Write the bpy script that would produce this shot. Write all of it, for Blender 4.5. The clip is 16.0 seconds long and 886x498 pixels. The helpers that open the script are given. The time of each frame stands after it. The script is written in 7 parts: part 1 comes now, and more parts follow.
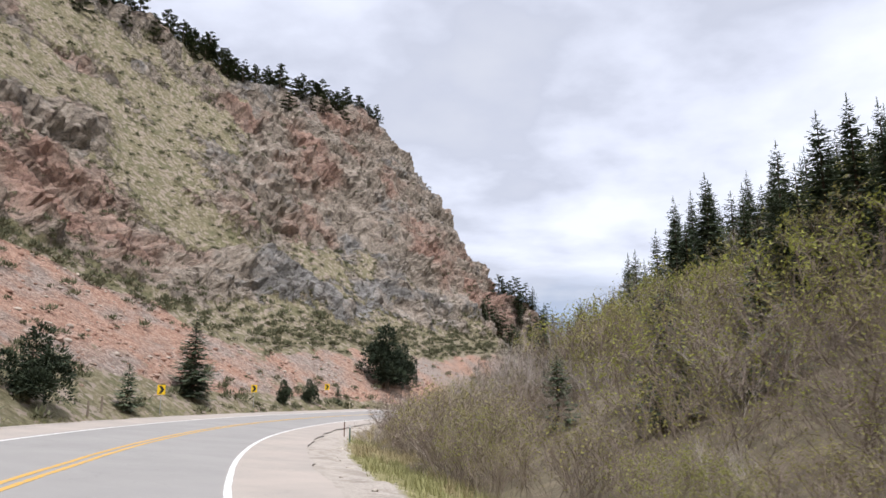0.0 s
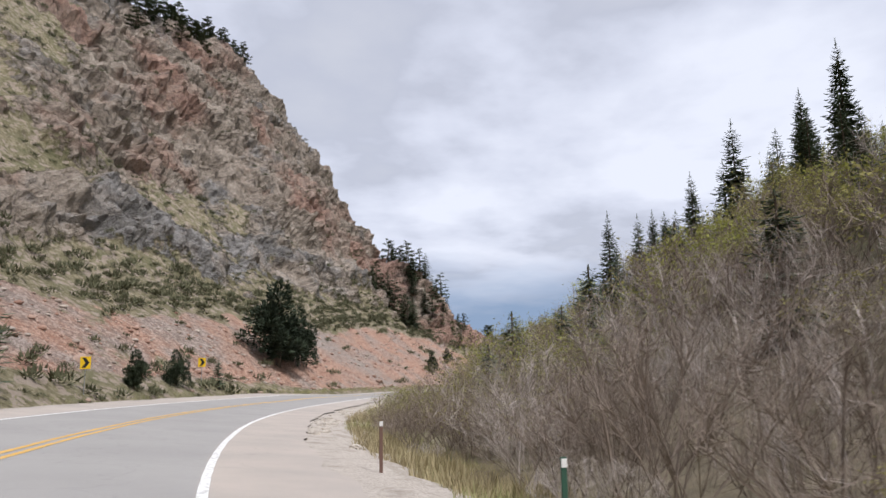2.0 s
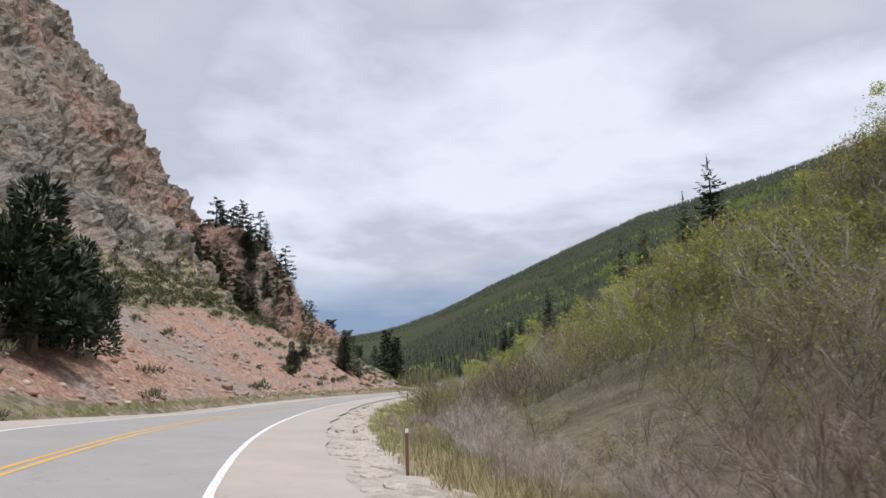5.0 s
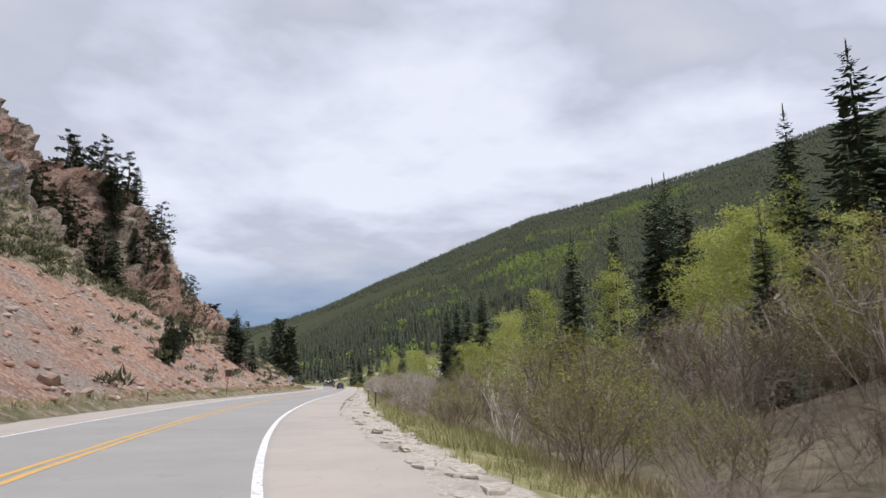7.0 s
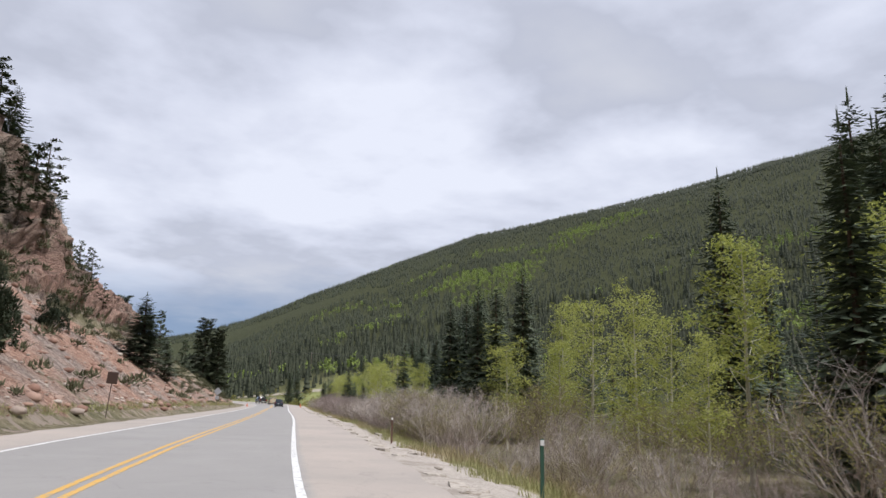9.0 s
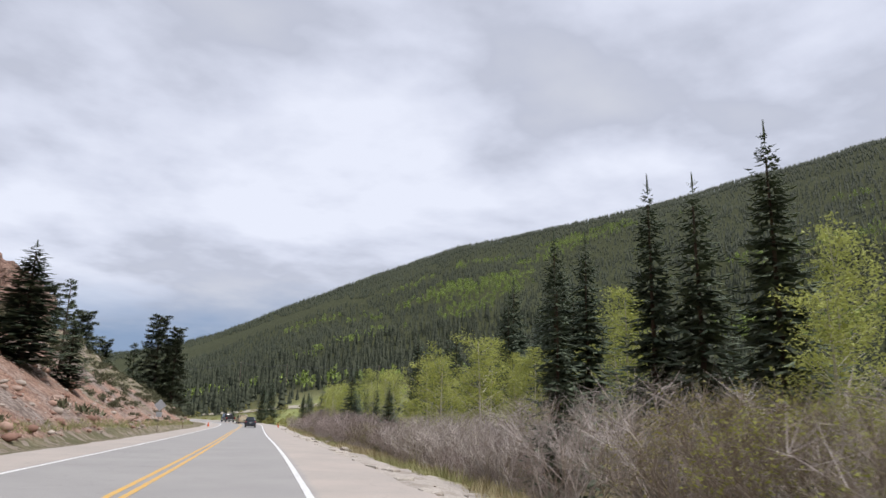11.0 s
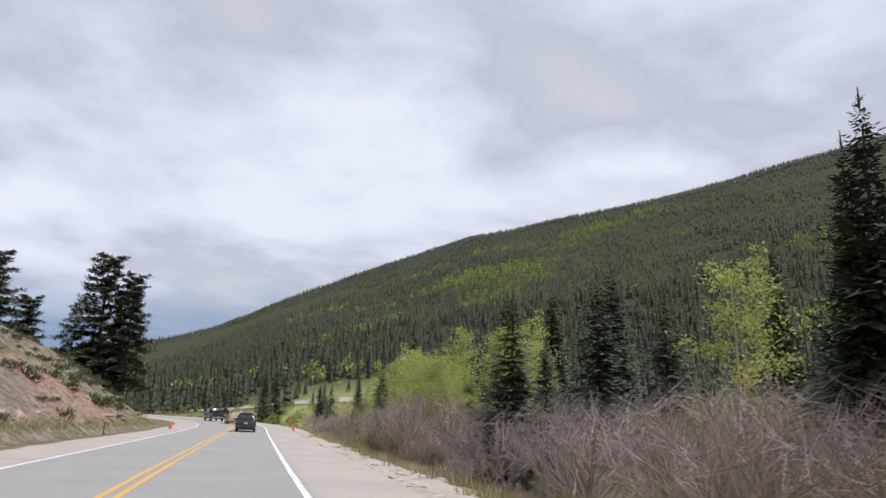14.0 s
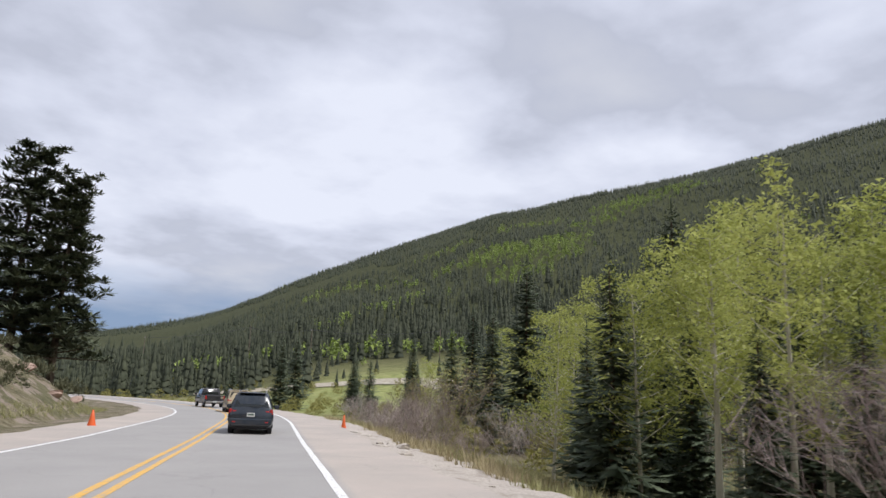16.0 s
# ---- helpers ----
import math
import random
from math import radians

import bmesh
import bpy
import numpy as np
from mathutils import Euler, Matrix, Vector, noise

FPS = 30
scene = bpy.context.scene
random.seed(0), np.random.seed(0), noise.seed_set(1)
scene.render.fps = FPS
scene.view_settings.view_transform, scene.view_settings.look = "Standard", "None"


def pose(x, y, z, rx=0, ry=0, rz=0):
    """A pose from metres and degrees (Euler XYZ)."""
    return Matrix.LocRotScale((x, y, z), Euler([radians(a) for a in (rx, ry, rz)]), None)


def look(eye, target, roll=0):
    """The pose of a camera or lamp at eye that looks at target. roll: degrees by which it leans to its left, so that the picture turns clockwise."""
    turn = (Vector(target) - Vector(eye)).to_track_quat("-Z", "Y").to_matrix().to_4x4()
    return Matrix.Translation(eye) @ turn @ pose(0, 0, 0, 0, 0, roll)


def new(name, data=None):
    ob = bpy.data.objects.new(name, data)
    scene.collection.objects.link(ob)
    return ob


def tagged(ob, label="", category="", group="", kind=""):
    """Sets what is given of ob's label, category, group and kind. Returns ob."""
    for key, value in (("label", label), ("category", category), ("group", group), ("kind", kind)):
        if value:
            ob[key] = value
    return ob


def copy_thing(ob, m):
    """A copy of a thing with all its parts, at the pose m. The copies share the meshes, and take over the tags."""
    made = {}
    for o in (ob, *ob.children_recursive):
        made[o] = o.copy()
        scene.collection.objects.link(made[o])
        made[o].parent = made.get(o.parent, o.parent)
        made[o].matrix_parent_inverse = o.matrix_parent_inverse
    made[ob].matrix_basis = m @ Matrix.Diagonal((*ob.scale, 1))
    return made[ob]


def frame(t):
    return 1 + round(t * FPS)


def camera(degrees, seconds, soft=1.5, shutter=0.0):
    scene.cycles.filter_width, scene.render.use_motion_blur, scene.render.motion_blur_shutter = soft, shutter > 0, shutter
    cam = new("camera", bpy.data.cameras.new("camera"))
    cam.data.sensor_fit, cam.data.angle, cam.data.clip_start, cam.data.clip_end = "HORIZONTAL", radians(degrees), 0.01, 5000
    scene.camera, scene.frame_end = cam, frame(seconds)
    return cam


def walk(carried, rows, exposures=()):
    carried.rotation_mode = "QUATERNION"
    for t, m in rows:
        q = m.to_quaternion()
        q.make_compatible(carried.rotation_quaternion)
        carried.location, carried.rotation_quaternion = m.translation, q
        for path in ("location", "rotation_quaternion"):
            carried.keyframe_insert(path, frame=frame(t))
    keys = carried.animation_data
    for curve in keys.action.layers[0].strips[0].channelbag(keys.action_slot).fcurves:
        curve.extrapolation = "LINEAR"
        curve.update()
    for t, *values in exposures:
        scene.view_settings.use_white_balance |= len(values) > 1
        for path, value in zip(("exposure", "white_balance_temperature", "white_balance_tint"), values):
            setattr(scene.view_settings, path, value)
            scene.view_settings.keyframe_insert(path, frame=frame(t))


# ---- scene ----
cam = camera(64.0, 16.0, soft=1.5, shutter=0.08)
# seconds, x, y, z, then the camera's turn in degrees
PATH = [
    (0.0, -0.05, 0.03, 1.54, 101.60, 0.10, 0.00),
    (0.5, -2.94, 8.31, 1.35, 101.46, 0.35, -2.22),
    (1.0, -5.33, 16.54, 1.15, 100.98, 0.61, -5.40),
    (1.5, -7.25, 24.76, 0.98, 100.49, 0.75, -8.77),
    (2.0, -8.74, 33.06, 0.84, 100.17, 1.03, -11.86),
    (2.5, -9.82, 41.51, 0.76, 100.08, 1.43, -14.81),
    (3.0, -10.47, 50.05, 0.69, 100.24, 1.83, -17.80),
    (3.5, -10.54, 58.48, 0.63, 100.36, 2.13, -20.36),
    (4.0, -10.10, 66.67, 0.56, 100.40, 2.23, -22.86),
    (4.5, -9.30, 74.65, 0.47, 100.37, 2.08, -25.06),
    (5.0, -8.26, 82.52, 0.37, 100.26, 1.91, -27.34),
    (5.5, -6.91, 90.40, 0.27, 100.11, 1.75, -29.77),
    (6.0, -5.19, 98.36, 0.17, 99.98, 1.59, -32.26),
    (6.5, -3.01, 106.43, 0.09, 99.92, 1.37, -34.74),
    (7.0, -0.38, 114.57, 0.02, 99.98, 1.08, -37.12),
    (7.5, 2.73, 122.72, -0.03, 100.20, 0.67, -39.28),
    (8.0, 6.17, 130.78, -0.06, 100.60, 0.09, -40.99),
    (8.5, 9.86, 138.67, -0.08, 101.06, -0.47, -42.08),
    (9.0, 13.79, 146.43, -0.12, 101.58, -1.01, -42.83),
    (9.5, 17.97, 154.16, -0.17, 102.02, -1.31, -43.49),
    (10.0, 22.38, 161.94, -0.26, 102.37, -1.38, -44.09),
    (10.5, 26.96, 169.79, -0.37, 102.68, -1.28, -44.59),
    (11.0, 31.65, 177.68, -0.48, 102.99, -1.11, -44.97),
    (11.5, 36.36, 185.59, -0.60, 103.34, -0.95, -45.20),
    (12.0, 41.05, 193.48, -0.72, 103.72, -0.89, -45.27),
    (12.5, 45.72, 201.36, -0.84, 103.92, -1.04, -45.24),
    (13.0, 50.34, 209.18, -0.96, 103.82, -1.31, -45.22),
    (13.5, 54.91, 216.96, -1.08, 103.44, -1.50, -45.14),
    (14.0, 59.47, 224.75, -1.22, 102.95, -1.59, -45.00),
    (14.5, 64.09, 232.67, -1.35, 102.43, -1.67, -44.80),
    (15.0, 68.80, 240.74, -1.49, 102.03, -1.73, -44.49),
    (15.5, 73.59, 248.89, -1.62, 101.87, -1.73, -44.19),
    (16.0, 78.43, 257.05, -1.74, 101.79, -1.82, -44.03),
]
walk(cam, [(t, pose(x, y, z, rx, ry, rz)) for t, x, y, z, rx, ry, rz in PATH], [(0.0, 0.24), (1.5, 0.06), (4.5, -0.02), (7.0, -0.02), (16.0, -0.04)])

# ---- the road's centre line, by headings (s = 0 beside the first eye) ----
ROAD_START = (65.37, -98.02)
ROAD_HEADINGS = [(-120, 50.2), (-60, 35.2), (0, 20.4), (20, 14.8), (40, 7.5), (60, 0.5), (80, -7.4), (100, -14.0), (120, -20.6), (140, -25.7), (160, -29.4), (180, -31.2), (200, -31.3), (220, -30.8), (240, -30.3), (260, -30.2), (280, -30.7), (324, -30.7), (337, -26.4), (351, -19.7), (365, -13.1), (379, -8.7), (398, -6.4), (424, -2.8), (460, 7.2), (500, 17.2), (560, 24.9), (620, 32.1), (690, 40.8)]
ROAD_HEIGHTS = [(-120, 0.04), (0, 0.00), (20, -0.39), (60, -0.86), (100, -1.30), (140, -1.56), (180, -1.85), (220, -2.36), (260, -2.93), (310, -3.48), (680, -3.52)]
def road_line():
    pts = []
    x, y, s = ROAD_START[0], ROAD_START[1], -120.0
    knots_s = [k[0] for k in ROAD_HEADINGS]
    knots_h = [k[1] for k in ROAD_HEADINGS]
    while s < 680:
        pts.append((x, y))
        h = radians(float(np.interp(s + 0.5, knots_s, knots_h)))
        x, y, s = x - math.sin(h), y + math.cos(h), s + 1.0
    return np.array(pts)


LINE = road_line()
LINE_S = np.arange(len(LINE)) - 120.0
TANGENT = np.gradient(LINE, axis=0)
TANGENT /= np.linalg.norm(TANGENT, axis=1)[:, None]


def road_z(s):
    return np.interp(s, [k[0] for k in ROAD_HEIGHTS], [k[1] for k in ROAD_HEIGHTS])


def bank(s):
    return np.interp(s, [-120, -40, 10, 112, 138, 300, 340], [0.0, 0.05, 0.085, 0.085, 0.014, 0.010, 0.0])


def deck_z(s, d):
    """The paved surface: it falls to the right in the bend."""
    return road_z(s) - bank(s) * (np.clip(d, -9, 9) - 3.2)


def world_xy(s, d):
    """The plan place d metres to the right of the centre line at s."""
    i = np.asarray(s, float) + 120.0
    k = np.arange(len(LINE))
    x, y = np.interp(i, k, LINE[:, 0]), np.interp(i, k, LINE[:, 1])
    tx, ty = np.interp(i, k, TANGENT[:, 0]), np.interp(i, k, TANGENT[:, 1])
    n = np.hypot(tx, ty)
    return x + ty / n * d, y - tx / n * d


def road_sd(x, y):
    """s along and d to the right of the centre line, for arrays of places."""
    x, y = np.ravel(x).astype(float), np.ravel(y).astype(float)
    s, d = np.empty(len(x)), np.empty(len(x))
    for a in range(0, len(x), 4000):
        dx = x[a:a + 4000, None] - LINE[None, ::2, 0]
        dy = y[a:a + 4000, None] - LINE[None, ::2, 1]
        i = np.argmin(dx * dx + dy * dy, axis=1)
        r = np.arange(len(i))
        t = TANGENT[::2][i]
        ox, oy = dx[r, i], dy[r, i]
        s[a:a + 4000] = LINE_S[::2][i] + np.clip(ox * t[:, 0] + oy * t[:, 1], -1, 1)
        side = ox * t[:, 1] - oy * t[:, 0]
        d[a:a + 4000] = np.sign(side) * np.hypot(ox, oy)
    return s, d


# ---- noise on arrays ----
def hash3(i, j, k, seed):
    h = (i * 374761393 + j * 668265263 + k * 2147483647 + seed * 144665) & 0xFFFFFFFF
    h = ((h ^ (h >> 13)) * 1274126177) & 0xFFFFFFFF
    return ((h ^ (h >> 16)) & 0xFFFF) / 65535.0


def value_noise(x, y, z, seed=0):
    """Smooth noise from -1 to 1."""
    xi, yi, zi = np.floor(x).astype(np.int64), np.floor(y).astype(np.int64), np.floor(z).astype(np.int64)
    u, v, w = x - xi, y - yi, z - zi
    u, v, w = u * u * (3 - 2 * u), v * v * (3 - 2 * v), w * w * (3 - 2 * w)
    out = 0
    for a in (0, 1):
        for b in (0, 1):
            for c in (0, 1):
                out = out + hash3(xi + a, yi + b, zi + c, seed) * (u if a else 1 - u) * (v if b else 1 - v) * (w if c else 1 - w)
    return out * 2 - 1


def fractal(x, y, z, octaves=4, seed=0, rough=0.5):
    out, amp, f = 0, 1.0, 1.0
    for o in range(octaves):
        out = out + amp * value_noise(x * f + 17 * o, y * f + 31 * o, z * f + 7 * o, seed + o)
        amp, f = amp * rough, f * 2.03
    return out


# ---- the shape of the land ----
TOE = [(-120, -13.0), (60, -12.5), (95, -11.0), (125, -8.0), (250, -7.6), (310, -8.0), (335, -8.6), (350, -10.5), (365, -16)]
RISE = [(0, 0), (4, 2.9), (10, 8.0), (22, 16.5), (35, 26.5), (50, 45.0), (65, 65.0), (90, 99.0), (104, 120.0), (130, 126.0), (260, 138.0)]
CAP = [(-120, 100), (100, 102), (135, 110), (200, 114), (248, 124), (259, 121), (264, 107), (267, 88), (268, 70), (270, 52), (274, 42), (280, 36), (288, 27), (300, 18), (315, 12), (328, 10), (345, 8.0), (358, 4), (372, 0.5), (680, 0)]


def hill_h(s, d):
    """Height of the bare left hillside over the road, before its rock relief."""
    e = np.interp(s, *zip(*TOE)) - d
    h = np.interp(e, *zip(*RISE))
    # the nose of the hill is steeper than the slope before it
    h = h * (1 + np.interp(s, [190, 228, 268], [0, 0.06, 0.09]) * np.clip((e - 34) / 14, 0, 1))
    # a ledge of rock that stands out towards the road before the hill's nose
    w = np.clip((s - 226) / 16, 0, 1) * np.interp(s, [256, 266, 278, 290, 300], [1, 0.8, 0.6, 0.42, 0.3])
    spur = np.interp(e, [0, 10, 16.5, 20, 25, 34, 60], [0, 7.5, 11.5, 19.5, 29.0, 37.0, 41.0])
    h = np.maximum(h, spur * w)
    cap = np.interp(s, *zip(*CAP))
    k = np.minimum(5.0, 0.3 * cap + 0.01)
    m = np.clip(0.5 + 0.5 * (cap - h) / k, 0, 1)
    return cap * (1 - m) + h * m - k * m * (1 - m)


# crest of the wooded mountain by its bearing from a point in the valley: degrees, distance, height
MIDDLE = (50.0, 209.0)
CREST = [(-190, 900, 250), (-130, 950, 330), (-95, 1000, 375), (-78.7, 1010, 357), (-68.3, 1060, 339), (-63.2, 1090, 330), (-54.9, 1080, 298), (-46.7, 1060, 264), (-41, 1055, 226), (-36.8, 1055, 197),
         (-32, 1130, 170), (-28.1, 1230, 147), (-23.6, 1430, 125), (-18.9, 1700, 117), (-12, 2000, 100), (-4, 2300, 70), (10, 2600, 60)]


def mountain_h(x, y):
    dx, dy = x - MIDDLE[0], y - MIDDLE[1]
    r, az = np.hypot(dx, dy), np.degrees(np.arctan2(-dx, dy))
    az = np.where(az > 100, az - 360, az)
    rc = np.interp(az, [c[0] for c in CREST], [c[1] for c in CREST])
    zc = np.interp(az, [c[0] for c in CREST], [c[2] for c in CREST]) - 19
    u = (r - 190) / (rc - 190)
    f = np.interp(u, [0, 0.1, 0.26, 0.45, 0.65, 0.85, 1.0, 1.3, 3], [0, 0.05, 0.2, 0.47, 0.75, 0.93, 1.0, 0.8, 0.3])
    fade = np.interp(az, [-215, -180, 10, 40], [0, 1, 1, 0])
    return zc * f * fade + fade * 6 * fractal(x / 130, y / 130, x * 0, 3, 5) * np.clip(u * 3, 0, 1) * np.clip((1 - u) * 4, 0.15, 1)


def shrub_rise(s, d):
    """A low brushy slope on the inside of the bend."""
    return np.clip((s + 12) / 30, 0, 1) * np.clip((158 - s) / 30, 0, 1) * np.interp(d, [12.5, 20, 30, 48, 70, 120], [0, 3.3, 8.2, 15.5, 21.0, 22.0])


def ground_h(x, y):
    """The one sheet of ground, and s, d of each place."""
    s, d = road_sd(x, y)
    x, y = np.ravel(x), np.ravel(y)
    z = road_z(s)
    right = np.interp(d, [0, 6.2, 8, 11, 15, 24, 38, 60, 120, 260], [0, -0.3, -0.6, -1.2, -1.9, -2.1, -1.2, 2.5, 14, 30])
    right = right + shrub_rise(s, d)
    right = right + 0.35 * fractal(x / 9, y / 9, x * 0, 3, 2) * np.clip((d - 9) / 6, 0, 1)
    far_right = np.clip((s - 200) / 120, 0, 1)
    right = right * (1 - far_right) + far_right * np.minimum(right, np.interp(d, [0, 6.2, 15, 60, 120, 260], [0, -0.3, -1.7, -1.6, 0.5, 6]))
    left = hill_h(s, d) * np.clip((-d - 7) / 6, 0, 1) - 0.35
    h = np.where(d > 0, np.maximum(right, mountain_h(x, y) * np.clip((d - 25) / 70, 0, 1) + np.minimum(right, 0)), left)
    far = np.clip((np.hypot(x - 50, y - 209) - 300) / 200, 0, 1) * (d <= -40)
    h = h * (1 - far) + far * (mountain_h(x, y) + 60 * np.clip((np.hypot(x - 50, y - 209) - 600) / 900, 0, 1))
    return z + h, s, d

# ---- world and light: high overcast ----
SUN_UP, SUN_ROUND = radians(58), radians(150)
world = bpy.data.worlds.new("overcast_sky")
scene.world = world
world.use_nodes = True
wn, wl = world.node_tree.nodes, world.node_tree.links
wn.clear()


def wnode(kind, **values):
    n = wn.new(kind)
    for k, v in values.items():
        n.inputs[k].default_value = v
    return n


def wmath(op, a, b=None):
    n = wn.new("ShaderNodeMath")
    n.operation = op
    for i, v in enumerate((a, b)):
        if v is None:
            continue
        if isinstance(v, (int, float)):
            n.inputs[i].default_value = v
        else:
            wl.new(v, n.inputs[i])
    return n.outputs[0]


sky = wn.new("ShaderNodeTexSky")
sky.sky_type, sky.sun_disc, sky.sun_elevation, sky.sun_rotation = "NISHITA", False, SUN_UP, SUN_ROUND
sky_clear = wn.new("ShaderNodeVectorMath")
sky_clear.operation = "SCALE"
sky_clear.inputs["Scale"].default_value = 0.1
wl.new(sky.outputs[0], sky_clear.inputs[0])
coord = wn.new("ShaderNodeTexCoord")
xyz = wn.new("ShaderNodeSeparateXYZ")
wl.new(coord.outputs["Generated"], xyz.inputs[0])
height = wmath("MAXIMUM", xyz.outputs["Z"], 0.0)
lift = wmath("ADD", height, 0.16)
flat = wn.new("ShaderNodeCombineXYZ")
wl.new(wmath("DIVIDE", xyz.outputs["X"], lift), flat.inputs[0])
wl.new(wmath("DIVIDE", xyz.outputs["Y"], lift), flat.inputs[1])
big = wnode("ShaderNodeTexNoise", Scale=0.85, Detail=5.0, Roughness=0.5, Distortion=0.35)
fine = wnode("ShaderNodeTexNoise", Scale=2.6, Detail=6.0, Roughness=0.55)
wl.new(flat.outputs[0], big.inputs["Vector"])
wl.new(flat.outputs[0], fine.inputs["Vector"])
mixed = wmath("ADD", wmath("MULTIPLY", big.outputs[0], 0.75), wmath("MULTIPLY", fine.outputs[0], 0.25))
ramp = wn.new("ShaderNodeValToRGB")
for e, (at, col) in zip((ramp.color_ramp.elements[0], ramp.color_ramp.elements[1], ramp.color_ramp.elements.new(0.47), ramp.color_ramp.elements.new(0.56)),
                        ((0.40, (0.88, 0.915, 1.045, 1)), (0.62, (0.465, 0.487, 0.58, 1)), (0.47, (0.735, 0.77, 0.905, 1)), (0.53, (0.575, 0.605, 0.72, 1)))):
    e.position, e.color = at, col
wl.new(mixed, ramp.inputs[0])
# the clouds thin out to a blue-grey strip over the horizon
low = wn.new("ShaderNodeMapRange")
low.inputs["From Min"].default_value, low.inputs["From Max"].default_value = 0.085, 0.165
wl.new(wmath("ADD", height, wmath("MULTIPLY", wmath("SUBTRACT", fine.outputs[0], 0.5), 0.08)), low.inputs["Value"])
veil = wn.new("ShaderNodeMix")
veil.data_type = "RGBA"
wl.new(low.outputs[0], veil.inputs[0])
veil.inputs[6].default_value = (0.27, 0.37, 0.56, 1)
wl.new(ramp.outputs[0], veil.inputs[7])
cloud = wn.new("ShaderNodeMix")
cloud.data_type = "RGBA"
cloud.inputs[0].default_value = 0.93
wl.new(sky_clear.outputs[0], cloud.inputs[6])
wl.new(veil.outputs[2], cloud.inputs[7])
back = wn.new("ShaderNodeBackground")
back.inputs["Strength"].default_value = 1.0
wl.new(cloud.outputs[2], back.inputs[0])
out = wn.new("ShaderNodeOutputWorld")
wl.new(back.outputs[0], out.inputs[0])

lamp = bpy.data.lights.new("sun", "SUN")
lamp.energy, lamp.angle, lamp.color = 3.4, radians(12), (1.0, 0.965, 0.945)
sun = new("sun", lamp)
# the sun stands behind the camera, to its left
sun.matrix_world = look((0, 0, 200), Vector((0, 0, 200)) - Vector((math.sin(SUN_ROUND) * math.cos(SUN_UP), math.cos(SUN_ROUND) * math.cos(SUN_UP), math.sin(SUN_UP))))


# ---- materials ----
class Shader:
    """A small builder of node materials."""

    def __init__(self, name, rough=0.9, metal=0.0, spec=0.3):
        self.m = bpy.data.materials.new(name)
        self.m.use_nodes = True
        self.n, self.l = self.m.node_tree.nodes, self.m.node_tree.links
        self.b = self.n["Principled BSDF"]
        self.b.inputs["Roughness"].default_value = rough
        self.b.inputs["Metallic"].default_value = metal
        self.b.inputs["Specular IOR Level"].default_value = spec
        self.pos = None

    def place(self):
        if self.pos is None:
            self.pos = self.n.new("ShaderNodeNewGeometry").outputs["Position"]
        return self.pos

    def set(self, socket, v):
        if hasattr(v, "is_linked"):
            self.l.new(v, socket)
        elif isinstance(v, tuple):
            socket.default_value = (*v, 1) if len(v) == 3 and len(socket.default_value) == 4 else v
        else:
            socket.default_value = v

    def noise(self, scale, detail=4.0, rough=0.55, vector=None, stretch=None, distortion=0.0):
        n = self.n.new("ShaderNodeTexNoise")
        n.inputs["Scale"].default_value, n.inputs["Detail"].default_value = scale, detail
        n.inputs["Roughness"].default_value, n.inputs["Distortion"].default_value = rough, distortion
        v = vector or self.place()
        if stretch:
            s = self.n.new("ShaderNodeVectorMath")
            s.operation = "MULTIPLY"
            s.inputs[1].default_value = stretch
            self.l.new(v, s.inputs[0])
            v = s.outputs[0]
        self.l.new(v, n.inputs["Vector"])
        return n.outputs[0]

    def cells(self, scale, feature="F1", out="Color", vector=None):
        n = self.n.new("ShaderNodeTexVoronoi")
        n.feature = feature
        n.inputs["Scale"].default_value = scale
        self.l.new(vector or self.place(), n.inputs["Vector"])
        return n.outputs[out]

    def ramp(self, v, *stops):
        r = self.n.new("ShaderNodeValToRGB")
        e = r.color_ramp.elements
        while len(e) < len(stops):
            e.new(0.5)
        for k, (at, col) in zip(e, stops):
            k.position, k.color = at, ((col, col, col, 1) if isinstance(col, (int, float)) else (*col, 1))
        self.l.new(v, r.inputs[0])
        return r.outputs[0]

    def mix(self, f, a, b, blend="MIX"):
        m = self.n.new("ShaderNodeMix")
        m.data_type, m.blend_type = "RGBA", blend
        self.set(m.inputs[0], f)
        self.set(m.inputs[6], a)
        self.set(m.inputs[7], b)
        return m.outputs[2]

    def math(self, op, a, b=0.5):
        m = self.n.new("ShaderNodeMath")
        m.operation = op
        self.set(m.inputs[0], a)
        self.set(m.inputs[1], b)
        return m.outputs[0]

    def attribute(self, name):
        a = self.n.new("ShaderNodeAttribute")
        a.attribute_name = name
        return a.outputs

    def random(self, island=False):
        if island:
            return self.n.new("ShaderNodeNewGeometry").outputs["Random Per Island"]
        return self.n.new("ShaderNodeObjectInfo").outputs["Random"]

    def done(self, color, bump=None, height=0.02, strength=0.6):
        self.set(self.b.inputs["Base Color"], color)
        if bump is not None:
            k = self.n.new("ShaderNodeBump")
            k.inputs["Strength"].default_value, k.inputs["Distance"].default_value = strength, height
            self.l.new(bump, k.inputs["Height"])
            self.l.new(k.outputs[0], self.b.inputs["Normal"])
        return self.m


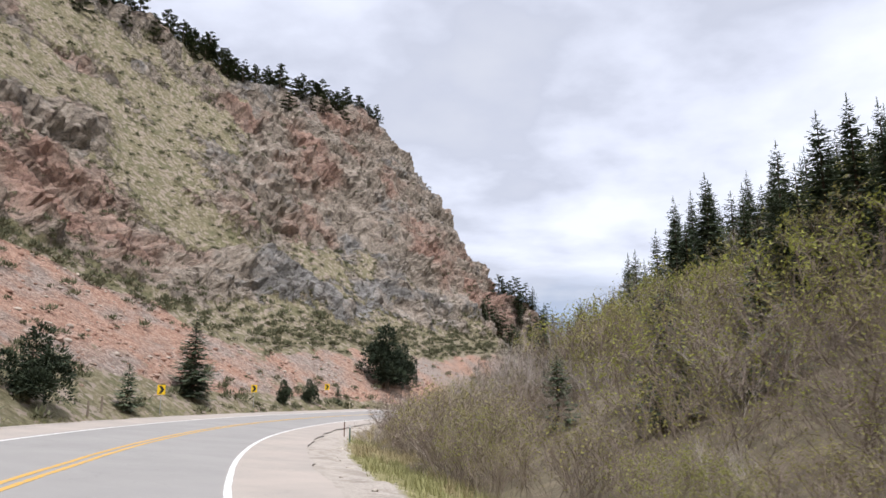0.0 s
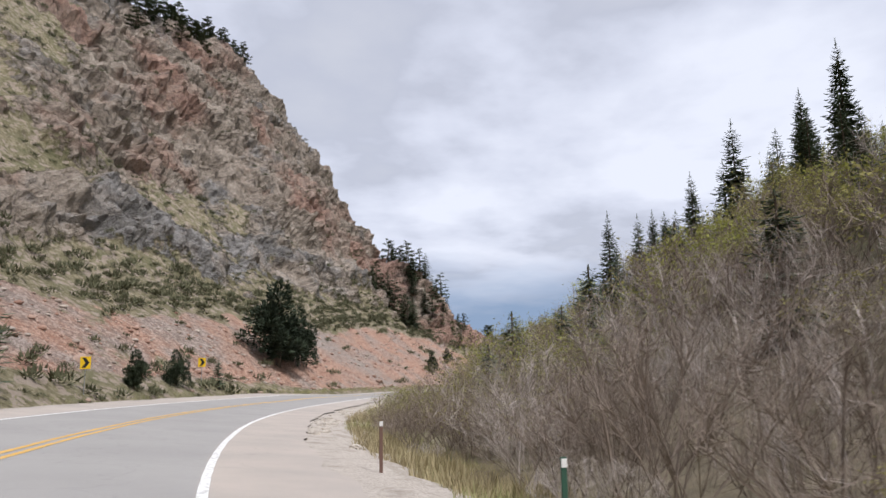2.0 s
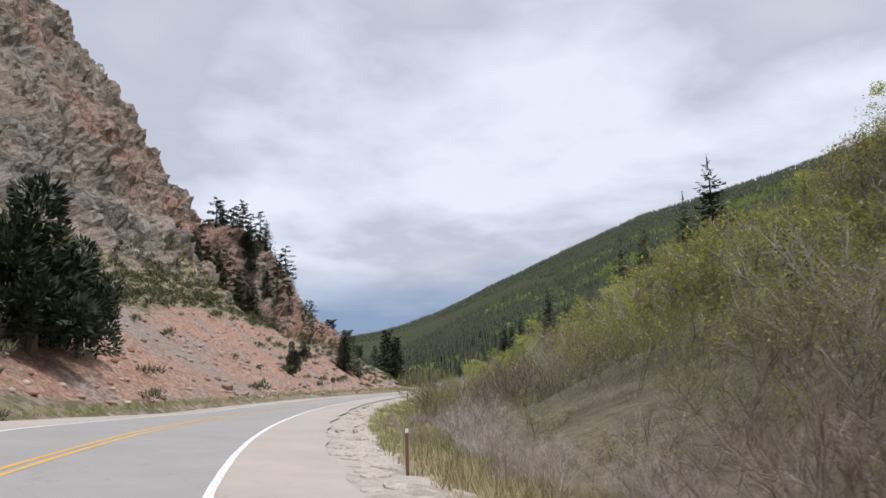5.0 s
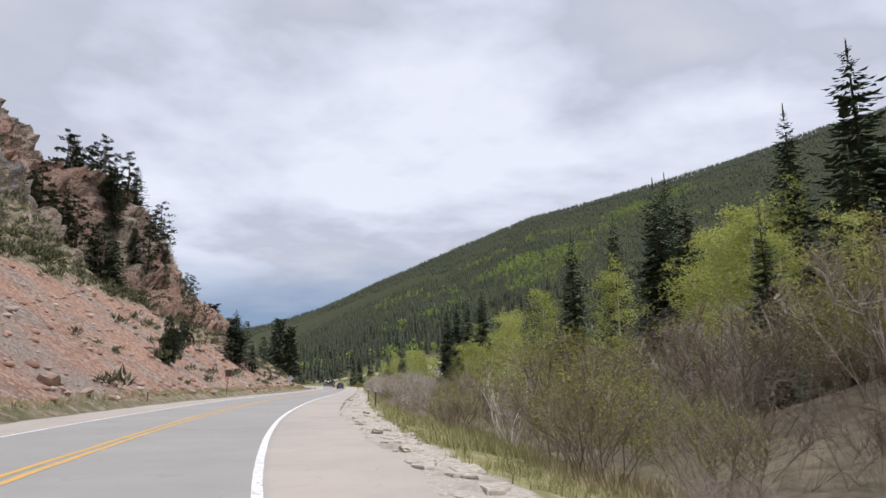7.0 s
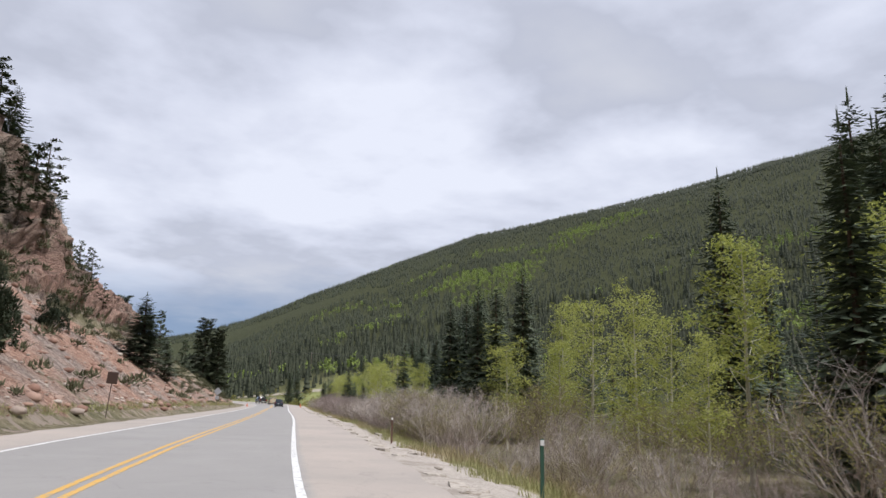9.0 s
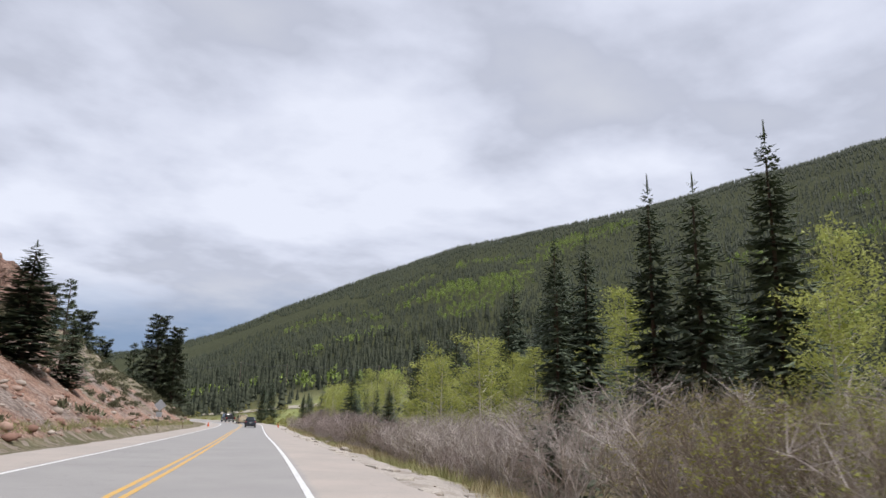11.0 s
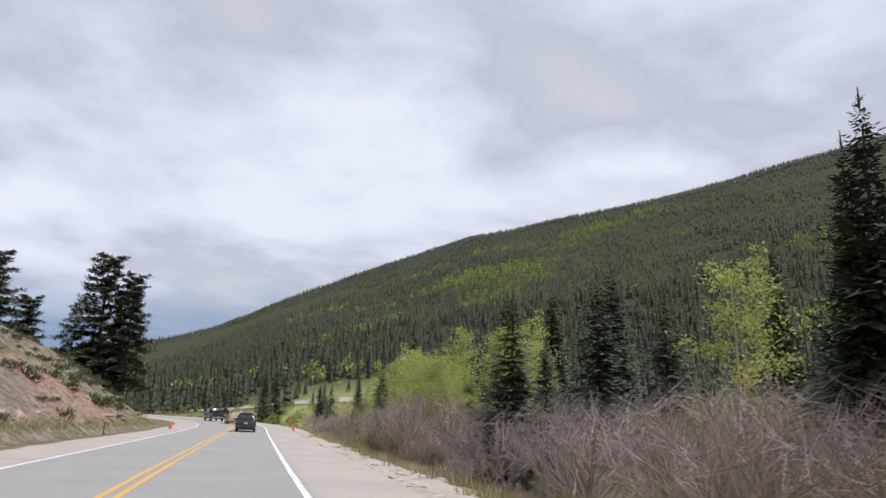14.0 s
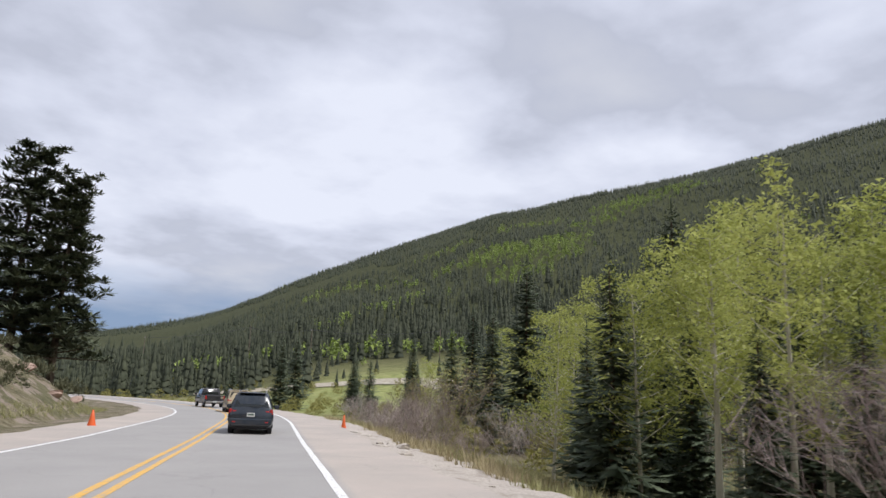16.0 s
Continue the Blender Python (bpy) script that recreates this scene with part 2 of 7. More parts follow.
def mat_asphalt():
    k = Shader("asphalt", 0.85)
    at = k.attribute("lane")
    grain = k.noise(60, 4, 0.7)
    patch = k.noise(0.35, 5, 0.6)
    lane = k.ramp(k.math("ADD", at["Fac"], k.math("MULTIPLY", k.math("SUBTRACT", k.noise(1.3, 3), 0.5), 0.25)), (0.35, (0.38, 0.367, 0.355)), (0.60, (0.52, 0.455, 0.405)))
    c = k.mix(k.ramp(patch, (0.35, 0.0), (0.7, 0.35)), lane, (0.24, 0.235, 0.23))
    c = k.mix(k.ramp(grain, (0.3, 0.35), (0.7, 0.0)), c, (0.17, 0.165, 0.16))
    crack = k.ramp(k.cells(0.22, "DISTANCE_TO_EDGE", "Distance", k.noise_vector(0.6, 0.8)), (0.0, 1.0), (0.006, 0.0))
    c = k.mix(k.math("MULTIPLY", crack, 0.18), c, (0.07, 0.07, 0.07))
    return k.done(c, k.noise(90, 3, 0.7), 0.006, 0.5)


def noise_vector(self, scale, amount):
    n = self.n.new("ShaderNodeTexNoise")
    n.inputs["Scale"].default_value = scale
    self.l.new(self.place(), n.inputs["Vector"])
    s = self.n.new("ShaderNodeVectorMath")
    s.operation = "SCALE"
    s.inputs["Scale"].default_value = amount * 4
    self.l.new(n.outputs["Color"], s.inputs[0])
    a = self.n.new("ShaderNodeVectorMath")
    self.l.new(self.place(), a.inputs[0])
    self.l.new(s.outputs[0], a.inputs[1])
    return a.outputs[0]


Shader.noise_vector = noise_vector


def mat_paint(name, col):
    k = Shader(name, 0.6)
    worn = k.ramp(k.noise(9, 5, 0.7), (0.36, 0.85), (0.5, 0.0))
    return k.done(k.mix(worn, col, (0.34, 0.33, 0.32)), k.noise(80, 3), 0.004, 0.4)


def mat_hill():
    """Bare rock, red scree and thin grass, told apart by what lies where on the slope."""
    k = Shader("hillside", 0.95, spec=0.15)
    rock_w, scree_w, red_w = k.attribute("rock")["Fac"], k.attribute("scree")["Fac"], k.attribute("red")["Fac"]
    beds = k.n.new("ShaderNodeCombineXYZ")
    k.l.new(k.attribute("bed")["Fac"], beds.inputs[0])
    k.l.new(k.attribute("strike")["Fac"], beds.inputs[1])
    k.l.new(k.noise(0.15, 2), beds.inputs[2])
    strata = k.math("ADD", k.math("MULTIPLY", k.noise(1.0, 7, 0.68, vector=beds.outputs[0], stretch=(1.9, 0.42, 0.3)), 0.62), k.math("MULTIPLY", k.noise(0.8, 7, 0.7), 0.38))
    split = k.ramp(k.noise(1.0, 5, 0.6, vector=beds.outputs[0], stretch=(3.2, 0.5, 0.5)), (0.34, 1.0), (0.43, 0.0))
    rock = k.ramp(strata, (0.28, (0.075, 0.062, 0.054)), (0.41, (0.24, 0.203, 0.172)), (0.52, (0.38, 0.323, 0.273)), (0.68, (0.55, 0.485, 0.42)))
    redrock = k.ramp(strata, (0.28, (0.085, 0.055, 0.05)), (0.41, (0.265, 0.168, 0.14)), (0.53, (0.41, 0.268, 0.215)), (0.69, (0.57, 0.425, 0.36)))
    rock = k.mix(k.ramp(k.math("ADD", k.math("MULTIPLY", k.noise(0.06, 4, 0.6), 0.9), k.math("MULTIPLY", red_w, 0.34)), (0.54, 0.0), (0.74, 1.0)), rock, redrock)
    grey = k.ramp(strata, (0.3, (0.10, 0.10, 0.105)), (0.5, (0.25, 0.25, 0.255)), (0.68, (0.46, 0.45, 0.44)))
    rock = k.mix(k.ramp(k.math("SUBTRACT", k.noise(0.11, 4, 0.65), k.math("MULTIPLY", red_w, 0.35)), (0.48, 0.0), (0.66, 0.8)), rock, grey)
    gap = k.ramp(k.cells(0.55, "DISTANCE_TO_EDGE", "Distance", k.noise_vector(0.7, 0.5)), (0.0, 1.0), (0.07, 0.0))
    rock = k.mix(k.math("MULTIPLY", gap, 0.25), rock, (0.08, 0.067, 0.058))
    rock = k.mix(k.math("MULTIPLY", split, 0.5), rock, (0.07, 0.058, 0.05))
    lichen = k.ramp(k.noise(2.2, 6, 0.7), (0.52, 0.0), (0.7, 0.5))
    rock = k.mix(lichen, rock, (0.17, 0.16, 0.105))
    rock = k.mix(k.ramp(k.noise(4.2, 5, 0.75), (0.36, 0.45), (0.47, 0.0)), rock, (0.085, 0.072, 0.062))
    stone = k.cells(2.6)
    scree = k.mix(k.ramp(stone, (0.2, 0.0), (0.8, 1.0)), (0.355, 0.205, 0.148), (0.53, 0.355, 0.275))
    scree = k.mix(k.ramp(k.noise(0.12, 3, 0.6), (0.42, 0.0), (0.6, 0.9)), scree, k.mix(k.ramp(stone, (0.2, 0.0), (0.8, 1.0)), (0.24, 0.20, 0.175), (0.43, 0.37, 0.33)))
    scree = k.mix(k.ramp(k.math("ADD", red_w, k.math("MULTIPLY", k.noise(0.4, 4), 0.4)), (0.15, 0.0), (0.5, 1.0)), (0.34, 0.305, 0.275), scree)
    scree = k.mix(k.ramp(k.cells(2.6, "DISTANCE_TO_EDGE", "Distance"), (0.0, 0.7), (0.1, 0.0)), scree, (0.13, 0.085, 0.07))
    tuft = k.noise(1.6, 6, 0.7)
    grass = k.ramp(tuft, (0.3, (0.085, 0.078, 0.045)), (0.47, (0.225, 0.198, 0.125)), (0.6, (0.31, 0.27, 0.185)), (0.72, (0.40, 0.345, 0.26)))
    grass = k.mix(k.ramp(k.noise(0.25, 5, 0.65), (0.45, 0.0), (0.62, 0.6)), grass, (0.12, 0.125, 0.062))
    crumb = k.cells(1.3)
    grass = k.mix(k.ramp(k.math("MULTIPLY", k.noise(0.8, 5, 0.7), k.math("ADD", crumb, 0.45)), (0.52, 0.0), (0.60, 0.8)), grass, k.mix(crumb, (0.26, 0.20, 0.165), (0.42, 0.35, 0.30)))
    edge = k.math("ADD", rock_w, k.math("MULTIPLY", k.math("SUBTRACT", k.noise(0.55, 8, 0.75), 0.5), 1.6))
    c = k.mix(k.ramp(edge, (0.44, 0.0), (0.52, 1.0)), grass, rock)
    edge2 = k.math("ADD", scree_w, k.math("MULTIPLY", k.math("SUBTRACT", k.noise(0.7, 6, 0.7), 0.5), 0.7))
    c = k.mix(k.ramp(edge2, (0.45, 0.0), (0.55, 1.0)), c, scree)
    bare = k.ramp(edge, (0.44, 0.12), (0.52, 1.0))
    relief = k.math("ADD", k.math("MULTIPLY", bare, k.math("SUBTRACT", k.math("MULTIPLY", strata, 1.3), k.math("MULTIPLY", split, 0.35))), k.math("ADD", k.math("MULTIPLY", gap, -0.06), k.math("MULTIPLY", k.noise(3.5, 6, 0.7), 0.35)))
    return k.done(c, relief, 0.9, 1.0)


def mat_ground():
    k = Shader("valley_ground", 0.95, spec=0.15)
    g = k.ramp(k.noise(1.4, 6, 0.7), (0.3, (0.10, 0.085, 0.05)), (0.5, (0.19, 0.165, 0.095)), (0.7, (0.29, 0.245, 0.16)))
    green = k.ramp(k.noise(0.05, 4, 0.6), (0.45, 0.0), (0.62, 0.5))
    c = k.mix(green, g, k.ramp(k.noise(2, 5, 0.7), (0.3, (0.09, 0.10, 0.035)), (0.7, (0.20, 0.215, 0.08))))
    # dead leaves, in a brown that also paints shade between the shrubs
    litter_shade = k.ramp(k.noise(1.5, 6, 0.7), (0.3, (0.11, 0.095, 0.07)), (0.7, (0.27, 0.228, 0.168)))
    c = k.mix(k.attribute("litter_shade")["Fac"], c, litter_shade)
    sward = k.ramp(k.noise(0.35, 6, 0.7), (0.3, (0.13, 0.15, 0.05)), (0.5, (0.25, 0.275, 0.10)), (0.7, (0.36, 0.36, 0.17)))
    c = k.mix(k.attribute("meadow")["Fac"], c, sward)
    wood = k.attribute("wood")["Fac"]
    # dark woodland soil, with the shade under the trees painted into its colour
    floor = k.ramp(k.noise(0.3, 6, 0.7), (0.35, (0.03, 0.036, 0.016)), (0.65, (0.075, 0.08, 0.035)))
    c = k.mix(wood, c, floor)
    return k.done(c, k.noise(3, 6, 0.7), 0.15, 0.8)


def mat_verge():
    k = Shader("verge_soil", 0.95, spec=0.15)
    gravel_w = k.attribute("gravel")["Fac"]
    st = k.cells(24)
    gravel = k.mix(k.ramp(st, (0.2, 0.0), (0.8, 1.0)), (0.38, 0.335, 0.295), (0.52, 0.475, 0.43))
    gravel = k.mix(k.ramp(k.noise(0.9, 5, 0.65), (0.5, 0.0), (0.66, 0.7)), gravel, (0.26, 0.225, 0.19))
    grass = k.ramp(k.noise(2.5, 6, 0.7), (0.3, (0.14, 0.13, 0.06)), (0.5, (0.26, 0.24, 0.12)), (0.7, (0.40, 0.35, 0.22)))
    edge = k.math("ADD", gravel_w, k.math("MULTIPLY", k.math("SUBTRACT", k.noise(1.4, 6, 0.7), 0.5), 0.7))
    # the same leaf brown, with the brush's inner shade in its tone
    litter_shade = k.ramp(k.noise(4, 6, 0.7), (0.3, (0.11, 0.095, 0.07)), (0.7, (0.27, 0.228, 0.168)))
    grass = k.mix(k.ramp(k.math("ADD", k.attribute("litter_shade")["Fac"], k.math("MULTIPLY", k.math("SUBTRACT", k.noise(0.8, 5, 0.7), 0.5), 0.8)), (0.4, 0.0), (0.6, 1.0)), grass, litter_shade)
    c = k.mix(k.ramp(edge, (0.44, 0.0), (0.56, 1.0)), grass, gravel)
    return k.done(c, k.noise(14, 5, 0.7), 0.05, 0.7)


def mat_leaf(name, dark, light, rough=0.7, through_light=0.0, island=True):
    k = Shader(name, rough, spec=0.2)
    mixv = k.math("ADD", k.math("MULTIPLY", k.random(True) if island else k.random(), 0.6), k.math("MULTIPLY", k.random(), 0.4))
    c = k.mix(mixv, dark, light)
    c = k.mix(k.ramp(k.noise(0.9, 3, 0.6), (0.35, 0.35), (0.6, 0.0)), c, tuple(v * 0.55 for v in dark))
    m = k.done(c)
    if through_light:
        t = k.n.new("ShaderNodeBsdfTranslucent")
        k.l.new(c, t.inputs["Color"])
        a = k.n.new("ShaderNodeMixShader")
        a.inputs[0].default_value = through_light
        k.l.new(k.b.outputs[0], a.inputs[1])
        k.l.new(t.outputs[0], a.inputs[2])
        k.l.new(a.outputs[0], k.n["Material Output"].inputs["Surface"])
    return m


def mat_bark(name, dark, light, scale=6):
    k = Shader(name, 0.9, spec=0.15)
    b = k.noise(scale, 5, 0.7, stretch=(1, 1, 0.25))
    c = k.mix(k.ramp(b, (0.35, 0.0), (0.65, 1.0)), dark, light)
    c = k.mix(k.math("MULTIPLY", k.random(True), 0.4), c, light)
    return k.done(k.mix(k.math("MULTIPLY", k.random(), 0.35), c, dark), b, 0.03, 0.7)


def mat_plain(name, col, rough=0.5, metal=0.0, dirt=0.25, spec=0.4):
    k = Shader(name, rough, metal, spec)
    w = k.ramp(k.noise(5, 5, 0.65), (0.4, dirt), (0.65, 0.0))
    return k.done(k.mix(w, col, tuple(v * 0.55 + 0.03 for v in col)), k.noise(40, 3), 0.002, 0.2)


ASPHALT = mat_asphalt()
WHITE_PAINT, YELLOW_PAINT = mat_paint("white_road_paint", (0.80, 0.80, 0.79)), mat_paint("yellow_road_paint", (0.70, 0.41, 0.085))
HILL, GROUND, VERGE = mat_hill(), mat_ground(), mat_verge()
NEEDLES = mat_leaf("spruce_needles", (0.058, 0.082, 0.054), (0.17, 0.205, 0.13))
FIR_NEEDLES = mat_leaf("fir_needles", (0.048, 0.064, 0.042), (0.15, 0.172, 0.105))
JUNIPER_NEEDLES = mat_leaf("juniper_needles", (0.022, 0.034, 0.022), (0.070, 0.088, 0.052))
PINE_NEEDLES = mat_leaf("pine_needles", (0.040, 0.058, 0.032), (0.115, 0.140, 0.072))
FAR_NEEDLES = mat_leaf("distant_conifers", (0.028, 0.036, 0.024), (0.080, 0.090, 0.054))
FAR_ASPEN = mat_leaf("distant_aspens", (0.20, 0.275, 0.06), (0.43, 0.53, 0.15))
ASPEN_LEAF = mat_leaf("aspen_leaves", (0.32, 0.36, 0.085), (0.60, 0.625, 0.22), 0.6, 0.45)
WILLOW_LEAF = mat_leaf("willow_buds", (0.23, 0.22, 0.07), (0.44, 0.41, 0.155), 0.7, 0.35)
GREEN_WILLOW_LEAF = mat_leaf("green_willow_leaves", (0.24, 0.26, 0.055), (0.44, 0.45, 0.125), 0.7, 0.4)
SAGE = mat_leaf("sagebrush", (0.085, 0.09, 0.05), (0.225, 0.22, 0.135))
DRY_GRASS = mat_leaf("dry_grass", (0.30, 0.25, 0.14), (0.56, 0.48, 0.31), 0.8, 0.2)
GREEN_GRASS = mat_leaf("green_grass", (0.24, 0.245, 0.105), (0.49, 0.47, 0.245), 0.8, 0.2)
STEM = mat_bark("willow_stems", (0.15, 0.122, 0.10), (0.37, 0.305, 0.255))
BROWN_STEM = mat_bark("brown_willow_stems", (0.14, 0.112, 0.094), (0.33, 0.27, 0.228))
PALE_WOOD = mat_bark("bare_pale_wood", (0.52, 0.47, 0.42), (0.80, 0.76, 0.71), 3)
RED_STEM = mat_bark("red_willow_stems", (0.205, 0.168, 0.158), (0.45, 0.375, 0.352))
GREY_STEM = mat_bark("bare_grey_stems", (0.30, 0.262, 0.242), (0.57, 0.51, 0.475))
BARK = mat_bark("conifer_bark", (0.06, 0.046, 0.036), (0.18, 0.14, 0.11))
ASPEN_BARK = mat_bark("aspen_bark", (0.34, 0.32, 0.25), (0.66, 0.64, 0.55), 3)


# ---- meshes from arrays ----
class Geo:
    """Collects points and faces, then makes one mesh of them."""

    def __init__(self):
        self.v, self.f, self.mat, self.n = [], [], [], 0

    def add(self, verts, faces, mat=0):
        verts = np.asarray(verts, float)
        self.v.append(verts)
        self.f.extend([tuple(i + self.n for i in f) for f in faces])
        self.mat.extend([mat] * len(faces))
        self.n += len(verts)
        return self

    def arrays(self):
        return np.vstack(self.v), self.f, self.mat

    def mesh(self, name, mats, smooth=False):
        me = bpy.data.meshes.new(name)
        me.from_pydata(np.vstack(self.v).tolist(), [], self.f)
        for m in mats:
            me.materials.append(m)
        me.polygons.foreach_set("material_index", self.mat)
        if smooth:
            me.polygons.foreach_set("use_smooth", [True] * len(self.f))
        me.update()
        return me


def grid_mesh(name, P, mat, smooth=True, attrs=None):
    """A sheet from an array of rows x columns x 3."""
    a, b = P.shape[:2]
    i = np.arange(a * b).reshape(a, b)
    q = np.stack([i[:-1, :-1], i[:-1, 1:], i[1:, 1:], i[1:, :-1]], -1).reshape(-1, 4)
    me = bpy.data.meshes.new(name)
    me.vertices.add(a * b)
    me.vertices.foreach_set("co", P.reshape(-1))
    me.loops.add(q.size)
    me.loops.foreach_set("vertex_index", q.reshape(-1))
    me.polygons.add(len(q))
    me.polygons.foreach_set("loop_start", np.arange(0, q.size, 4))
    me.update(calc_edges=True)
    me.polygons.foreach_set("use_smooth", [smooth] * len(q))
    me.materials.append(mat)
    for k, vals in (attrs or {}).items():
        me.attributes.new(k, "FLOAT", "POINT").data.foreach_set("value", np.ascontiguousarray(vals, float).reshape(-1))
    me.validate()
    return me


def joined(name, bases, places, mats):
    """Many small things as one mesh: bases are Geo, places rows of (base, x, y, z, turn, scale, stretch, lean_x, lean_y)."""
    vs, fs, ms, n = [], [], [], 0
    packs = []
    for g in bases:
        v, f, m = g.arrays()
        packs.append((v, f, m))
    by = {}
    for p in places:
        by.setdefault(int(p[0]), []).append(p[1:])
    loops, starts, mi = [], [], []
    at = 0
    for b, rows in by.items():
        v, f, m = packs[b]
        rows = np.array(rows, float)
        c, s = np.cos(rows[:, 3])[:, None], np.sin(rows[:, 3])[:, None]
        sc, stz = rows[:, 4][:, None], rows[:, 5][:, None]
        X = (v[None, :, 0] * c - v[None, :, 1] * s) * sc
        Y = (v[None, :, 0] * s + v[None, :, 1] * c) * sc
        Z = v[None, :, 2] * sc * stz
        X, Y = X + Z * rows[:, 6][:, None] + rows[:, 0][:, None], Y + Z * rows[:, 7][:, None] + rows[:, 1][:, None]
        Z = Z + rows[:, 2][:, None]
        vs.append(np.stack([X, Y, Z], -1).reshape(-1, 3))
        size = np.array([len(x) for x in f])
        flatf = np.array([i for x in f for i in x])
        k = np.arange(len(rows))
        loops.append((flatf[None, :] + (k * len(v))[:, None] + n).reshape(-1))
        st = np.concatenate([[0], np.cumsum(size)[:-1]])
        starts.append((st[None, :] + (k * len(flatf))[:, None] + at).reshape(-1))
        mi.append(np.tile(np.array(m), len(rows)))
        n += len(v) * len(rows)
        at += len(flatf) * len(rows)
    me = bpy.data.meshes.new(name)
    V, Lp, St = np.vstack(vs), np.concatenate(loops), np.concatenate(starts)
    me.vertices.add(len(V))
    me.vertices.foreach_set("co", V.reshape(-1))
    me.loops.add(len(Lp))
    me.loops.foreach_set("vertex_index", Lp)
    me.polygons.add(len(St))
    me.polygons.foreach_set("loop_start", St)
    me.polygons.foreach_set("material_index", np.concatenate(mi))
    for m in mats:
        me.materials.append(m)
    me.update(calc_edges=True)
    return new(name, me)


def tube(g, pts, radii, sides=5, mat=0, cap=True):
    """A tapered tube along points."""
    pts = np.asarray(pts, float)
    d = np.gradient(pts, axis=0)
    rings = []
    for p, t, r in zip(pts, d, radii):
        t = t / (np.linalg.norm(t) + 1e-9)
        a = np.cross(t, (0.31, 0.95, 0.05) if abs(t[2]) > 0.9 else (0, 0, 1))
        a /= np.linalg.norm(a)
        b = np.cross(t, a)
        ang = np.arange(sides) * 2 * np.pi / sides
        rings.append(p + r * (np.cos(ang)[:, None] * a + np.sin(ang)[:, None] * b))
    f = []
    for k in range(len(pts) - 1):
        for i in range(sides):
            j = (i + 1) % sides
            f.append((k * sides + i, k * sides + j, (k + 1) * sides + j, (k + 1) * sides + i))
    if cap:
        f.append(tuple(range((len(pts) - 1) * sides, len(pts) * sides)))
    g.add(np.vstack(rings), f, mat)


def lump(g, p, r, rng, squash=0.7, mat=0, seg=5, rings=3):
    """A rough stone: a ball with uneven corners."""
    vs, f = [(0, 0, squash)], []
    for i in range(1, rings + 1):
        a = math.pi * i / (rings + 1)
        for j in range(seg):
            b = 2 * math.pi * (j + 0.5 * (i % 2)) / seg
            q = rng.uniform(0.75, 1.2)
            vs.append((math.sin(a) * math.cos(b) * q, math.sin(a) * math.sin(b) * q, math.cos(a) * squash * rng.uniform(0.85, 1.1)))
    vs.append((0, 0, -squash))
    for j in range(seg):
        f.append((0, 1 + j, 1 + (j + 1) % seg))
        for i in range(rings - 1):
            a, b = 1 + i * seg, 1 + (i + 1) * seg
            f.append((a + j, b + j, b + (j + 1) % seg, a + (j + 1) % seg))
        a = 1 + (rings - 1) * seg
        f.append((a + j, len(vs) - 1, a + (j + 1) % seg))
    g.add(np.array(vs) * r + np.asarray(p), f, mat)


def part(name, mesh, parent, label="", at=None):
    ob = new(name, mesh)
    ob.parent = parent
    if at is not None:
        ob.matrix_basis = at
    if label:
        ob["label"] = label
    return ob


def thing(name, label, category, group="", m=None):
    ob = tagged(new(name), label, category, group)
    if m is not None:
        ob.matrix_basis = m
    return ob

# ---- ground, hillside, road ----
def graded(lo, hi, fine_lo, fine_hi, step, grow=1.22):
    a = list(np.arange(fine_lo, fine_hi + 0.1, step))
    k, s = fine_hi, step
    while k < hi:
        s *= grow
        k += s
        a.append(k)
    k, s = fine_lo, step
    while k > lo:
        s *= grow
        k -= s
        a.insert(0, k)
    return np.array(a)


def brush_litter_shade(s, d):
    """Where dead leaves and twigs cover the soil under the brush; their brown also paints the shade in its gaps."""
    return np.clip((d - 10.0) / 1.5, 0, 1) * np.clip((s + 14) / 12, 0, 1) * np.clip((168 - s) / 12, 0, 1) * np.clip((60 - d) / 12, 0, 1) * 0.9


def build_ground():
    gx, gy = graded(-4200, 4200, -60, 260, 3.5), graded(-4200, 4200, -80, 520, 3.5)
    X, Y = np.meshgrid(gx, gy)
    z, s, d = ground_h(X, Y)
    z = np.where((d > -124) & (d < 13) & (s > -118) & (s < 412), z - np.clip((13 - d) / 4, 0, 1) * 0.6 - (np.where(d < -6, 2.0, 0) + np.clip((-d - 12) / 12, 0, 1) * 7.0) * np.clip((345 - s) / 10, 0, 1), z)
    r = np.hypot(X.ravel() - MIDDLE[0], Y.ravel() - MIDDLE[1])
    # how far the ground takes the soil colour darkened for tree shade
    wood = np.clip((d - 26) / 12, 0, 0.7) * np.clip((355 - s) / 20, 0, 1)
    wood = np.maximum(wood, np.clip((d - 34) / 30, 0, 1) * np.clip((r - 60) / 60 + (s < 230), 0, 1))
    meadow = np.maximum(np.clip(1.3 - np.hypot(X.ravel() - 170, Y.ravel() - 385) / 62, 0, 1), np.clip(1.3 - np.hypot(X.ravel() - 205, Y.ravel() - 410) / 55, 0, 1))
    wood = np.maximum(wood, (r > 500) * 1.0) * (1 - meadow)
    me = grid_mesh("ground", np.stack([X, Y, z.reshape(X.shape)], -1), GROUND, attrs={"wood": wood, "litter_shade": brush_litter_shade(s, d), "meadow": meadow})
    tagged(new("ground", me), "valley floor of grass and soil rising to wooded slopes", "ground", kind="structure")


# upper and lower edges of the loose scree, and the width of the bushy strip above it, by s
SCREE_TOP = [(20, 30), (40, 31), (58, 31), (80, 29), (92, 22), (106, 17), (116, 13), (128, 17), (140, 18), (152, 14), (175, 17), (200, 20), (213, 21), (226, 18), (240, 17), (256, 16), (290, 11), (325, 5)]
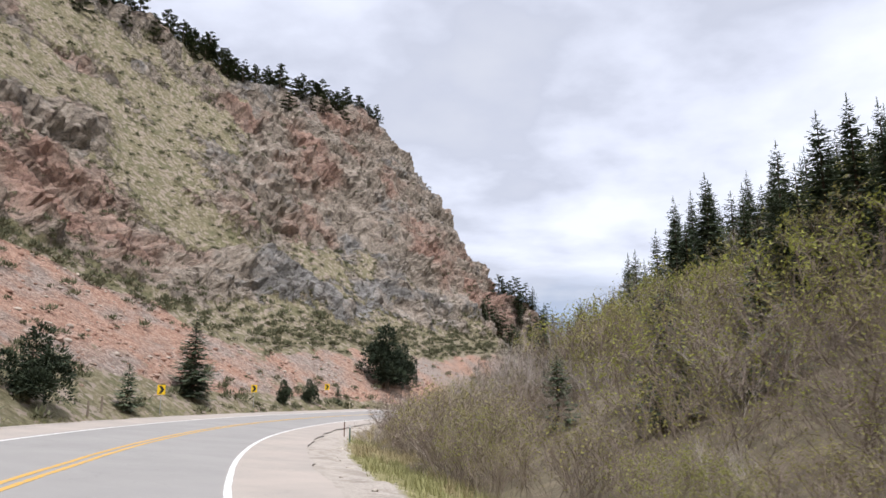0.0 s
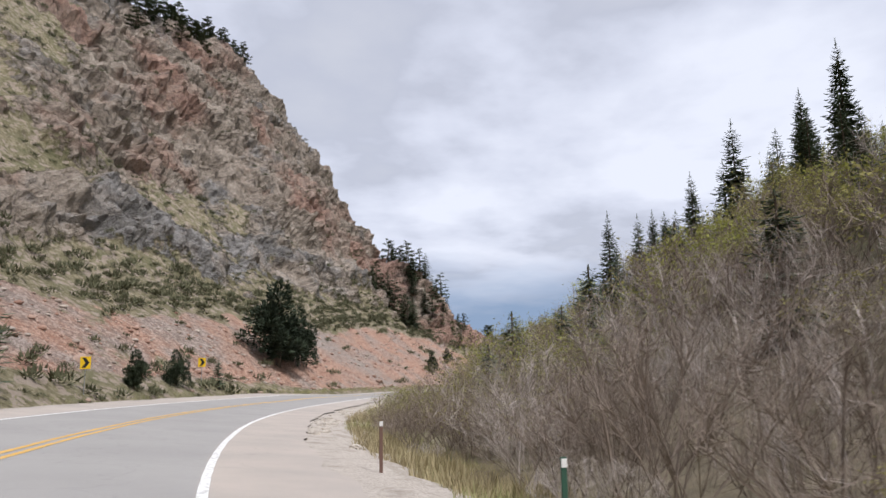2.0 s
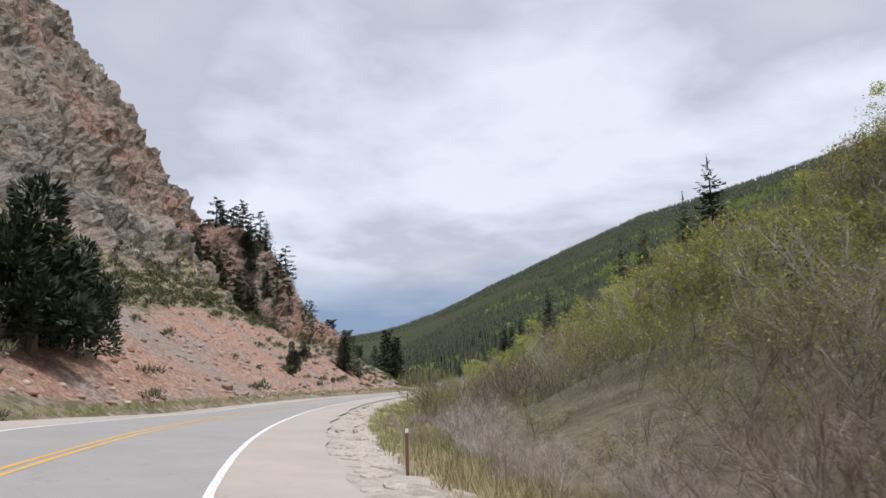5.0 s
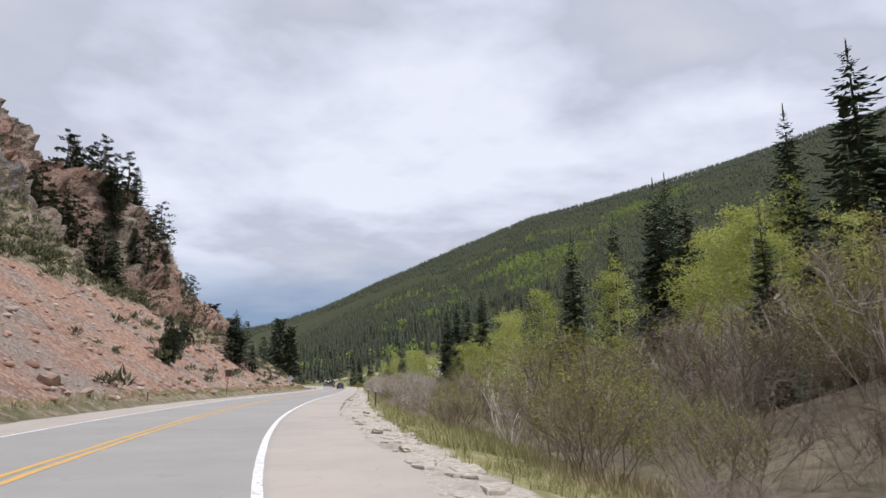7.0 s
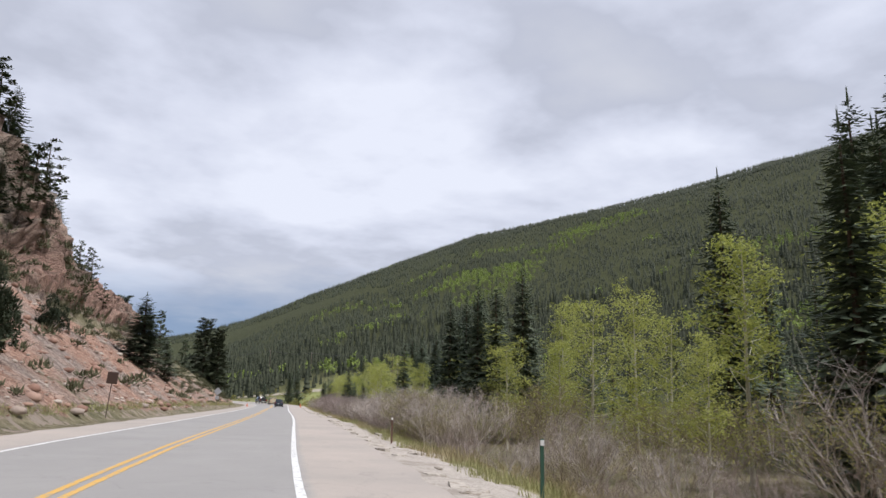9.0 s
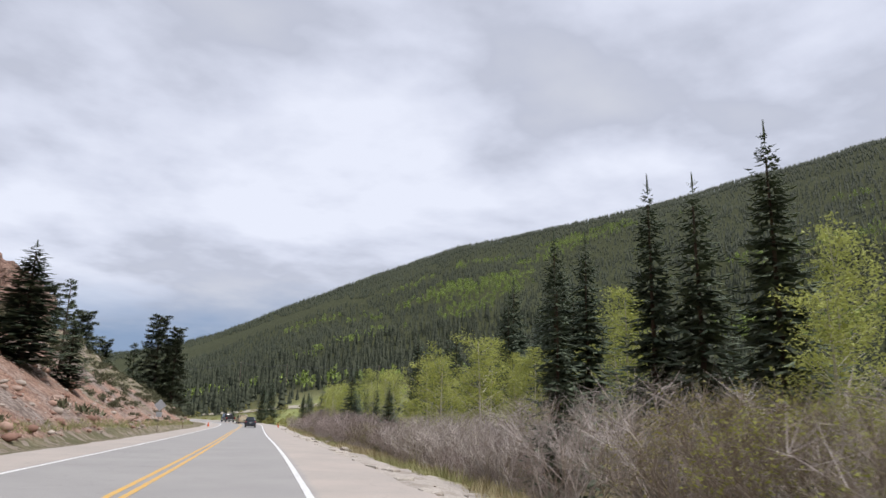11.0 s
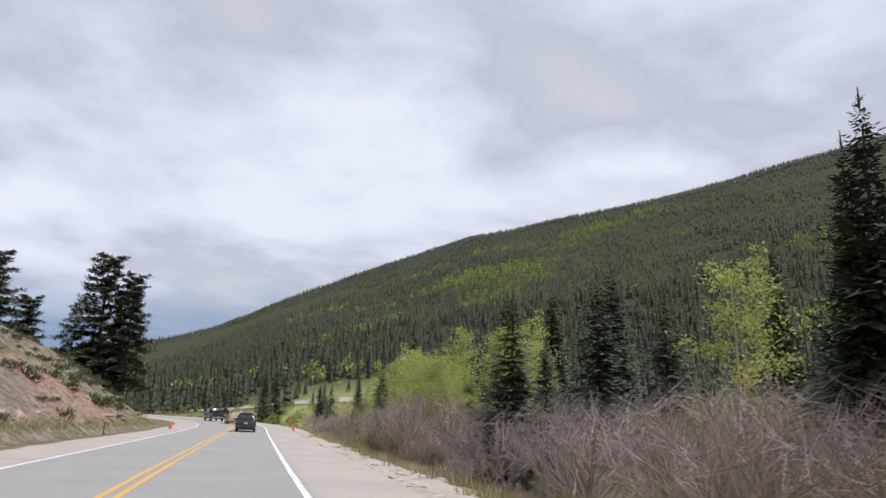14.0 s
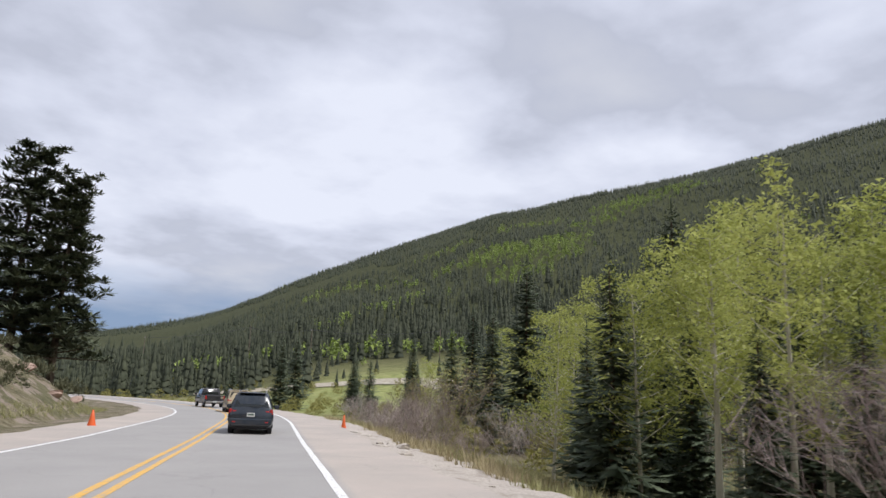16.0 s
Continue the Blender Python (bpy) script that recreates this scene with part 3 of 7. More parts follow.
SCREE_LOW = [(20, 8), (70, 6), (88, 4), (120, 2.5), (150, 0.8), (325, 0.8)]
STRIP = [(20, 5), (116, 7), (150, 8), (190, 11), (225, 8), (245, 3), (262, 0)]
# bodies of rock (and, below zero, of grass) on the slope: s, e, half lengths along and up, weight
BODIES = [(98, 36, 26, 10, 0.75), (60, 44, 18, 9, 0.5), (104, 55, 14, 7, 0.35), (140, 31, 30, 6.5, 0.7), (182, 36, 26, 6, 0.6), (172, 62, 34, 15, 0.75), (216, 60, 34, 26, 0.85), (230, 90, 40, 20, 0.8), (190, 92, 30, 12, 0.5), (120, 74, 8, 4, 0.5), (136, 92, 12, 5, 0.4), (84, 70, 12, 6, 0.45), (30, 50, 20, 14, 0.5),
          (122, 46, 7, 14, -0.5), (130, 24, 9, 4, -0.4), (160, 44, 10, 6, -0.5), (126, 84, 34, 10, -0.2), (150, 72, 9, 8, -0.3), (205, 44, 12, 4, -0.25)]


def blob(s, e, at, up, a, b):
    return np.exp(-((s - at) / a) ** 2 - ((e - up) / b) ** 2)


def hill_masks(s, d, h, x, y, z):
    e = np.interp(s, *zip(*TOE)) - d
    n = fractal(x / 22, y / 22, z / 22, 4, 11)
    n2 = fractal(x / 7, y / 7, z / 7, 4, 23)
    top, low, strip_w = (np.interp(s, *zip(*k)) for k in (SCREE_TOP, SCREE_LOW, STRIP))
    se, ee = s + 5 * n2, e + 3.5 * n
    rock = 0.30 + 0.0 * s
    for at, up, a, b, w in BODIES:
        rock = rock + w * blob(se, ee, at, up, a, b)
    rock = np.minimum(rock, 1.05) + 0.30 * n + 0.36 * n2
    rock = rock * np.clip((e - top - strip_w * 0.7) / 4 + 0.5, 0, 1)
    spur = np.clip((s - 230) / 12, 0, 1) * np.clip((299 - s) / 8, 0, 1) * np.clip((e - 15) / 2.5, 0, 1)
    rock = np.maximum(rock, spur * (0.8 + 0.25 * n2))
    rock *= np.clip((330 - s) / 20, 0, 1)
    scree = np.clip((top + 3.5 * n + 1.5 * n2 - e) / 3 + 0.5, 0, 1) * np.clip((e - low) / 2 + 0.5, 0, 1) * np.clip((s - 8) / 20, 0, 1) * np.clip((334 - s) / 18, 0, 1) * np.interp(s, [262, 276, 300], [1, 1.0, 0.92])
    scree = scree * (0.84 + 0.32 * n2 + 0.2 * n)
    red = np.clip(0.75 + 0.5 * n, 0, 1)
    grey_scree = np.exp(-((s - 165 + (e - 6) * 0.5) / 10) ** 2) * (e < 15)
    red = red * (1 - 0.9 * grey_scree) + 0.8 * np.clip((s - 222) / 12, 0, 1)
    red = np.where(e > top + 1, np.clip(0.15 + 0.5 * n + 0.9 * blob(se, ee, 98, 36, 24, 11) + 0.5 * blob(se, ee, 60, 44, 18, 10) + 0.3 * blob(se, ee, 215, 80, 20, 14) - 1.1 * blob(se, ee, 148, 30, 26, 7) + 0.75 * (s > 230) * (e < 45), -0.5, 1.2), red)
    return np.clip(rock, 0, 1), np.clip(scree, 0, 1), red


def slabs(q, along, e, thick, length, seed):
    """Broken beds: each block of each bed stands out by an amount of its own."""
    k = np.floor(q / thick)
    f = q / thick - k
    j = np.floor(along / length + hash3(k.astype(np.int64), k.astype(np.int64) * 0, k.astype(np.int64) * 0 + 3, seed) * 7)
    m = np.floor(e / (length * 1.3) + hash3(k.astype(np.int64), j.astype(np.int64), k.astype(np.int64) * 0, seed + 5) * 3)
    out = hash3(k.astype(np.int64), j.astype(np.int64), m.astype(np.int64), seed + 9)
    return out + 0.55 * f


def bedding(s, x, y, z):
    """Across the dipping beds, and along them."""
    return 0.55 * z + 0.32 * s + 2.6 * fractal(x / 14, y / 14, z / 14, 3, 41), 0.85 * s - 0.5 * z + 1.5 * fractal(x / 8, y / 8, z / 8, 2, 45)


def hill_surface(S, D):
    """The hillside with its rock relief: places and what covers them."""
    x, y = world_xy(S.ravel(), D.ravel())
    s, d = S.ravel(), D.ravel()
    h = hill_h(s, d)
    z = road_z(s) + h
    rock, scree, red = hill_masks(s, d, h, x, y, z)
    e = np.interp(s, *zip(*TOE)) - d
    steep = np.clip(e / 12, 0, 1) * np.clip(h / 6, 0, 1)
    bulk = 3.2 * fractal(x / 38, y / 38, z / 38, 3, 3) * np.clip((e - 14) / 20, 0, 1) * np.clip((rock - 0.15) * 2, 0.25, 1)
    # beds of rock dipping along the hill, with broken edges
    q, along = bedding(s, x, y, z)
    crag = 1 - np.abs(fractal(along / 13, q / 4.0, e / 11, 4, 61))
    rough = (slabs(q, along, e, 3.9, 11.0, 51) * 2.5 + slabs(q + 0.6, along, e, 1.55, 4.2, 53) * 1.25 + slabs(q, along, e, 0.75, 1.9, 57) * 0.5 + crag ** 2 * 4.4 - 5.4) * np.clip(rock * 2.0 - 0.6, 0, 1)
    small = 0.32 * fractal(x / 1.9, y / 1.9, z / 1.9, 3, 71) * np.clip(0.3 + rock, 0, 1)
    push = (bulk * 1.4 + rough + 2.2 * np.clip(rock - 0.5, -0.4, 0.5)) * steep + small * np.clip(e / 3, 0, 1)
    # out of the slope: towards the road and up
    tx, ty = world_xy(s, d + 1.0)
    x2, y2 = x + (tx - x) * push * 0.72, y + (ty - y) * push * 0.72
    z2 = z + push * 0.55
    return np.stack([x2, y2, z2], -1), rock, scree, red, e


def build_hillside():
    ss = np.concatenate([np.arange(-118, 20, 3.0), np.arange(20, 60, 0.9), np.arange(60, 280, 0.46), np.arange(280, 322, 0.8), np.arange(322, 420, 1.2)])
    dd = -np.concatenate([np.arange(5.9, 60, 0.42), np.arange(60, 116, 0.6), np.arange(116, 128, 3)])
    S, D = np.meshgrid(ss, dd, indexing="ij")
    P, rock, scree, red, e = hill_surface(S, D)
    x, y = world_xy(S.ravel(), D.ravel())
    bed, strike = bedding(S.ravel(), x, y, road_z(S.ravel()) + hill_h(S.ravel(), D.ravel()))
    P = P.reshape(*S.shape, 3)
    verge = np.clip((-D - 6.6) / 2.0, 0, 1)
    P[..., 2] = np.where(D > -9.0, deck_z(S, -6.4) * (1 - verge) + P[..., 2] * verge - 0.035 * (1 - verge) - 0.1 * verge, P[..., 2] - 0.25 * np.clip((S - 335) / 10, 0, 1))
    me = grid_mesh("hillside", P, HILL, smooth=False, attrs={"rock": rock, "scree": scree, "red": red, "bed": bed, "strike": strike})
    tagged(new("rocky_hillside", me), "steep hillside of reddish broken rock, scree and thin grass", "hillside", kind="structure")


def strip(name, s0, s1, step, ds, zf, mat, attrs=None, lift=0.0, wob=None):
    ss = np.arange(s0, s1 + 0.01, step)
    S, D = np.meshgrid(ss, np.array(ds, float), indexing="ij")
    if wob is not None:
        D = D + wob(S, D)
    x, y = world_xy(S.ravel(), D.ravel())
    z = zf(S.ravel(), D.ravel()) + lift
    return grid_mesh(name, np.stack([x, y, z], -1).reshape(*S.shape, 3), mat, attrs={k: f(S, D) for k, f in (attrs or {}).items()})


def build_road():
    wob = lambda S, D: np.where(np.abs(D) > 5.5, 0.16 * fractal(S / 2.2, D * 0 + 3, S * 0, 4, 91), 0)
    ds = [-6.25, -6.2, -5.0, -3.9, -3.6, -2, 0, 2, 3.6, 3.9, 4.4, 5.2, 6.15, 6.2]
    me = strip("road", -118, 675, 1.0, ds, deck_z, ASPHALT, {"lane": lambda S, D: np.clip(np.abs(D) - 3.3, 0, 1)}, wob=wob)
    tagged(new("road", me), "two-lane grey asphalt road with pale worn shoulders", "road", kind="structure")

    def line(name, d, w, mat, s0=-118, s1=675, label=""):
        edge = lambda S, D: 0.012 * fractal(S / 0.7, D * 3, S * 0, 2, 7) + (d > 3) * np.interp(S, [10, 45, 60, 80, 95, 130, 150], [0.2, 0.15, 0.22, 0.2, 0.15, 0.09, 0])
        me = strip(name, s0, s1, 0.8, [d - w / 2, d + w / 2], deck_z, mat, lift=0.006, wob=edge)
        tagged(new(name, me), label, "road marking", kind="structure")

    line("edge_line_right", 3.62, 0.16, WHITE_PAINT, label="solid white painted edge line, slightly worn")
    line("edge_line_left", -3.62, 0.15, WHITE_PAINT, label="solid white painted edge line, slightly worn")
    line("centre_line_right", 0.15, 0.14, YELLOW_PAINT, label="one of two solid yellow painted centre lines")
    line("centre_line_left", -0.15, 0.14, YELLOW_PAINT, label="one of two solid yellow painted centre lines")


def verge_z(s, d):
    x, y = world_xy(s, d)
    z = deck_z(s, np.minimum(d, 6.2)) + np.interp(d, [5.9, 6.3, 7.6, 9.0, 11.5, 15, 17], [-0.05, -0.09, -0.22, -0.5, -1.15, -1.95, -2.9])
    return z + np.interp(d, [6.1, 6.6, 8, 16], [0, 0.07, 0.12, 0.2]) * fractal(x / 1.6, y / 1.6, x * 0, 4, 13)


def build_verge():
    ds = list(np.arange(5.9, 9.0, 0.2)) + list(np.arange(9, 17.1, 0.4))
    me = strip("verge", -40, 420, 0.5, ds, verge_z, VERGE, {"gravel": lambda S, D: np.interp(D + 0.5 * np.sin(S / 17.0), [6, 7.8, 8.8, 10.5], [1, 0.85, 0.35, 0.05]), "litter_shade": brush_litter_shade})
    return tagged(new("verge", me), "strip of crumbled pale gravel and grass beside the road", "verge", kind="structure")


build_ground()
build_hillside()
build_road()
verge_strip = build_verge()

# ---- plants: the shapes ----
def kite(verts, faces, a, tip, wide, up):
    """One twig as a folded kite from a to tip."""
    d = tip - a
    side = np.cross(d, up)
    side = side / (np.linalg.norm(side) + 1e-9) * wide
    m = a + d * 0.45
    n = len(verts)
    verts += [a, m + side - up * wide * 0.35, tip, m - side - up * wide * 0.35]
    faces.append((n, n + 1, n + 2))
    faces.append((n, n + 2, n + 3))


def spruce_crown(seed, height=14.0, spread=2.3, levels=38, twigs=7, ragged=0.2, bare=0.05, droop=0.35, around=(5, 8), taper=0.82):
    rng = random.Random(seed)
    v, f = [], []
    up = np.array((0, 0, 1.0))
    for k in range(levels):
        q = bare + (0.985 - bare) * (k / levels) ** 0.92
        z = height * q
        r0 = spread * ((1 - q) ** taper) * (0.55 + 0.45 * min(1, (q - bare) * 7 + 0.35))
        n = rng.randint(*around) if q < 0.85 else 4
        turn = rng.random() * 6.3
        for j in range(n):
            if rng.random() < ragged * 0.4:
                continue
            a = turn + j * 2 * math.pi / n + rng.uniform(-0.35, 0.35)
            r = r0 * rng.uniform(1 - ragged - 0.15, 1 + ragged) + 0.1 * min(1, (1.02 - q) * 5)
            out = np.array((math.cos(a), math.sin(a), 0))
            side = np.array((-math.sin(a), math.cos(a), 0))
            rise = rng.uniform(-droop, 0.1) if q < 0.8 else rng.uniform(0.0, 0.5)
            base = np.array((0, 0, z + rng.uniform(-0.15, 0.15)))
            for t in range(twigs):
                u = (t + 0.6) / twigs
                p = base + out * r * u * 0.8 + up * (rise * r * u + 0.12 * r * u * u)
                sgn = 1 if t % 2 else -1
                length = r * (0.52 - 0.30 * u) + 0.16 * min(1, (1.02 - q) * 6)
                way = out * 0.75 + side * sgn * rng.uniform(0.35, 0.85) + up * rng.uniform(-0.45, 0.02)
                if t == twigs - 1:
                    way, length = out + up * rng.uniform(-0.1, 0.25), length * 1.2
                kite(v, f, p, p + way * length, length * rng.uniform(0.20, 0.32), up)
    for j in range(4):
        a = j * 1.57
        kite(v, f, np.array((0, 0, height * 0.93)), np.array((0.04 * math.cos(a), 0.04 * math.sin(a), height * 1.01)), 0.06, np.array((math.cos(a), math.sin(a), 0)))
    return Geo().add(v, f)


def trunk_geo(height, radius, lean=0.0, sides=7, top=0.04, seed=0, flare=1.4):
    g, rng = Geo(), random.Random(seed)
    zs = [-0.35, 0.1, height * 0.25, height * 0.5, height * 0.75, height * 0.98]
    pts = [(lean * z + rng.uniform(-0.02, 0.02) * height * 0.15 * (i > 1), rng.uniform(-0.02, 0.02) * height * 0.15 * (i > 1), z) for i, z in enumerate(zs)]
    tube(g, pts, [radius * flare, radius * 1.1, radius * 0.85, radius * 0.62, radius * 0.36, top], sides)
    return g


def pine_tree(seed, height=13.0, spread=3.2, bare=0.22, per=16, limbs=26, clump=1.0, flat=False):
    """Limbs and needle clumps of an open, flat-topped pine."""
    rng = random.Random(seed)
    wood, v, f = Geo(), [], []
    limb_ends = []
    for k in range(limbs):
        q = bare + (0.97 - bare) * (k / (limbs - 1))
        z, a = height * q, k * 2.4 + rng.uniform(-0.4, 0.4)
        r = spread * (math.sin(min(1, (1.06 - q) * 1.25 + 0.06) * 1.57)) * rng.uniform(0.55, 1.1)
        if flat:
            r = spread * (1.12 - 0.78 * q) * rng.uniform(0.5, 1.12)
        rise = rng.uniform(-0.05, 0.22) + 0.35 * max(0, q - 0.7) if flat else rng.uniform(-0.12, 0.35)
        p0, p1, p2 = np.array((0, 0, z)), np.array((math.cos(a) * r * 0.5, math.sin(a) * r * 0.5, z + rise * r * 0.4)), np.array((math.cos(a) * r, math.sin(a) * r, z + rise * r))
        tube(wood, [p0, p1, p2], [0.07 * (1.3 - q), 0.045 * (1.3 - q), 0.012], 4, cap=False)
        for j in range(5):
            u = 0.35 + 0.65 * (j + rng.random()) / 5
            limb_ends.append((p0 + (p2 - p0) * u + np.array([rng.uniform(-0.35, 0.35), rng.uniform(-0.35, 0.35), rng.uniform(-0.1, 0.3)]), (0.38 + 0.3 * (1 - q)) * clump))
    for p, size in limb_ends:
        for j in range(per):
            a, b = rng.uniform(0, 6.28), rng.uniform(-0.25, 0.75) if flat else rng.uniform(-0.35, 1.0)
            w = np.array((math.cos(a) * math.cos(b), math.sin(a) * math.cos(b), math.sin(b)))
            s = p + w * size * rng.uniform(0.0, 0.4)
            kite(v, f, s, s + w * size * rng.uniform(0.6, 1.15), size * (0.16 if per > 10 else 0.3), np.array((0.1, 0.2, 0.97)))
    wood.add(v, f, 1)
    return wood


def juniper_crown(seed, height=6.0, spread=2.4, blades=7000):
    """A dense, dark, rounded and ragged evergreen down to the ground."""
    rng = random.Random(seed)
    v, f = [], []
    lobes = [(rng.uniform(-0.75, 0.75) * spread, rng.uniform(-0.75, 0.75) * spread, height * rng.uniform(0.12, 0.62), spread * rng.uniform(0.25, 0.5)) for _ in range(22)]
    lobes += [(rng.uniform(-0.2, 0.2) * spread, rng.uniform(-0.2, 0.2) * spread, height * q, spread * (0.66 - 0.34 * q)) for q in (0.25, 0.45, 0.62, 0.78, 0.9)]
    for k in range(blades):
        lx, ly, lz, lr = lobes[k % len(lobes)]
        a, b = rng.uniform(0, 6.28), math.asin(rng.uniform(-0.7, 1))
        w = np.array((math.cos(a) * math.cos(b), math.sin(a) * math.cos(b), math.sin(b)))
        p = np.array((lx, ly, lz)) + w * lr * rng.uniform(0.55, 1.0)
        p[2] = max(p[2], 0.05)
        w = w + np.array((0, 0, rng.uniform(-0.2, 0.6)))
        kite(v, f, p, p + w * rng.uniform(0.15, 0.36), rng.uniform(0.045, 0.09), np.array((rng.uniform(-1, 1), rng.uniform(-1, 1), 0.6)))
    return Geo().add(v, f)


def willow_geo(seed, height=3.6, stems=22, spread=1.5, leaves=700, leaf=0.085, low_leaf=0.45, twigs=58, thick=1.0, stout=1.0):
    """Stems, fine twigs and buds of a domed shrub: stems fan out from one root, twigs fill the outer shell."""
    rng = random.Random(seed)
    wood, v, f, tv, tf = Geo(), [], [], [], []
    wide = spread * height * 0.34
    lobes = [(rng.uniform(0, 6.28), rng.uniform(0.1, 1.2), rng.uniform(0.12, 0.3)) for _ in range(6)]

    def shell(a, b):
        """A point of the uneven dome at bearing a and elevation b."""
        r = 0.8
        for la, lb, lw in lobes:
            r += lw * math.exp(-(((a - la + 3.14) % 6.28 - 3.14) / 0.6) ** 2 - ((b - lb) / 0.45) ** 2)
        return np.array((math.cos(a) * math.cos(b) * wide * r, math.sin(a) * math.cos(b) * wide * r, height * 0.36 + math.sin(b) * height * 0.58 * r))

    for k in range(stems):
        a, b = k * 2.4 + rng.uniform(-0.4, 0.4), math.asin(min(1, 0.26 + 0.74 * (k + rng.random()) / stems))
        tip = shell(a, b)
        base = np.array((rng.gauss(0, 0.16) * spread, rng.gauss(0, 0.16) * spread, -0.15))
        jit = lambda q: np.array((rng.uniform(-q, q), rng.uniform(-q, q), 0))
        flat = np.array((tip[0], tip[1], 0))
        pts = [base, base + flat * 0.22 + np.array((0, 0, tip[2] * 0.36)) + jit(0.08), base * 0.5 + flat * 0.55 + np.array((0, 0, tip[2] * 0.7)) + jit(0.12), tip]
        r = (rng.uniform(0.007, 0.012) + 0.012 * (rng.random() < 0.25)) * stout
        tube(wood, pts, [r, r * 0.8, r * 0.45, r * 0.15], 3, cap=False)
        for j in range(twigs):
            u = 0.3 + 0.7 * math.sqrt(rng.random())
            i = min(2, int(u * 3))
            p = pts[i] + (pts[i + 1] - pts[i]) * (u * 3 - i)
            goal = shell(a + rng.gauss(0, 0.38), min(1.57, max(-0.35, b + rng.gauss(0, 0.3))))
            way = goal - p
            gap = np.linalg.norm(way) + 1e-6
            way = way / gap + np.array((0, 0, rng.uniform(0.1, 0.8)))
            length = min(gap * rng.uniform(0.85, 1.12), rng.uniform(0.45, 1.05) * height / 3.6)
            q = p + way * length
            side = np.cross(way, np.array([rng.uniform(-1, 1) for _ in range(3)]))
            side = side / (np.linalg.norm(side) + 1e-6) * 0.0042 * thick
            n = len(tv)
            tv += [p - side, p + side, q]
            tf.append((n, n + 1, n + 2))
            if leaves:
                for _ in range(max(1, round(leaves / stems / twigs))):
                    c = p + (q - p) * rng.uniform(0.3, 1.05) + np.array([rng.gauss(0, 0.05) for _ in range(3)])
                    if c[2] < height * low_leaf * rng.uniform(0.6, 1.3):
                        continue
                    w = np.array([rng.uniform(-1, 1), rng.uniform(-1, 1), rng.uniform(-0.2, 1)]) * leaf
                    x = np.array([rng.uniform(-1, 1), rng.uniform(-1, 1), rng.uniform(-1, 1)]) * leaf * 0.4
                    n = len(v)
                    v += [c - x, c + x, c + w]
                    f.append((n, n + 1, n + 2))
    return wood, Geo().add(tv, tf), (Geo().add(v, f) if v else None)


def forked_tree(seed, height=4.0):
    """A dead, pale tree of several bent stems that fork towards their ends."""
    rng = random.Random(seed)
    stems, limbs = Geo(), Geo()

    def grow(g, p, way, length, r, depth):
        mid = p + way * length * 0.5 + np.array([rng.uniform(-0.06, 0.06) * length for _ in range(3)])
        end = mid + (way + np.array((0, 0, 0.15))) * length * 0.5
        tube(g, [p, mid, end], [r, r * 0.85, r * 0.65], 5 if depth < 2 else 3, cap=False)
        if depth < 4:
            for k in range(2 + (rng.random() < 0.55)):
                w = way + np.array([rng.uniform(-0.75, 0.75), rng.uniform(-0.75, 0.75), rng.uniform(-0.1, 0.45)])
                grow(limbs, end if k < 2 else mid, w / np.linalg.norm(w), length * rng.uniform(0.5, 0.8), r * rng.uniform(0.45, 0.65), depth + 1)

    for k in range(4):
        a = k * 1.57 + rng.uniform(-0.4, 0.4)
        w = np.array((math.cos(a) * 0.55, math.sin(a) * 0.55, 1.0)) * (1, 1, rng.uniform(0.7, 1.1))
        grow(stems, np.array((math.cos(a) * 0.06, math.sin(a) * 0.06, -0.2)), w / np.linalg.norm(w), height * rng.uniform(0.36, 0.5), rng.uniform(0.045, 0.065), 0)
    return stems, limbs


def aspen_geo(seed, height=8.0, spread=1.5, leaves=2300, leaf=0.135, bare=0.28):
    """Limbs and, in loose clusters about their ends, small leaves."""
    rng = random.Random(seed)
    wood, v, f = Geo(), [], []
    tops = []
    limbs = 34
    for k in range(limbs):
        q = bare + (0.97 - bare) * (k / (limbs - 1)) ** 0.9
        z, a = height * q, k * 2.4 + rng.uniform(-0.5, 0.5)
        r = spread * (0.30 + 0.70 * math.sin(min(1.0, (1.04 - q) / (1.0 - bare) * 1.3) * 1.9)) * rng.uniform(0.45, 1.15)
        p0 = np.array((0, 0, z))
        p2 = np.array((math.cos(a) * r, math.sin(a) * r, z + r * rng.uniform(0.35, 0.95)))
        p1 = (p0 + p2) / 2 - np.array((0, 0, 0.06 * r))
        tube(wood, [p0, p1, p2], [0.030 * (1.25 - q), 0.018 * (1.25 - q), 0.004], 3, cap=False)
        for j in range(3):
            u = rng.uniform(0.35, 1.0)
            tops.append((p0 + (p2 - p0) * u + np.array([rng.gauss(0, 0.12) for _ in range(3)]), rng.uniform(0.16, 0.34) * (0.6 + 0.3 * r)))
    per = leaves // len(tops) if leaves else 0
    for p, size in tops:
        for j in range(int(per * rng.uniform(0.4, 1.6))):
            c = p + np.array([max(-1.7, min(1.7, rng.gauss(0, 1))) for _ in range(3)]) * (size, size, size * 0.75)
            w = np.array([rng.uniform(-1, 1), rng.uniform(-1, 1), rng.uniform(-0.8, 0.6)]) * leaf
            x = np.array([rng.uniform(-1, 1), rng.uniform(-1, 1), rng.uniform(-1, 1)]) * leaf * 0.62
            n = len(v)
            v += [c - x, c + x, c + w]
            f.append((n, n + 1, n + 2))
    if v:
        wood.add(v, f, 1)
    return wood


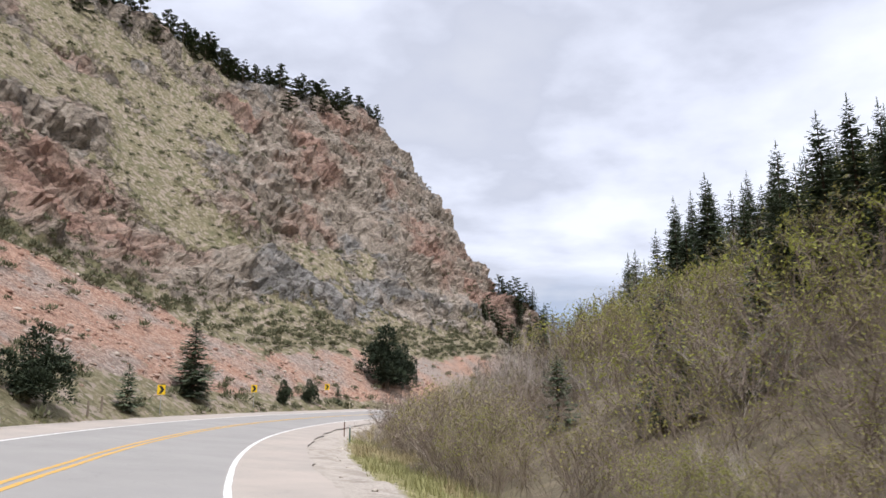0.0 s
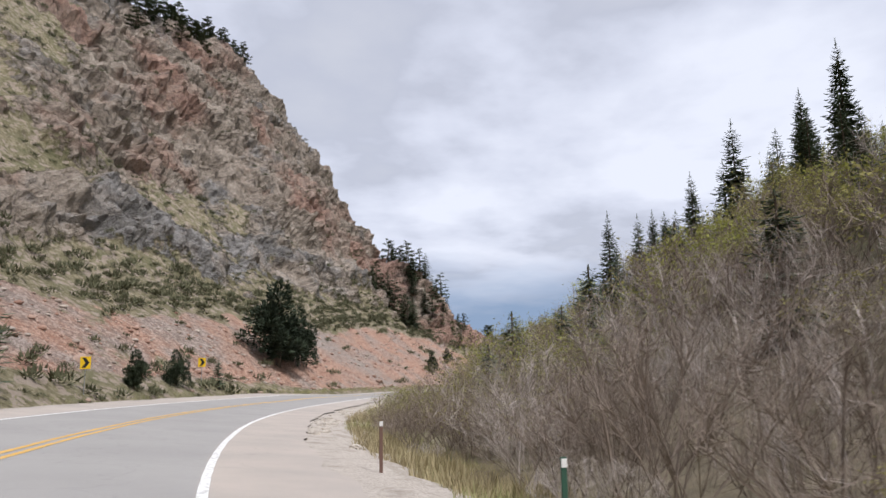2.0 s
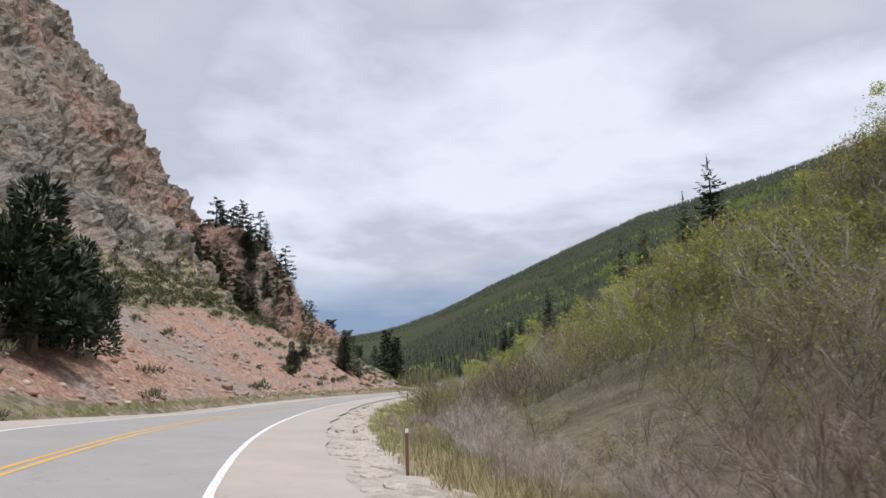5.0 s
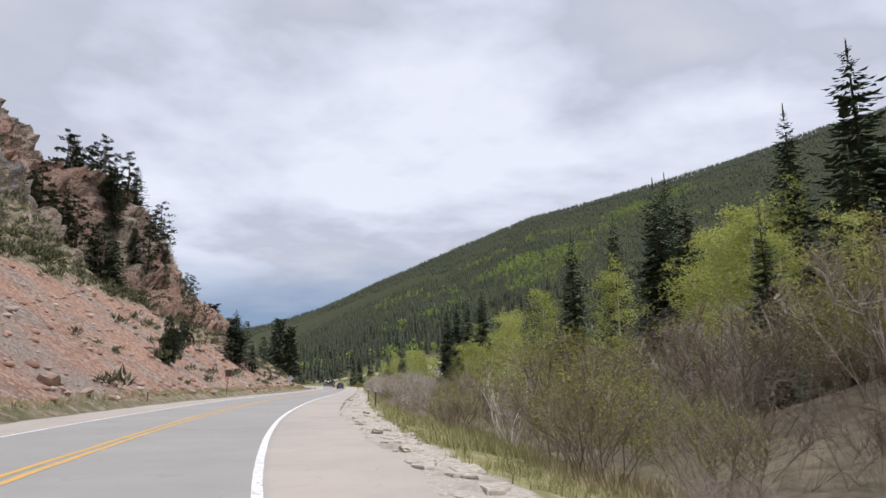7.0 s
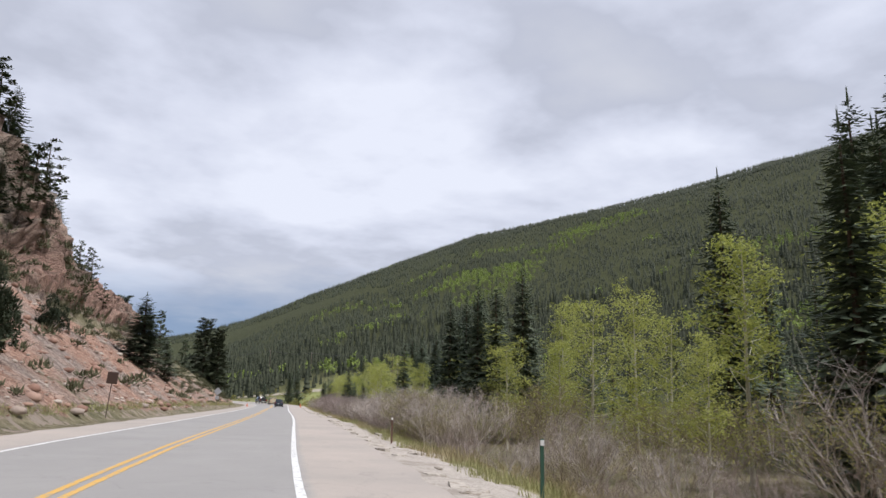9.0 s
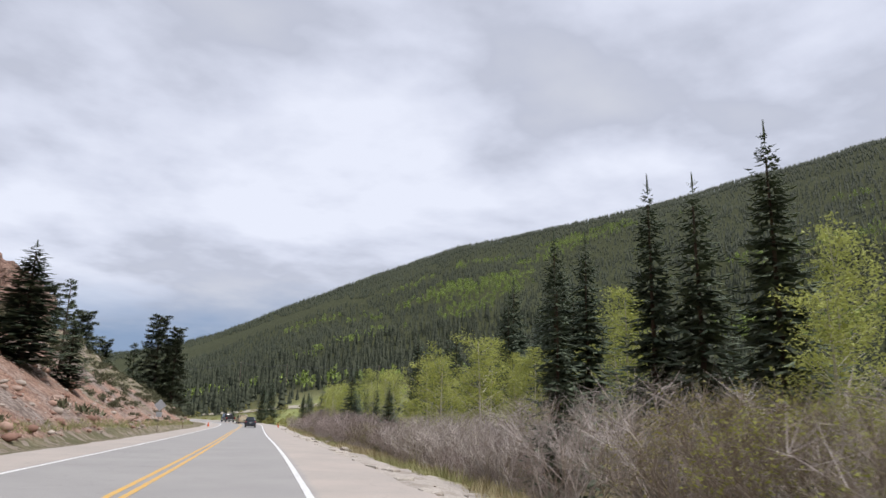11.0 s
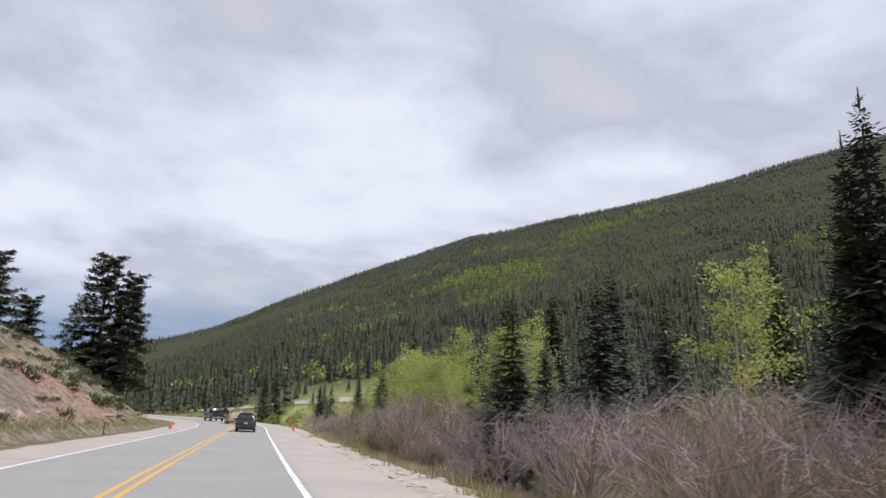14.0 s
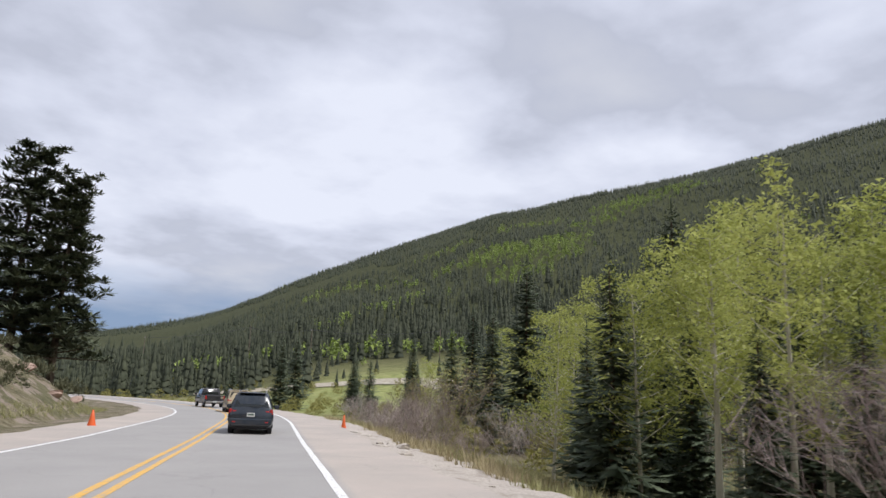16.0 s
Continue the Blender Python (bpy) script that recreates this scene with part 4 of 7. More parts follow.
def bush_geo(seed, size=0.8, blades=110, blade=0.3):
    """A low rounded bush of short fine twigs."""
    rng = random.Random(seed)
    v, f = [], []
    lobes = [(rng.uniform(-0.5, 0.5) * size, rng.uniform(-0.5, 0.5) * size, rng.uniform(0.1, 0.35) * size, rng.uniform(0.4, 0.65) * size) for _ in range(5)]
    for k in range(blades):
        lx, ly, lz, lr = lobes[k % 5]
        a, b = rng.uniform(0, 6.28), rng.uniform(-0.1, 1.5)
        w = np.array((math.cos(a) * math.cos(b), math.sin(a) * math.cos(b), math.sin(b)))
        p = np.array((lx, ly, lz)) + w * lr * rng.uniform(0.5, 0.95)
        q = p + (w + np.array((rng.uniform(-0.5, 0.5), rng.uniform(-0.5, 0.5), 0.5))) * blade * rng.uniform(0.5, 1.0)
        side = np.array((rng.uniform(-1, 1), rng.uniform(-1, 1), rng.uniform(-0.4, 0.4))) * blade * 0.22
        n = len(v)
        v += [p - side, p + side, q]
        f.append((n, n + 1, n + 2))
    return Geo().add(v, f)


def tuft_geo(seed, blades=9, height=0.35, spread=0.16):
    rng = random.Random(seed)
    g = Geo()
    for k in range(blades):
        a = rng.uniform(0, 6.28)
        b = np.array((rng.gauss(0, spread * 0.5), rng.gauss(0, spread * 0.5), -0.03))
        t = b + np.array((math.cos(a) * height * 0.5, math.sin(a) * height * 0.5, height)) * rng.uniform(0.6, 1.1)
        s = np.array((-math.sin(a), math.cos(a), 0)) * 0.012 * (height / 0.35)
        g.add([b - s, b + s, t], [(0, 1, 2)])
    return g


def far_conifer(seed, height=10.0, spread=1.7, tiers=((0.03, 0.66, 1.0), (0.38, 1.0, 0.62))):
    rng = random.Random(seed)
    g = Geo()
    for lo, hi, r in tiers:
        n = 5
        ring = [(math.cos(6.283 * i / n) * spread * r * (rng.uniform(0.55, 0.8) if i % 2 else rng.uniform(0.95, 1.15)), math.sin(6.283 * i / n) * spread * r * rng.uniform(0.8, 1.1), height * (lo + rng.uniform(-0.03, 0.03))) for i in range(n)]
        g.add(ring + [(0, 0, height * hi)], [(i, (i + 1) % n, n) for i in range(n)])
    return g


def far_aspen(seed, height=7.0, spread=1.9, n=34, leaf=0.75):
    """A loose crown of leaf clumps."""
    rng = random.Random(seed)
    v, f = [], []
    for k in range(n):
        a, b, r = rng.uniform(0, 6.28), rng.uniform(-1.2, 1.5), rng.uniform(0.55, 1.0)
        c = np.array((math.cos(a) * math.cos(b) * spread * r, math.sin(a) * math.cos(b) * spread * r, height * 0.62 + math.sin(b) * height * 0.36 * r))
        e = [c + np.array([rng.uniform(-0.55, 0.55) for _ in range(3)]) * spread * leaf for _ in range(3)]
        n0 = len(v)
        v += e
        f.append((n0, n0 + 1, n0 + 2))
    return Geo().add(v, f)


def middle_conifer(seed, height=11.0, spread=1.9):
    """A conifer of five ragged tiers."""
    rng = random.Random(seed)
    g = Geo()
    for lo, hi, r in ((0.05, 0.34, 1.0), (0.2, 0.52, 0.86), (0.36, 0.68, 0.68), (0.52, 0.84, 0.5), (0.68, 1.0, 0.32)):
        n = 9
        ring = [(math.cos(6.283 * i / n) * spread * r * (rng.uniform(0.45, 0.7) if i % 2 else rng.uniform(0.9, 1.2)), math.sin(6.283 * i / n) * spread * r * (rng.uniform(0.45, 0.7) if i % 2 else rng.uniform(0.9, 1.2)), height * (lo + rng.uniform(-0.04, 0.04))) for i in range(n)]
        g.add(ring + [(0, 0, height * hi)], [(i, (i + 1) % n, n) for i in range(n)])
    return g


# ---- where they stand ----
def foot(s, d):
    """The place on the ground at s, d."""
    x, y = world_xy(np.array([s]), np.array([d]))
    if d < -9:
        P = hill_surface(np.array([[s]], float), np.array([[d]], float))[0][0]
        return float(P[0]), float(P[1]), float(P[2])
    if d < 15:
        return float(x[0]), float(y[0]), float(verge_z(np.array([s]), np.array([d]))[0])
    return float(x[0]), float(y[0]), float(ground_h(x, y)[0][0])


TREE_PARTS = {}


def make_tree(kind, variant):
    """The meshes of one tree shape, built once: trunk, and the parts above it, with the height they were built to."""
    if (kind, variant) in TREE_PARTS:
        return TREE_PARTS[kind, variant]
    if kind == "spruce":
        h = 14.0
        c = spruce_crown(100 + variant, h, (3.2, 3.5, 2.8, 3.3)[variant % 4], (46, 43, 48, 42)[variant % 4], 6, (0.16, 0.24, 0.14, 0.28)[variant % 4], taper=0.88)
        rows = [("trunk", trunk_geo(h * 0.92, 0.2, seed=variant).mesh("spruce_trunk", [BARK])), ("crown", c.mesh("spruce_crown", [NEEDLES]))]
    elif kind == "small_spruce":
        h = 4.0
        c = spruce_crown(140 + variant, h, 1.35, 19, 5, 0.2, 0.03)
        rows = [("trunk", trunk_geo(h, 0.08, seed=variant).mesh("spruce_trunk", [BARK])), ("crown", c.mesh("spruce_crown", [NEEDLES]))]
    elif kind == "mid_spruce":
        h = 14.0
        c = spruce_crown(180 + variant, h, (2.3, 2.7, 2.0)[variant % 3], 32, 4, 0.22, around=(5, 6), taper=0.7)
        rows = [("trunk", trunk_geo(h * 0.92, 0.2, seed=variant, sides=5).mesh("spruce_trunk", [BARK])), ("crown", c.mesh("spruce_crown", [NEEDLES]))]
    elif kind == "fir":
        h = 18.0
        c = pine_tree(160 + variant, h, (4.4, 3.9)[variant % 2], 0.10, 28, 84, 1.4, True)
        rows = [("trunk", trunk_geo(h, 0.28, seed=variant).mesh("fir_trunk", [BARK])), ("crown", c.mesh("fir_crown", [BARK, FIR_NEEDLES]))]
    elif kind in ("pine", "small_pine"):
        h = 13.0
        full = kind == "pine"
        c = pine_tree(220 + variant, h, (3.3, 2.8, 3.7)[variant % 3], (0.2, 0.28, 0.12)[variant % 3] if full else 0.08, 20 if full else 8, 34 if full else 20, 1.0 if full else 1.2)
        rows = [("trunk", trunk_geo(h, 0.22, seed=variant, lean=0.0, sides=6 if full else 4).mesh("pine_trunk", [BARK])), ("crown", c.mesh("pine_crown", [BARK, PINE_NEEDLES]))]
    elif kind == "juniper":
        h = 6.0
        c = juniper_crown(260 + variant, h, (2.4, 2.0)[variant % 2])
        rows = [("trunk", trunk_geo(h * 0.8, 0.16, seed=variant).mesh("juniper_trunk", [BARK])), ("crown", c.mesh("juniper_crown", [JUNIPER_NEEDLES]))]
    elif kind == "aspen":
        h = 8.0
        c = aspen_geo(300 + variant, h, (1.75, 1.45, 2.0)[variant % 3], 4600, 0.092, (0.30, 0.38, 0.22)[variant % 3])
        rows = [("trunk", trunk_geo(h, 0.085, seed=variant, lean=(0.02, -0.03, 0.04)[variant % 3], top=0.012).mesh("aspen_trunk", [ASPEN_BARK])), ("crown", c.mesh("aspen_crown", [ASPEN_BARK, ASPEN_LEAF]))]
    elif kind == "slender_tree":
        h = 7.0
        c = aspen_geo(340 + variant, h, 1.3, 0, bare=0.4)
        rows = [("trunk", trunk_geo(h, 0.07, seed=variant, lean=0.03, top=0.012).mesh("bare_trunk", [GREY_STEM])), ("crown", c.mesh("bare_crown", [GREY_STEM]))]
    elif kind == "bare_tree":
        h = 4.0
        c, b = forked_tree(340 + variant, h)
        rows = [("trunk", c.mesh("bare_trunk", [PALE_WOOD])), ("limb_work", b.mesh("bare_branches", [PALE_WOOD]))]
    else:
        h = 3.6
        stem = {"willow": STEM, "green_willow": STEM, "red_willow": RED_STEM, "brown_willow": BROWN_STEM, "grey_willow": GREY_STEM}[kind]
        n = {"green_willow": 3800, "willow": 2500, "red_willow": 0, "grey_willow": 0, "brown_willow": 0}[kind]
        w, tw, c = willow_geo(380 + variant + len(kind) * 10, h, 22, 1.75, n, 0.05, 0.3 if kind == "green_willow" else 0.5, 58, 1.15, 1.5 if kind == "brown_willow" else 1.0)
        rows = [("clump", w.mesh("willow_stems", [stem])), ("brushwood", tw.mesh("willow_twigs", [stem]))] + ([("foliage", c.mesh("willow_buds", [GREEN_WILLOW_LEAF if kind == "green_willow" else WILLOW_LEAF]))] if c else [])
    TREE_PARTS[kind, variant] = (h, rows)
    return TREE_PARTS[kind, variant]


ONE = {}


def plant(kind, variant, s, d, height, name, label, category, group, rng, wide=1.0, sink=0.1, at=None):
    h, rows = make_tree(kind, variant)
    x, y, z = at or foot(s, d)
    k = height / h
    m = Matrix.Translation((x, y, z - sink)) @ Matrix.Rotation(rng.uniform(0, 6.28), 4, "Z") @ Matrix.Diagonal((k * wide, k * wide, k, 1))
    key = (kind, variant, name, label)
    if key in ONE:
        ob = copy_thing(ONE[key], Matrix.Identity(4))
        ob.matrix_basis = m
        return ob
    ob = thing(name, label, category, group, m)
    for part_name, mesh in rows:
        part(part_name, mesh, ob)
    ONE[key] = ob
    return ob

# ---- the trees, by s, d and height ----
rng = random.Random(5)
FIR = (348.4, -16.0, 17.6)
SPRUCES = [
    (56.6, 28.9, 15.4), (51.8, 28.2, 14.8), (51.9, 31.5, 18.2), (46.2, 29.4, 17.3), (47.9, 32.4, 19.3), (56.6, 32.7, 18.4),
    (179.5, 25.4, 16.3), (187.5, 36.5, 22.7), (190.5, 38, 21), (185, 38.5, 20.5), (193, 40, 22), (214.3, 12.4, 8.6), (233.5, 20.6, 16.1), (232.2, 22.2, 15.8), (221.9, 20.7, 16.0), (220.0, 22, 15.7), (216.6, 23.5, 17),
    (29, 30, 17.4), (24, 28, 16.3), (40, 34, 19.3), (54, 38, 20.6), (64, 38, 22.5), (76, 39, 24), (90, 37, 23), (99, 36, 21), (106, 35, 18), (84, 40, 23), (112, 35, 16), (20, 26, 14.6), (14, 30, 16),
    (79, 24, 14.2), (86, 28, 14.9), (89.4, 31, 15.8), (93, 28, 14.6), (97, 32, 17.6), (109, 36, 17.9), (119, 38, 19.6), (164, 42, 25.6), (171, 41, 23.5),
    (157, 36, 16.5), (197, 42, 25.5), (275, 33, 21.5),
    (284, 40, 20.0), (280, 44, 21.0), (150.6, 26, 11.5), (255, 30, 20.0), (212, 41, 24.5),
    (253, 30, 19.4), (257, 34, 17.9), (268.4, 30, 18.6), (275.5, 32, 19.1), (246.6, 28, 15.7), (249.2, 12.8, 6.4), (271, 13.0, 6.2), (279, 30, 13.9), (297, 34, 14.2),
    (305, 40, 13.8), (275, 13.1, 9.0), (277.5, 14.3, 7.0), (281, 17, 8.0), (306, 34, 18.3), (301, 30, 16.6), (333, 34, 20.5), (330, 36, 19), (335, 22, 15.6), (341, 22, 12.2), (355, 28, 14.1), (342, 40, 21), (336, 36, 19.1), (356, 26, 12.1), (371, 30, 9.6), (380.7, 30, 9.8),
    (389, 32, 9.9), (412, 34, 14.4), (410, 30, 14.0), (417, 24, 9.1), (332, 40, 21), (298, 18, 7.5), (303, 19, 8.5), (309, 18.5, 8), (293, 18.5, 8), (314, 20, 9.5), (288, 20, 9), (301, 23, 11), (311, 24, 11), (296, 14.6, 5.5), (303, 14.9, 6), (306, 15.5, 6.5), (300, 16.5, 7.5), (309.5, 14.5, 5.5), (18, 33, 15), (26, 36, 16), (33, 30, 15), (36, 40, 19), (45, 36, 19), (48, 42, 21), (30, 42, 18.5), (12, 36, 15), (39, 31, 16.5), (302.5, 12.0, 5.2), (296.5, 12.4, 4.8), (305.5, 12.6, 5.6), (364.6, 26.3, 11), (404.5, 42.4, 11)]
LOW_SPRUCES = [(75, 17.0, 5.4), (74, 19.6, 4.6), (79, 16.2, 4.0), (71.5, 20.5, 6.0), (24, 18.8, 4.2), (27.5, 20.5, 5.0), (22, 21.5, 5.0), (33, 17.5, 3.6), (113, 25.6, 4.6), (77, 27.6, 6.0), (56, 22, 5.5)]
for i, (s, d, h) in enumerate(LOW_SPRUCES):
    plant("small_spruce", i % 2, s, d, h, "spruce_tree", "young green spruce standing in the willow brush", "tree", "young spruces in the brush", rng, rng.uniform(0.85, 1.05), 0.2)
NEAR_SPRUCE = "dark green spruce with drooping boughs among the willows"
for i, (s, d, h) in enumerate(SPRUCES):
    h = max(h - float(shrub_rise(s, d)), 5.0 + (i % 4))
    plant("spruce", i % 4, s, d, h, "spruce_tree", NEAR_SPRUCE, "tree", "spruces of the valley floor", rng, rng.uniform(0.85, 1.0) if s < 60 else rng.uniform(0.8, 0.95) if 205 < s < 236 and h > 8 else rng.uniform(0.85, 1.08) if s < 230 or h < 11 else rng.uniform(0.9, 1.1) if s > 285 else rng.uniform(0.72, 0.92), 0.2)

# a second row of trees, darker and closer together
r2 = random.Random(9)
for k in range(165):
    s = r2.uniform(-10, 345) if k > 55 else r2.uniform(5, 130)
    d = r2.uniform(42, 105) if k > 55 else r2.uniform(34, 66)
    if value_noise(np.array([s / 25.0]), np.array([d / 25.0]), np.array([0.5]), 4)[0] < -0.45:
        continue
    plant("mid_spruce", k % 3, s, d, max(r2.uniform(10, 18) - float(shrub_rise(s, d)), r2.uniform(5, 9)), "spruce_tree", "tall dark spruce in the wood above the creek", "tree", "spruces of the wood", r2, r2.uniform(0.9, 1.2), 0.3)

# the close stand of spruces above the start of the slope
for k in range(20):
    s, d = r2.uniform(24, 64), r2.uniform(28, 44)
    plant("mid_spruce", k % 3, s, d, max(r2.uniform(0.42, 0.50) * d + 0.02 * s - float(shrub_rise(s, d)), 5.0), "spruce_tree", "tall dark spruce in the wood above the creek", "tree", "spruces of the wood", r2, r2.uniform(1.1, 1.35), 0.3)

# spruces along the top of the brushy slope
for k in range(46):
    s, d = r2.uniform(96, 168), r2.uniform(37, 62)
    plant("mid_spruce", k % 3, s, d, r2.uniform(6, 11.5), "spruce_tree", "dark spruce at the top of the brushy slope", "tree", "spruces of the wood", r2, r2.uniform(0.9, 1.2), 0.3)

ASPENS = [
    (104, 26, 13, 2), (101, 24, 11, 2), (97, 26, 11.8, 0), (156, 25, 9.0, 0), (151, 27, 9.8, 0), (146, 27.5, 10, 0), (182, 30, 12.6, 0), (133, 26, 9.5, 0), (203, 24, 11.1, 0), (192, 22, 10, 0),
    (185, 24, 11.1, 0), (185, 20, 7.4, 0), (218, 28, 12, 0), (177, 17, 5.5, 0), (236.6, 13.2, 7, 0), (232, 12.6, 6.9, 0), (231.6, 15.5, 7.5, 0), (229, 14.3, 7.9, 0), (263.6, 16, 8, 0), (303, 22, 11, 0), (346, 26, 10.6, 0), (151.8, 13.5, 3.3, 1), (198, 50, 17, 0), (203, 47, 15, 0), (194, 46, 14, 0), (139.6, 49.6, 20, 0), (134, 46, 22, 0), (128, 50, 24, 0), (145, 44, 18, 0), (120, 46, 23, 0), (38, 12.5, 2.8, 1),
    (245.6, 14, 5, 0), (249, 18, 7.1, 0), (304, 16.1, 9.2, 0), (308, 20, 11.3, 0), (283, 17, 7.8, 0), (291.5, 20, 10.1, 0), (297, 16.5, 8, 0), (318, 18, 8.7, 0), (296.4, 13, 7.5, 0), (300, 13.7, 7.9, 0), (306.9, 14, 7.9, 0),
    (305.4, 16, 9, 0), (294, 14.5, 7.4, 0),  (312.6, 15, 7.5, 0), (302, 12.6, 6.8, 0), (298, 15.2, 7.7, 0), (309, 12.8, 6.6, 0), (288, 14, 6.5, 0), (226, 16, 7, 0), (241, 17, 6.5, 0),  (210, 20, 8, 0), (196, 19, 7, 0),
    (322, 21, 8, 0), (330, 26, 9, 0), (338, 30, 10, 0), (365, 40, 9, 0), (385, 44, 9, 0), (398, 50, 9, 0),
    (165, 31.5, 12.6, 0), (169, 33.5, 13.2, 0), (161.5, 31.5, 13, 0), (172, 35, 13, 0), (167.5, 36.5, 15, 0), (254, 25.6, 9.8, 0), (257, 27, 8.8, 0), (260, 29.5, 10, 0), (234, 26, 12, 0), (238, 27.5, 11.5, 0), (237, 24.5, 8.8, 0)]
for i, (s, d, h, bare) in enumerate(ASPENS):
    h = max(h - float(shrub_rise(s, d)), 4.5) if bare != 1 else h
    if bare == 2:
        plant("slender_tree", 0, s, d, h, "bare_tree", "slender leafless grey tree above the shrubs", "tree", "slender bare trees", rng, 1.0)
    elif bare:
        plant("bare_tree", 0, s, d, h, "bare_tree", "dead pale grey tree of forked bare stems among willows", "tree", "bare trees", rng, 0.9)
    else:
        plant("aspen", i % 3, s, d, h, "aspen_tree", "young aspen with a pale trunk and fresh yellow-green leaves", "tree", "young aspens", rng, rng.uniform(0.9, 1.25))

# conifers on the rocky side of the road
for kind, v, s, d, h, w, label in (
        ("spruce", 1, 81, -14.9, 10.0, 1.25, "dense dark spruce at the foot of the red scree"), ("juniper", 0, 54.5, -15.1, 5.6, 1.1, "bushy dark juniper in the grass beside the road"),
        ("small_spruce", 0, 66.2, -13.7, 4.4, 1.0, "small young pine in the grass beside the road"), ("juniper", 1, 99.5, -12.8, 3.4, 1.05, "low green juniper bush at the foot of the scree"),
        ("juniper", 0, 106.5, -12.3, 3.5, 0.9, "low green juniper bush at the foot of the scree"), ("small_spruce", 1, 113.5, -11.3, 3.1, 1.0, "small young pine beside a chevron sign"),
        ("juniper", 1, 134.5, -13.6, 11.8, 1.15, "large old dark juniper with two crowns on the scree"), ("juniper", 0, 140.5, -13.6, 8.6, 0.9, "large dark juniper on the scree slope"),
        ("juniper", 1, 198, -12.6, 5.3, 0.72, "green juniper on the red scree slope"), ("juniper", 0, 223, -17.0, 3.4, 1.0, "low juniper on the scree slope"),
        ("spruce", 0, 251.5, -14.8, 9.8, 1.9, "dark spruce at the end of the scree slope"), ("pine", 0, 262, -14.5, 9.0, 0.9, "dark pine at the end of the scree slope"),
        ("spruce", 2, 258, -13.0, 6.0, 1.9, "dark spruce at the end of the scree slope"), ("fir", 1, 368, -25.0, 16, 1.2, "dark ragged pine on the bank"), ("fir", 0, 364, -30.0, 20.5, 1.35, "dark ragged pine on the bank"),
        ("spruce", 2, 367, -33.5, 21.5, 0.8, "narrow dark spruce on the bank"), ("fir", 0, 337, -35, 17.0, 1.3, "dark ragged pine on the bank"),
        ("fir", 0, FIR[0], FIR[1], FIR[2], 1.2, "tall dark fir with drooping boughs at the roadside"), ("fir", 1, 346.1, -12.8, 17.0, 1.05, "tall dark fir with drooping boughs at the roadside"),
        ("pine", 1, 367, -19, 15.0, 0.9, "tall pine behind the bank")):
    plant(kind, v, s, d, h, {"juniper": "juniper_tree", "pine": "pine_tree", "fir": "fir_tree"}.get(kind, "spruce_tree"), label, "tree", "trees below the cliff", rng, w, 0.25)

# trees on the ledge and along the hill's crest
r3 = random.Random(21)
for k in range(44):
    s, d = r3.uniform(228, 262), r3.uniform(-44, -28)
    plant(("small_pine", "mid_spruce")[k % 2], k % 3, s, d, r3.uniform(5, 10), "pine_tree", "dark pine on the rock ledge above the scree", "tree", "pines on the ledge", r3, 1.5, 0.5)
for k in range(9):
    s, d = r3.uniform(262, 285), r3.uniform(-36, -26)
    plant("small_pine", k % 3, s, d, r3.uniform(3.5, 6.5), "pine_tree", "wind-bent pine on the broken rock ledge", "tree", "pines on the ledge", r3, 1.0, 0.5)
for k in range(135):
    s = r3.uniform(100, 278)
    d = -float(np.interp(s, [100, 135, 200, 262, 280], [97, 102, 105, 109, 106])) + abs(r3.gauss(0, 5.0)) - 5
    plant("small_pine", k % 3, s, d, r3.uniform(5, 9.5), "pine_tree", "small dark pine on the crest of the hill", "tree", "pines on the crest", r3, r3.uniform(1.3, 1.9), 0.6)

# willows beside the creek, thick along the verge
r4 = random.Random(33)
WILLOW = {"green_willow": "rounded willow shrub in bright yellow-green leaf", "brown_willow": "bare dark brown willow shrub with thin stems", "willow": "brown-stemmed willow shrub coming into olive leaf", "red_willow": "bare purple-brown willow shrub with thin stems", "grey_willow": "bare grey willow shrub with pale stems"}
# along the road: where the shrubs begin, their height in metres, and shares of green, budding and bare brown ones (the rest are grey)
SHRUBS_S = [-10, 18, 26, 36, 50, 62, 85, 105, 125, 140, 165, 190, 208, 218, 235, 290, 345]
SHRUBS_EDGE = [11.5, 11.2, 11.2, 10.8, 10.4, 10.0, 9.8, 9.8, 10.6, 11.2, 11.6, 11.0, 9.6, 8.6, 8.6, 8.9, 9.6]
SHRUBS_TALL = [3.0, 3.8, 4.4, 5.0, 5.6, 5.0, 4.2, 3.0, 3.0, 4.2, 3.4, 3.4, 3.8, 3.4, 2.8, 3.0, 3.6]
SHRUBS_GREEN = [0.35, 0.4, 0.35, 0.25, 0.15, 0.15, 0.2, 0.25, 0.32, 0.35, 0.4, 0.35, 0.25, 0.08, 0.04, 0.05, 0.2]
SHRUBS_BUDDING = [0.35, 0.35, 0.35, 0.4, 0.4, 0.35, 0.35, 0.3, 0.3, 0.3, 0.3, 0.35, 0.35, 0.2, 0.15, 0.2, 0.3]
SHRUBS_BROWN = [0.2, 0.2, 0.2, 0.25, 0.35, 0.3, 0.2, 0.12, 0.05, 0.04, 0.05, 0.15, 0.3, 0.6, 0.7, 0.65, 0.4]
count = 0
thicket = []
slope = 0
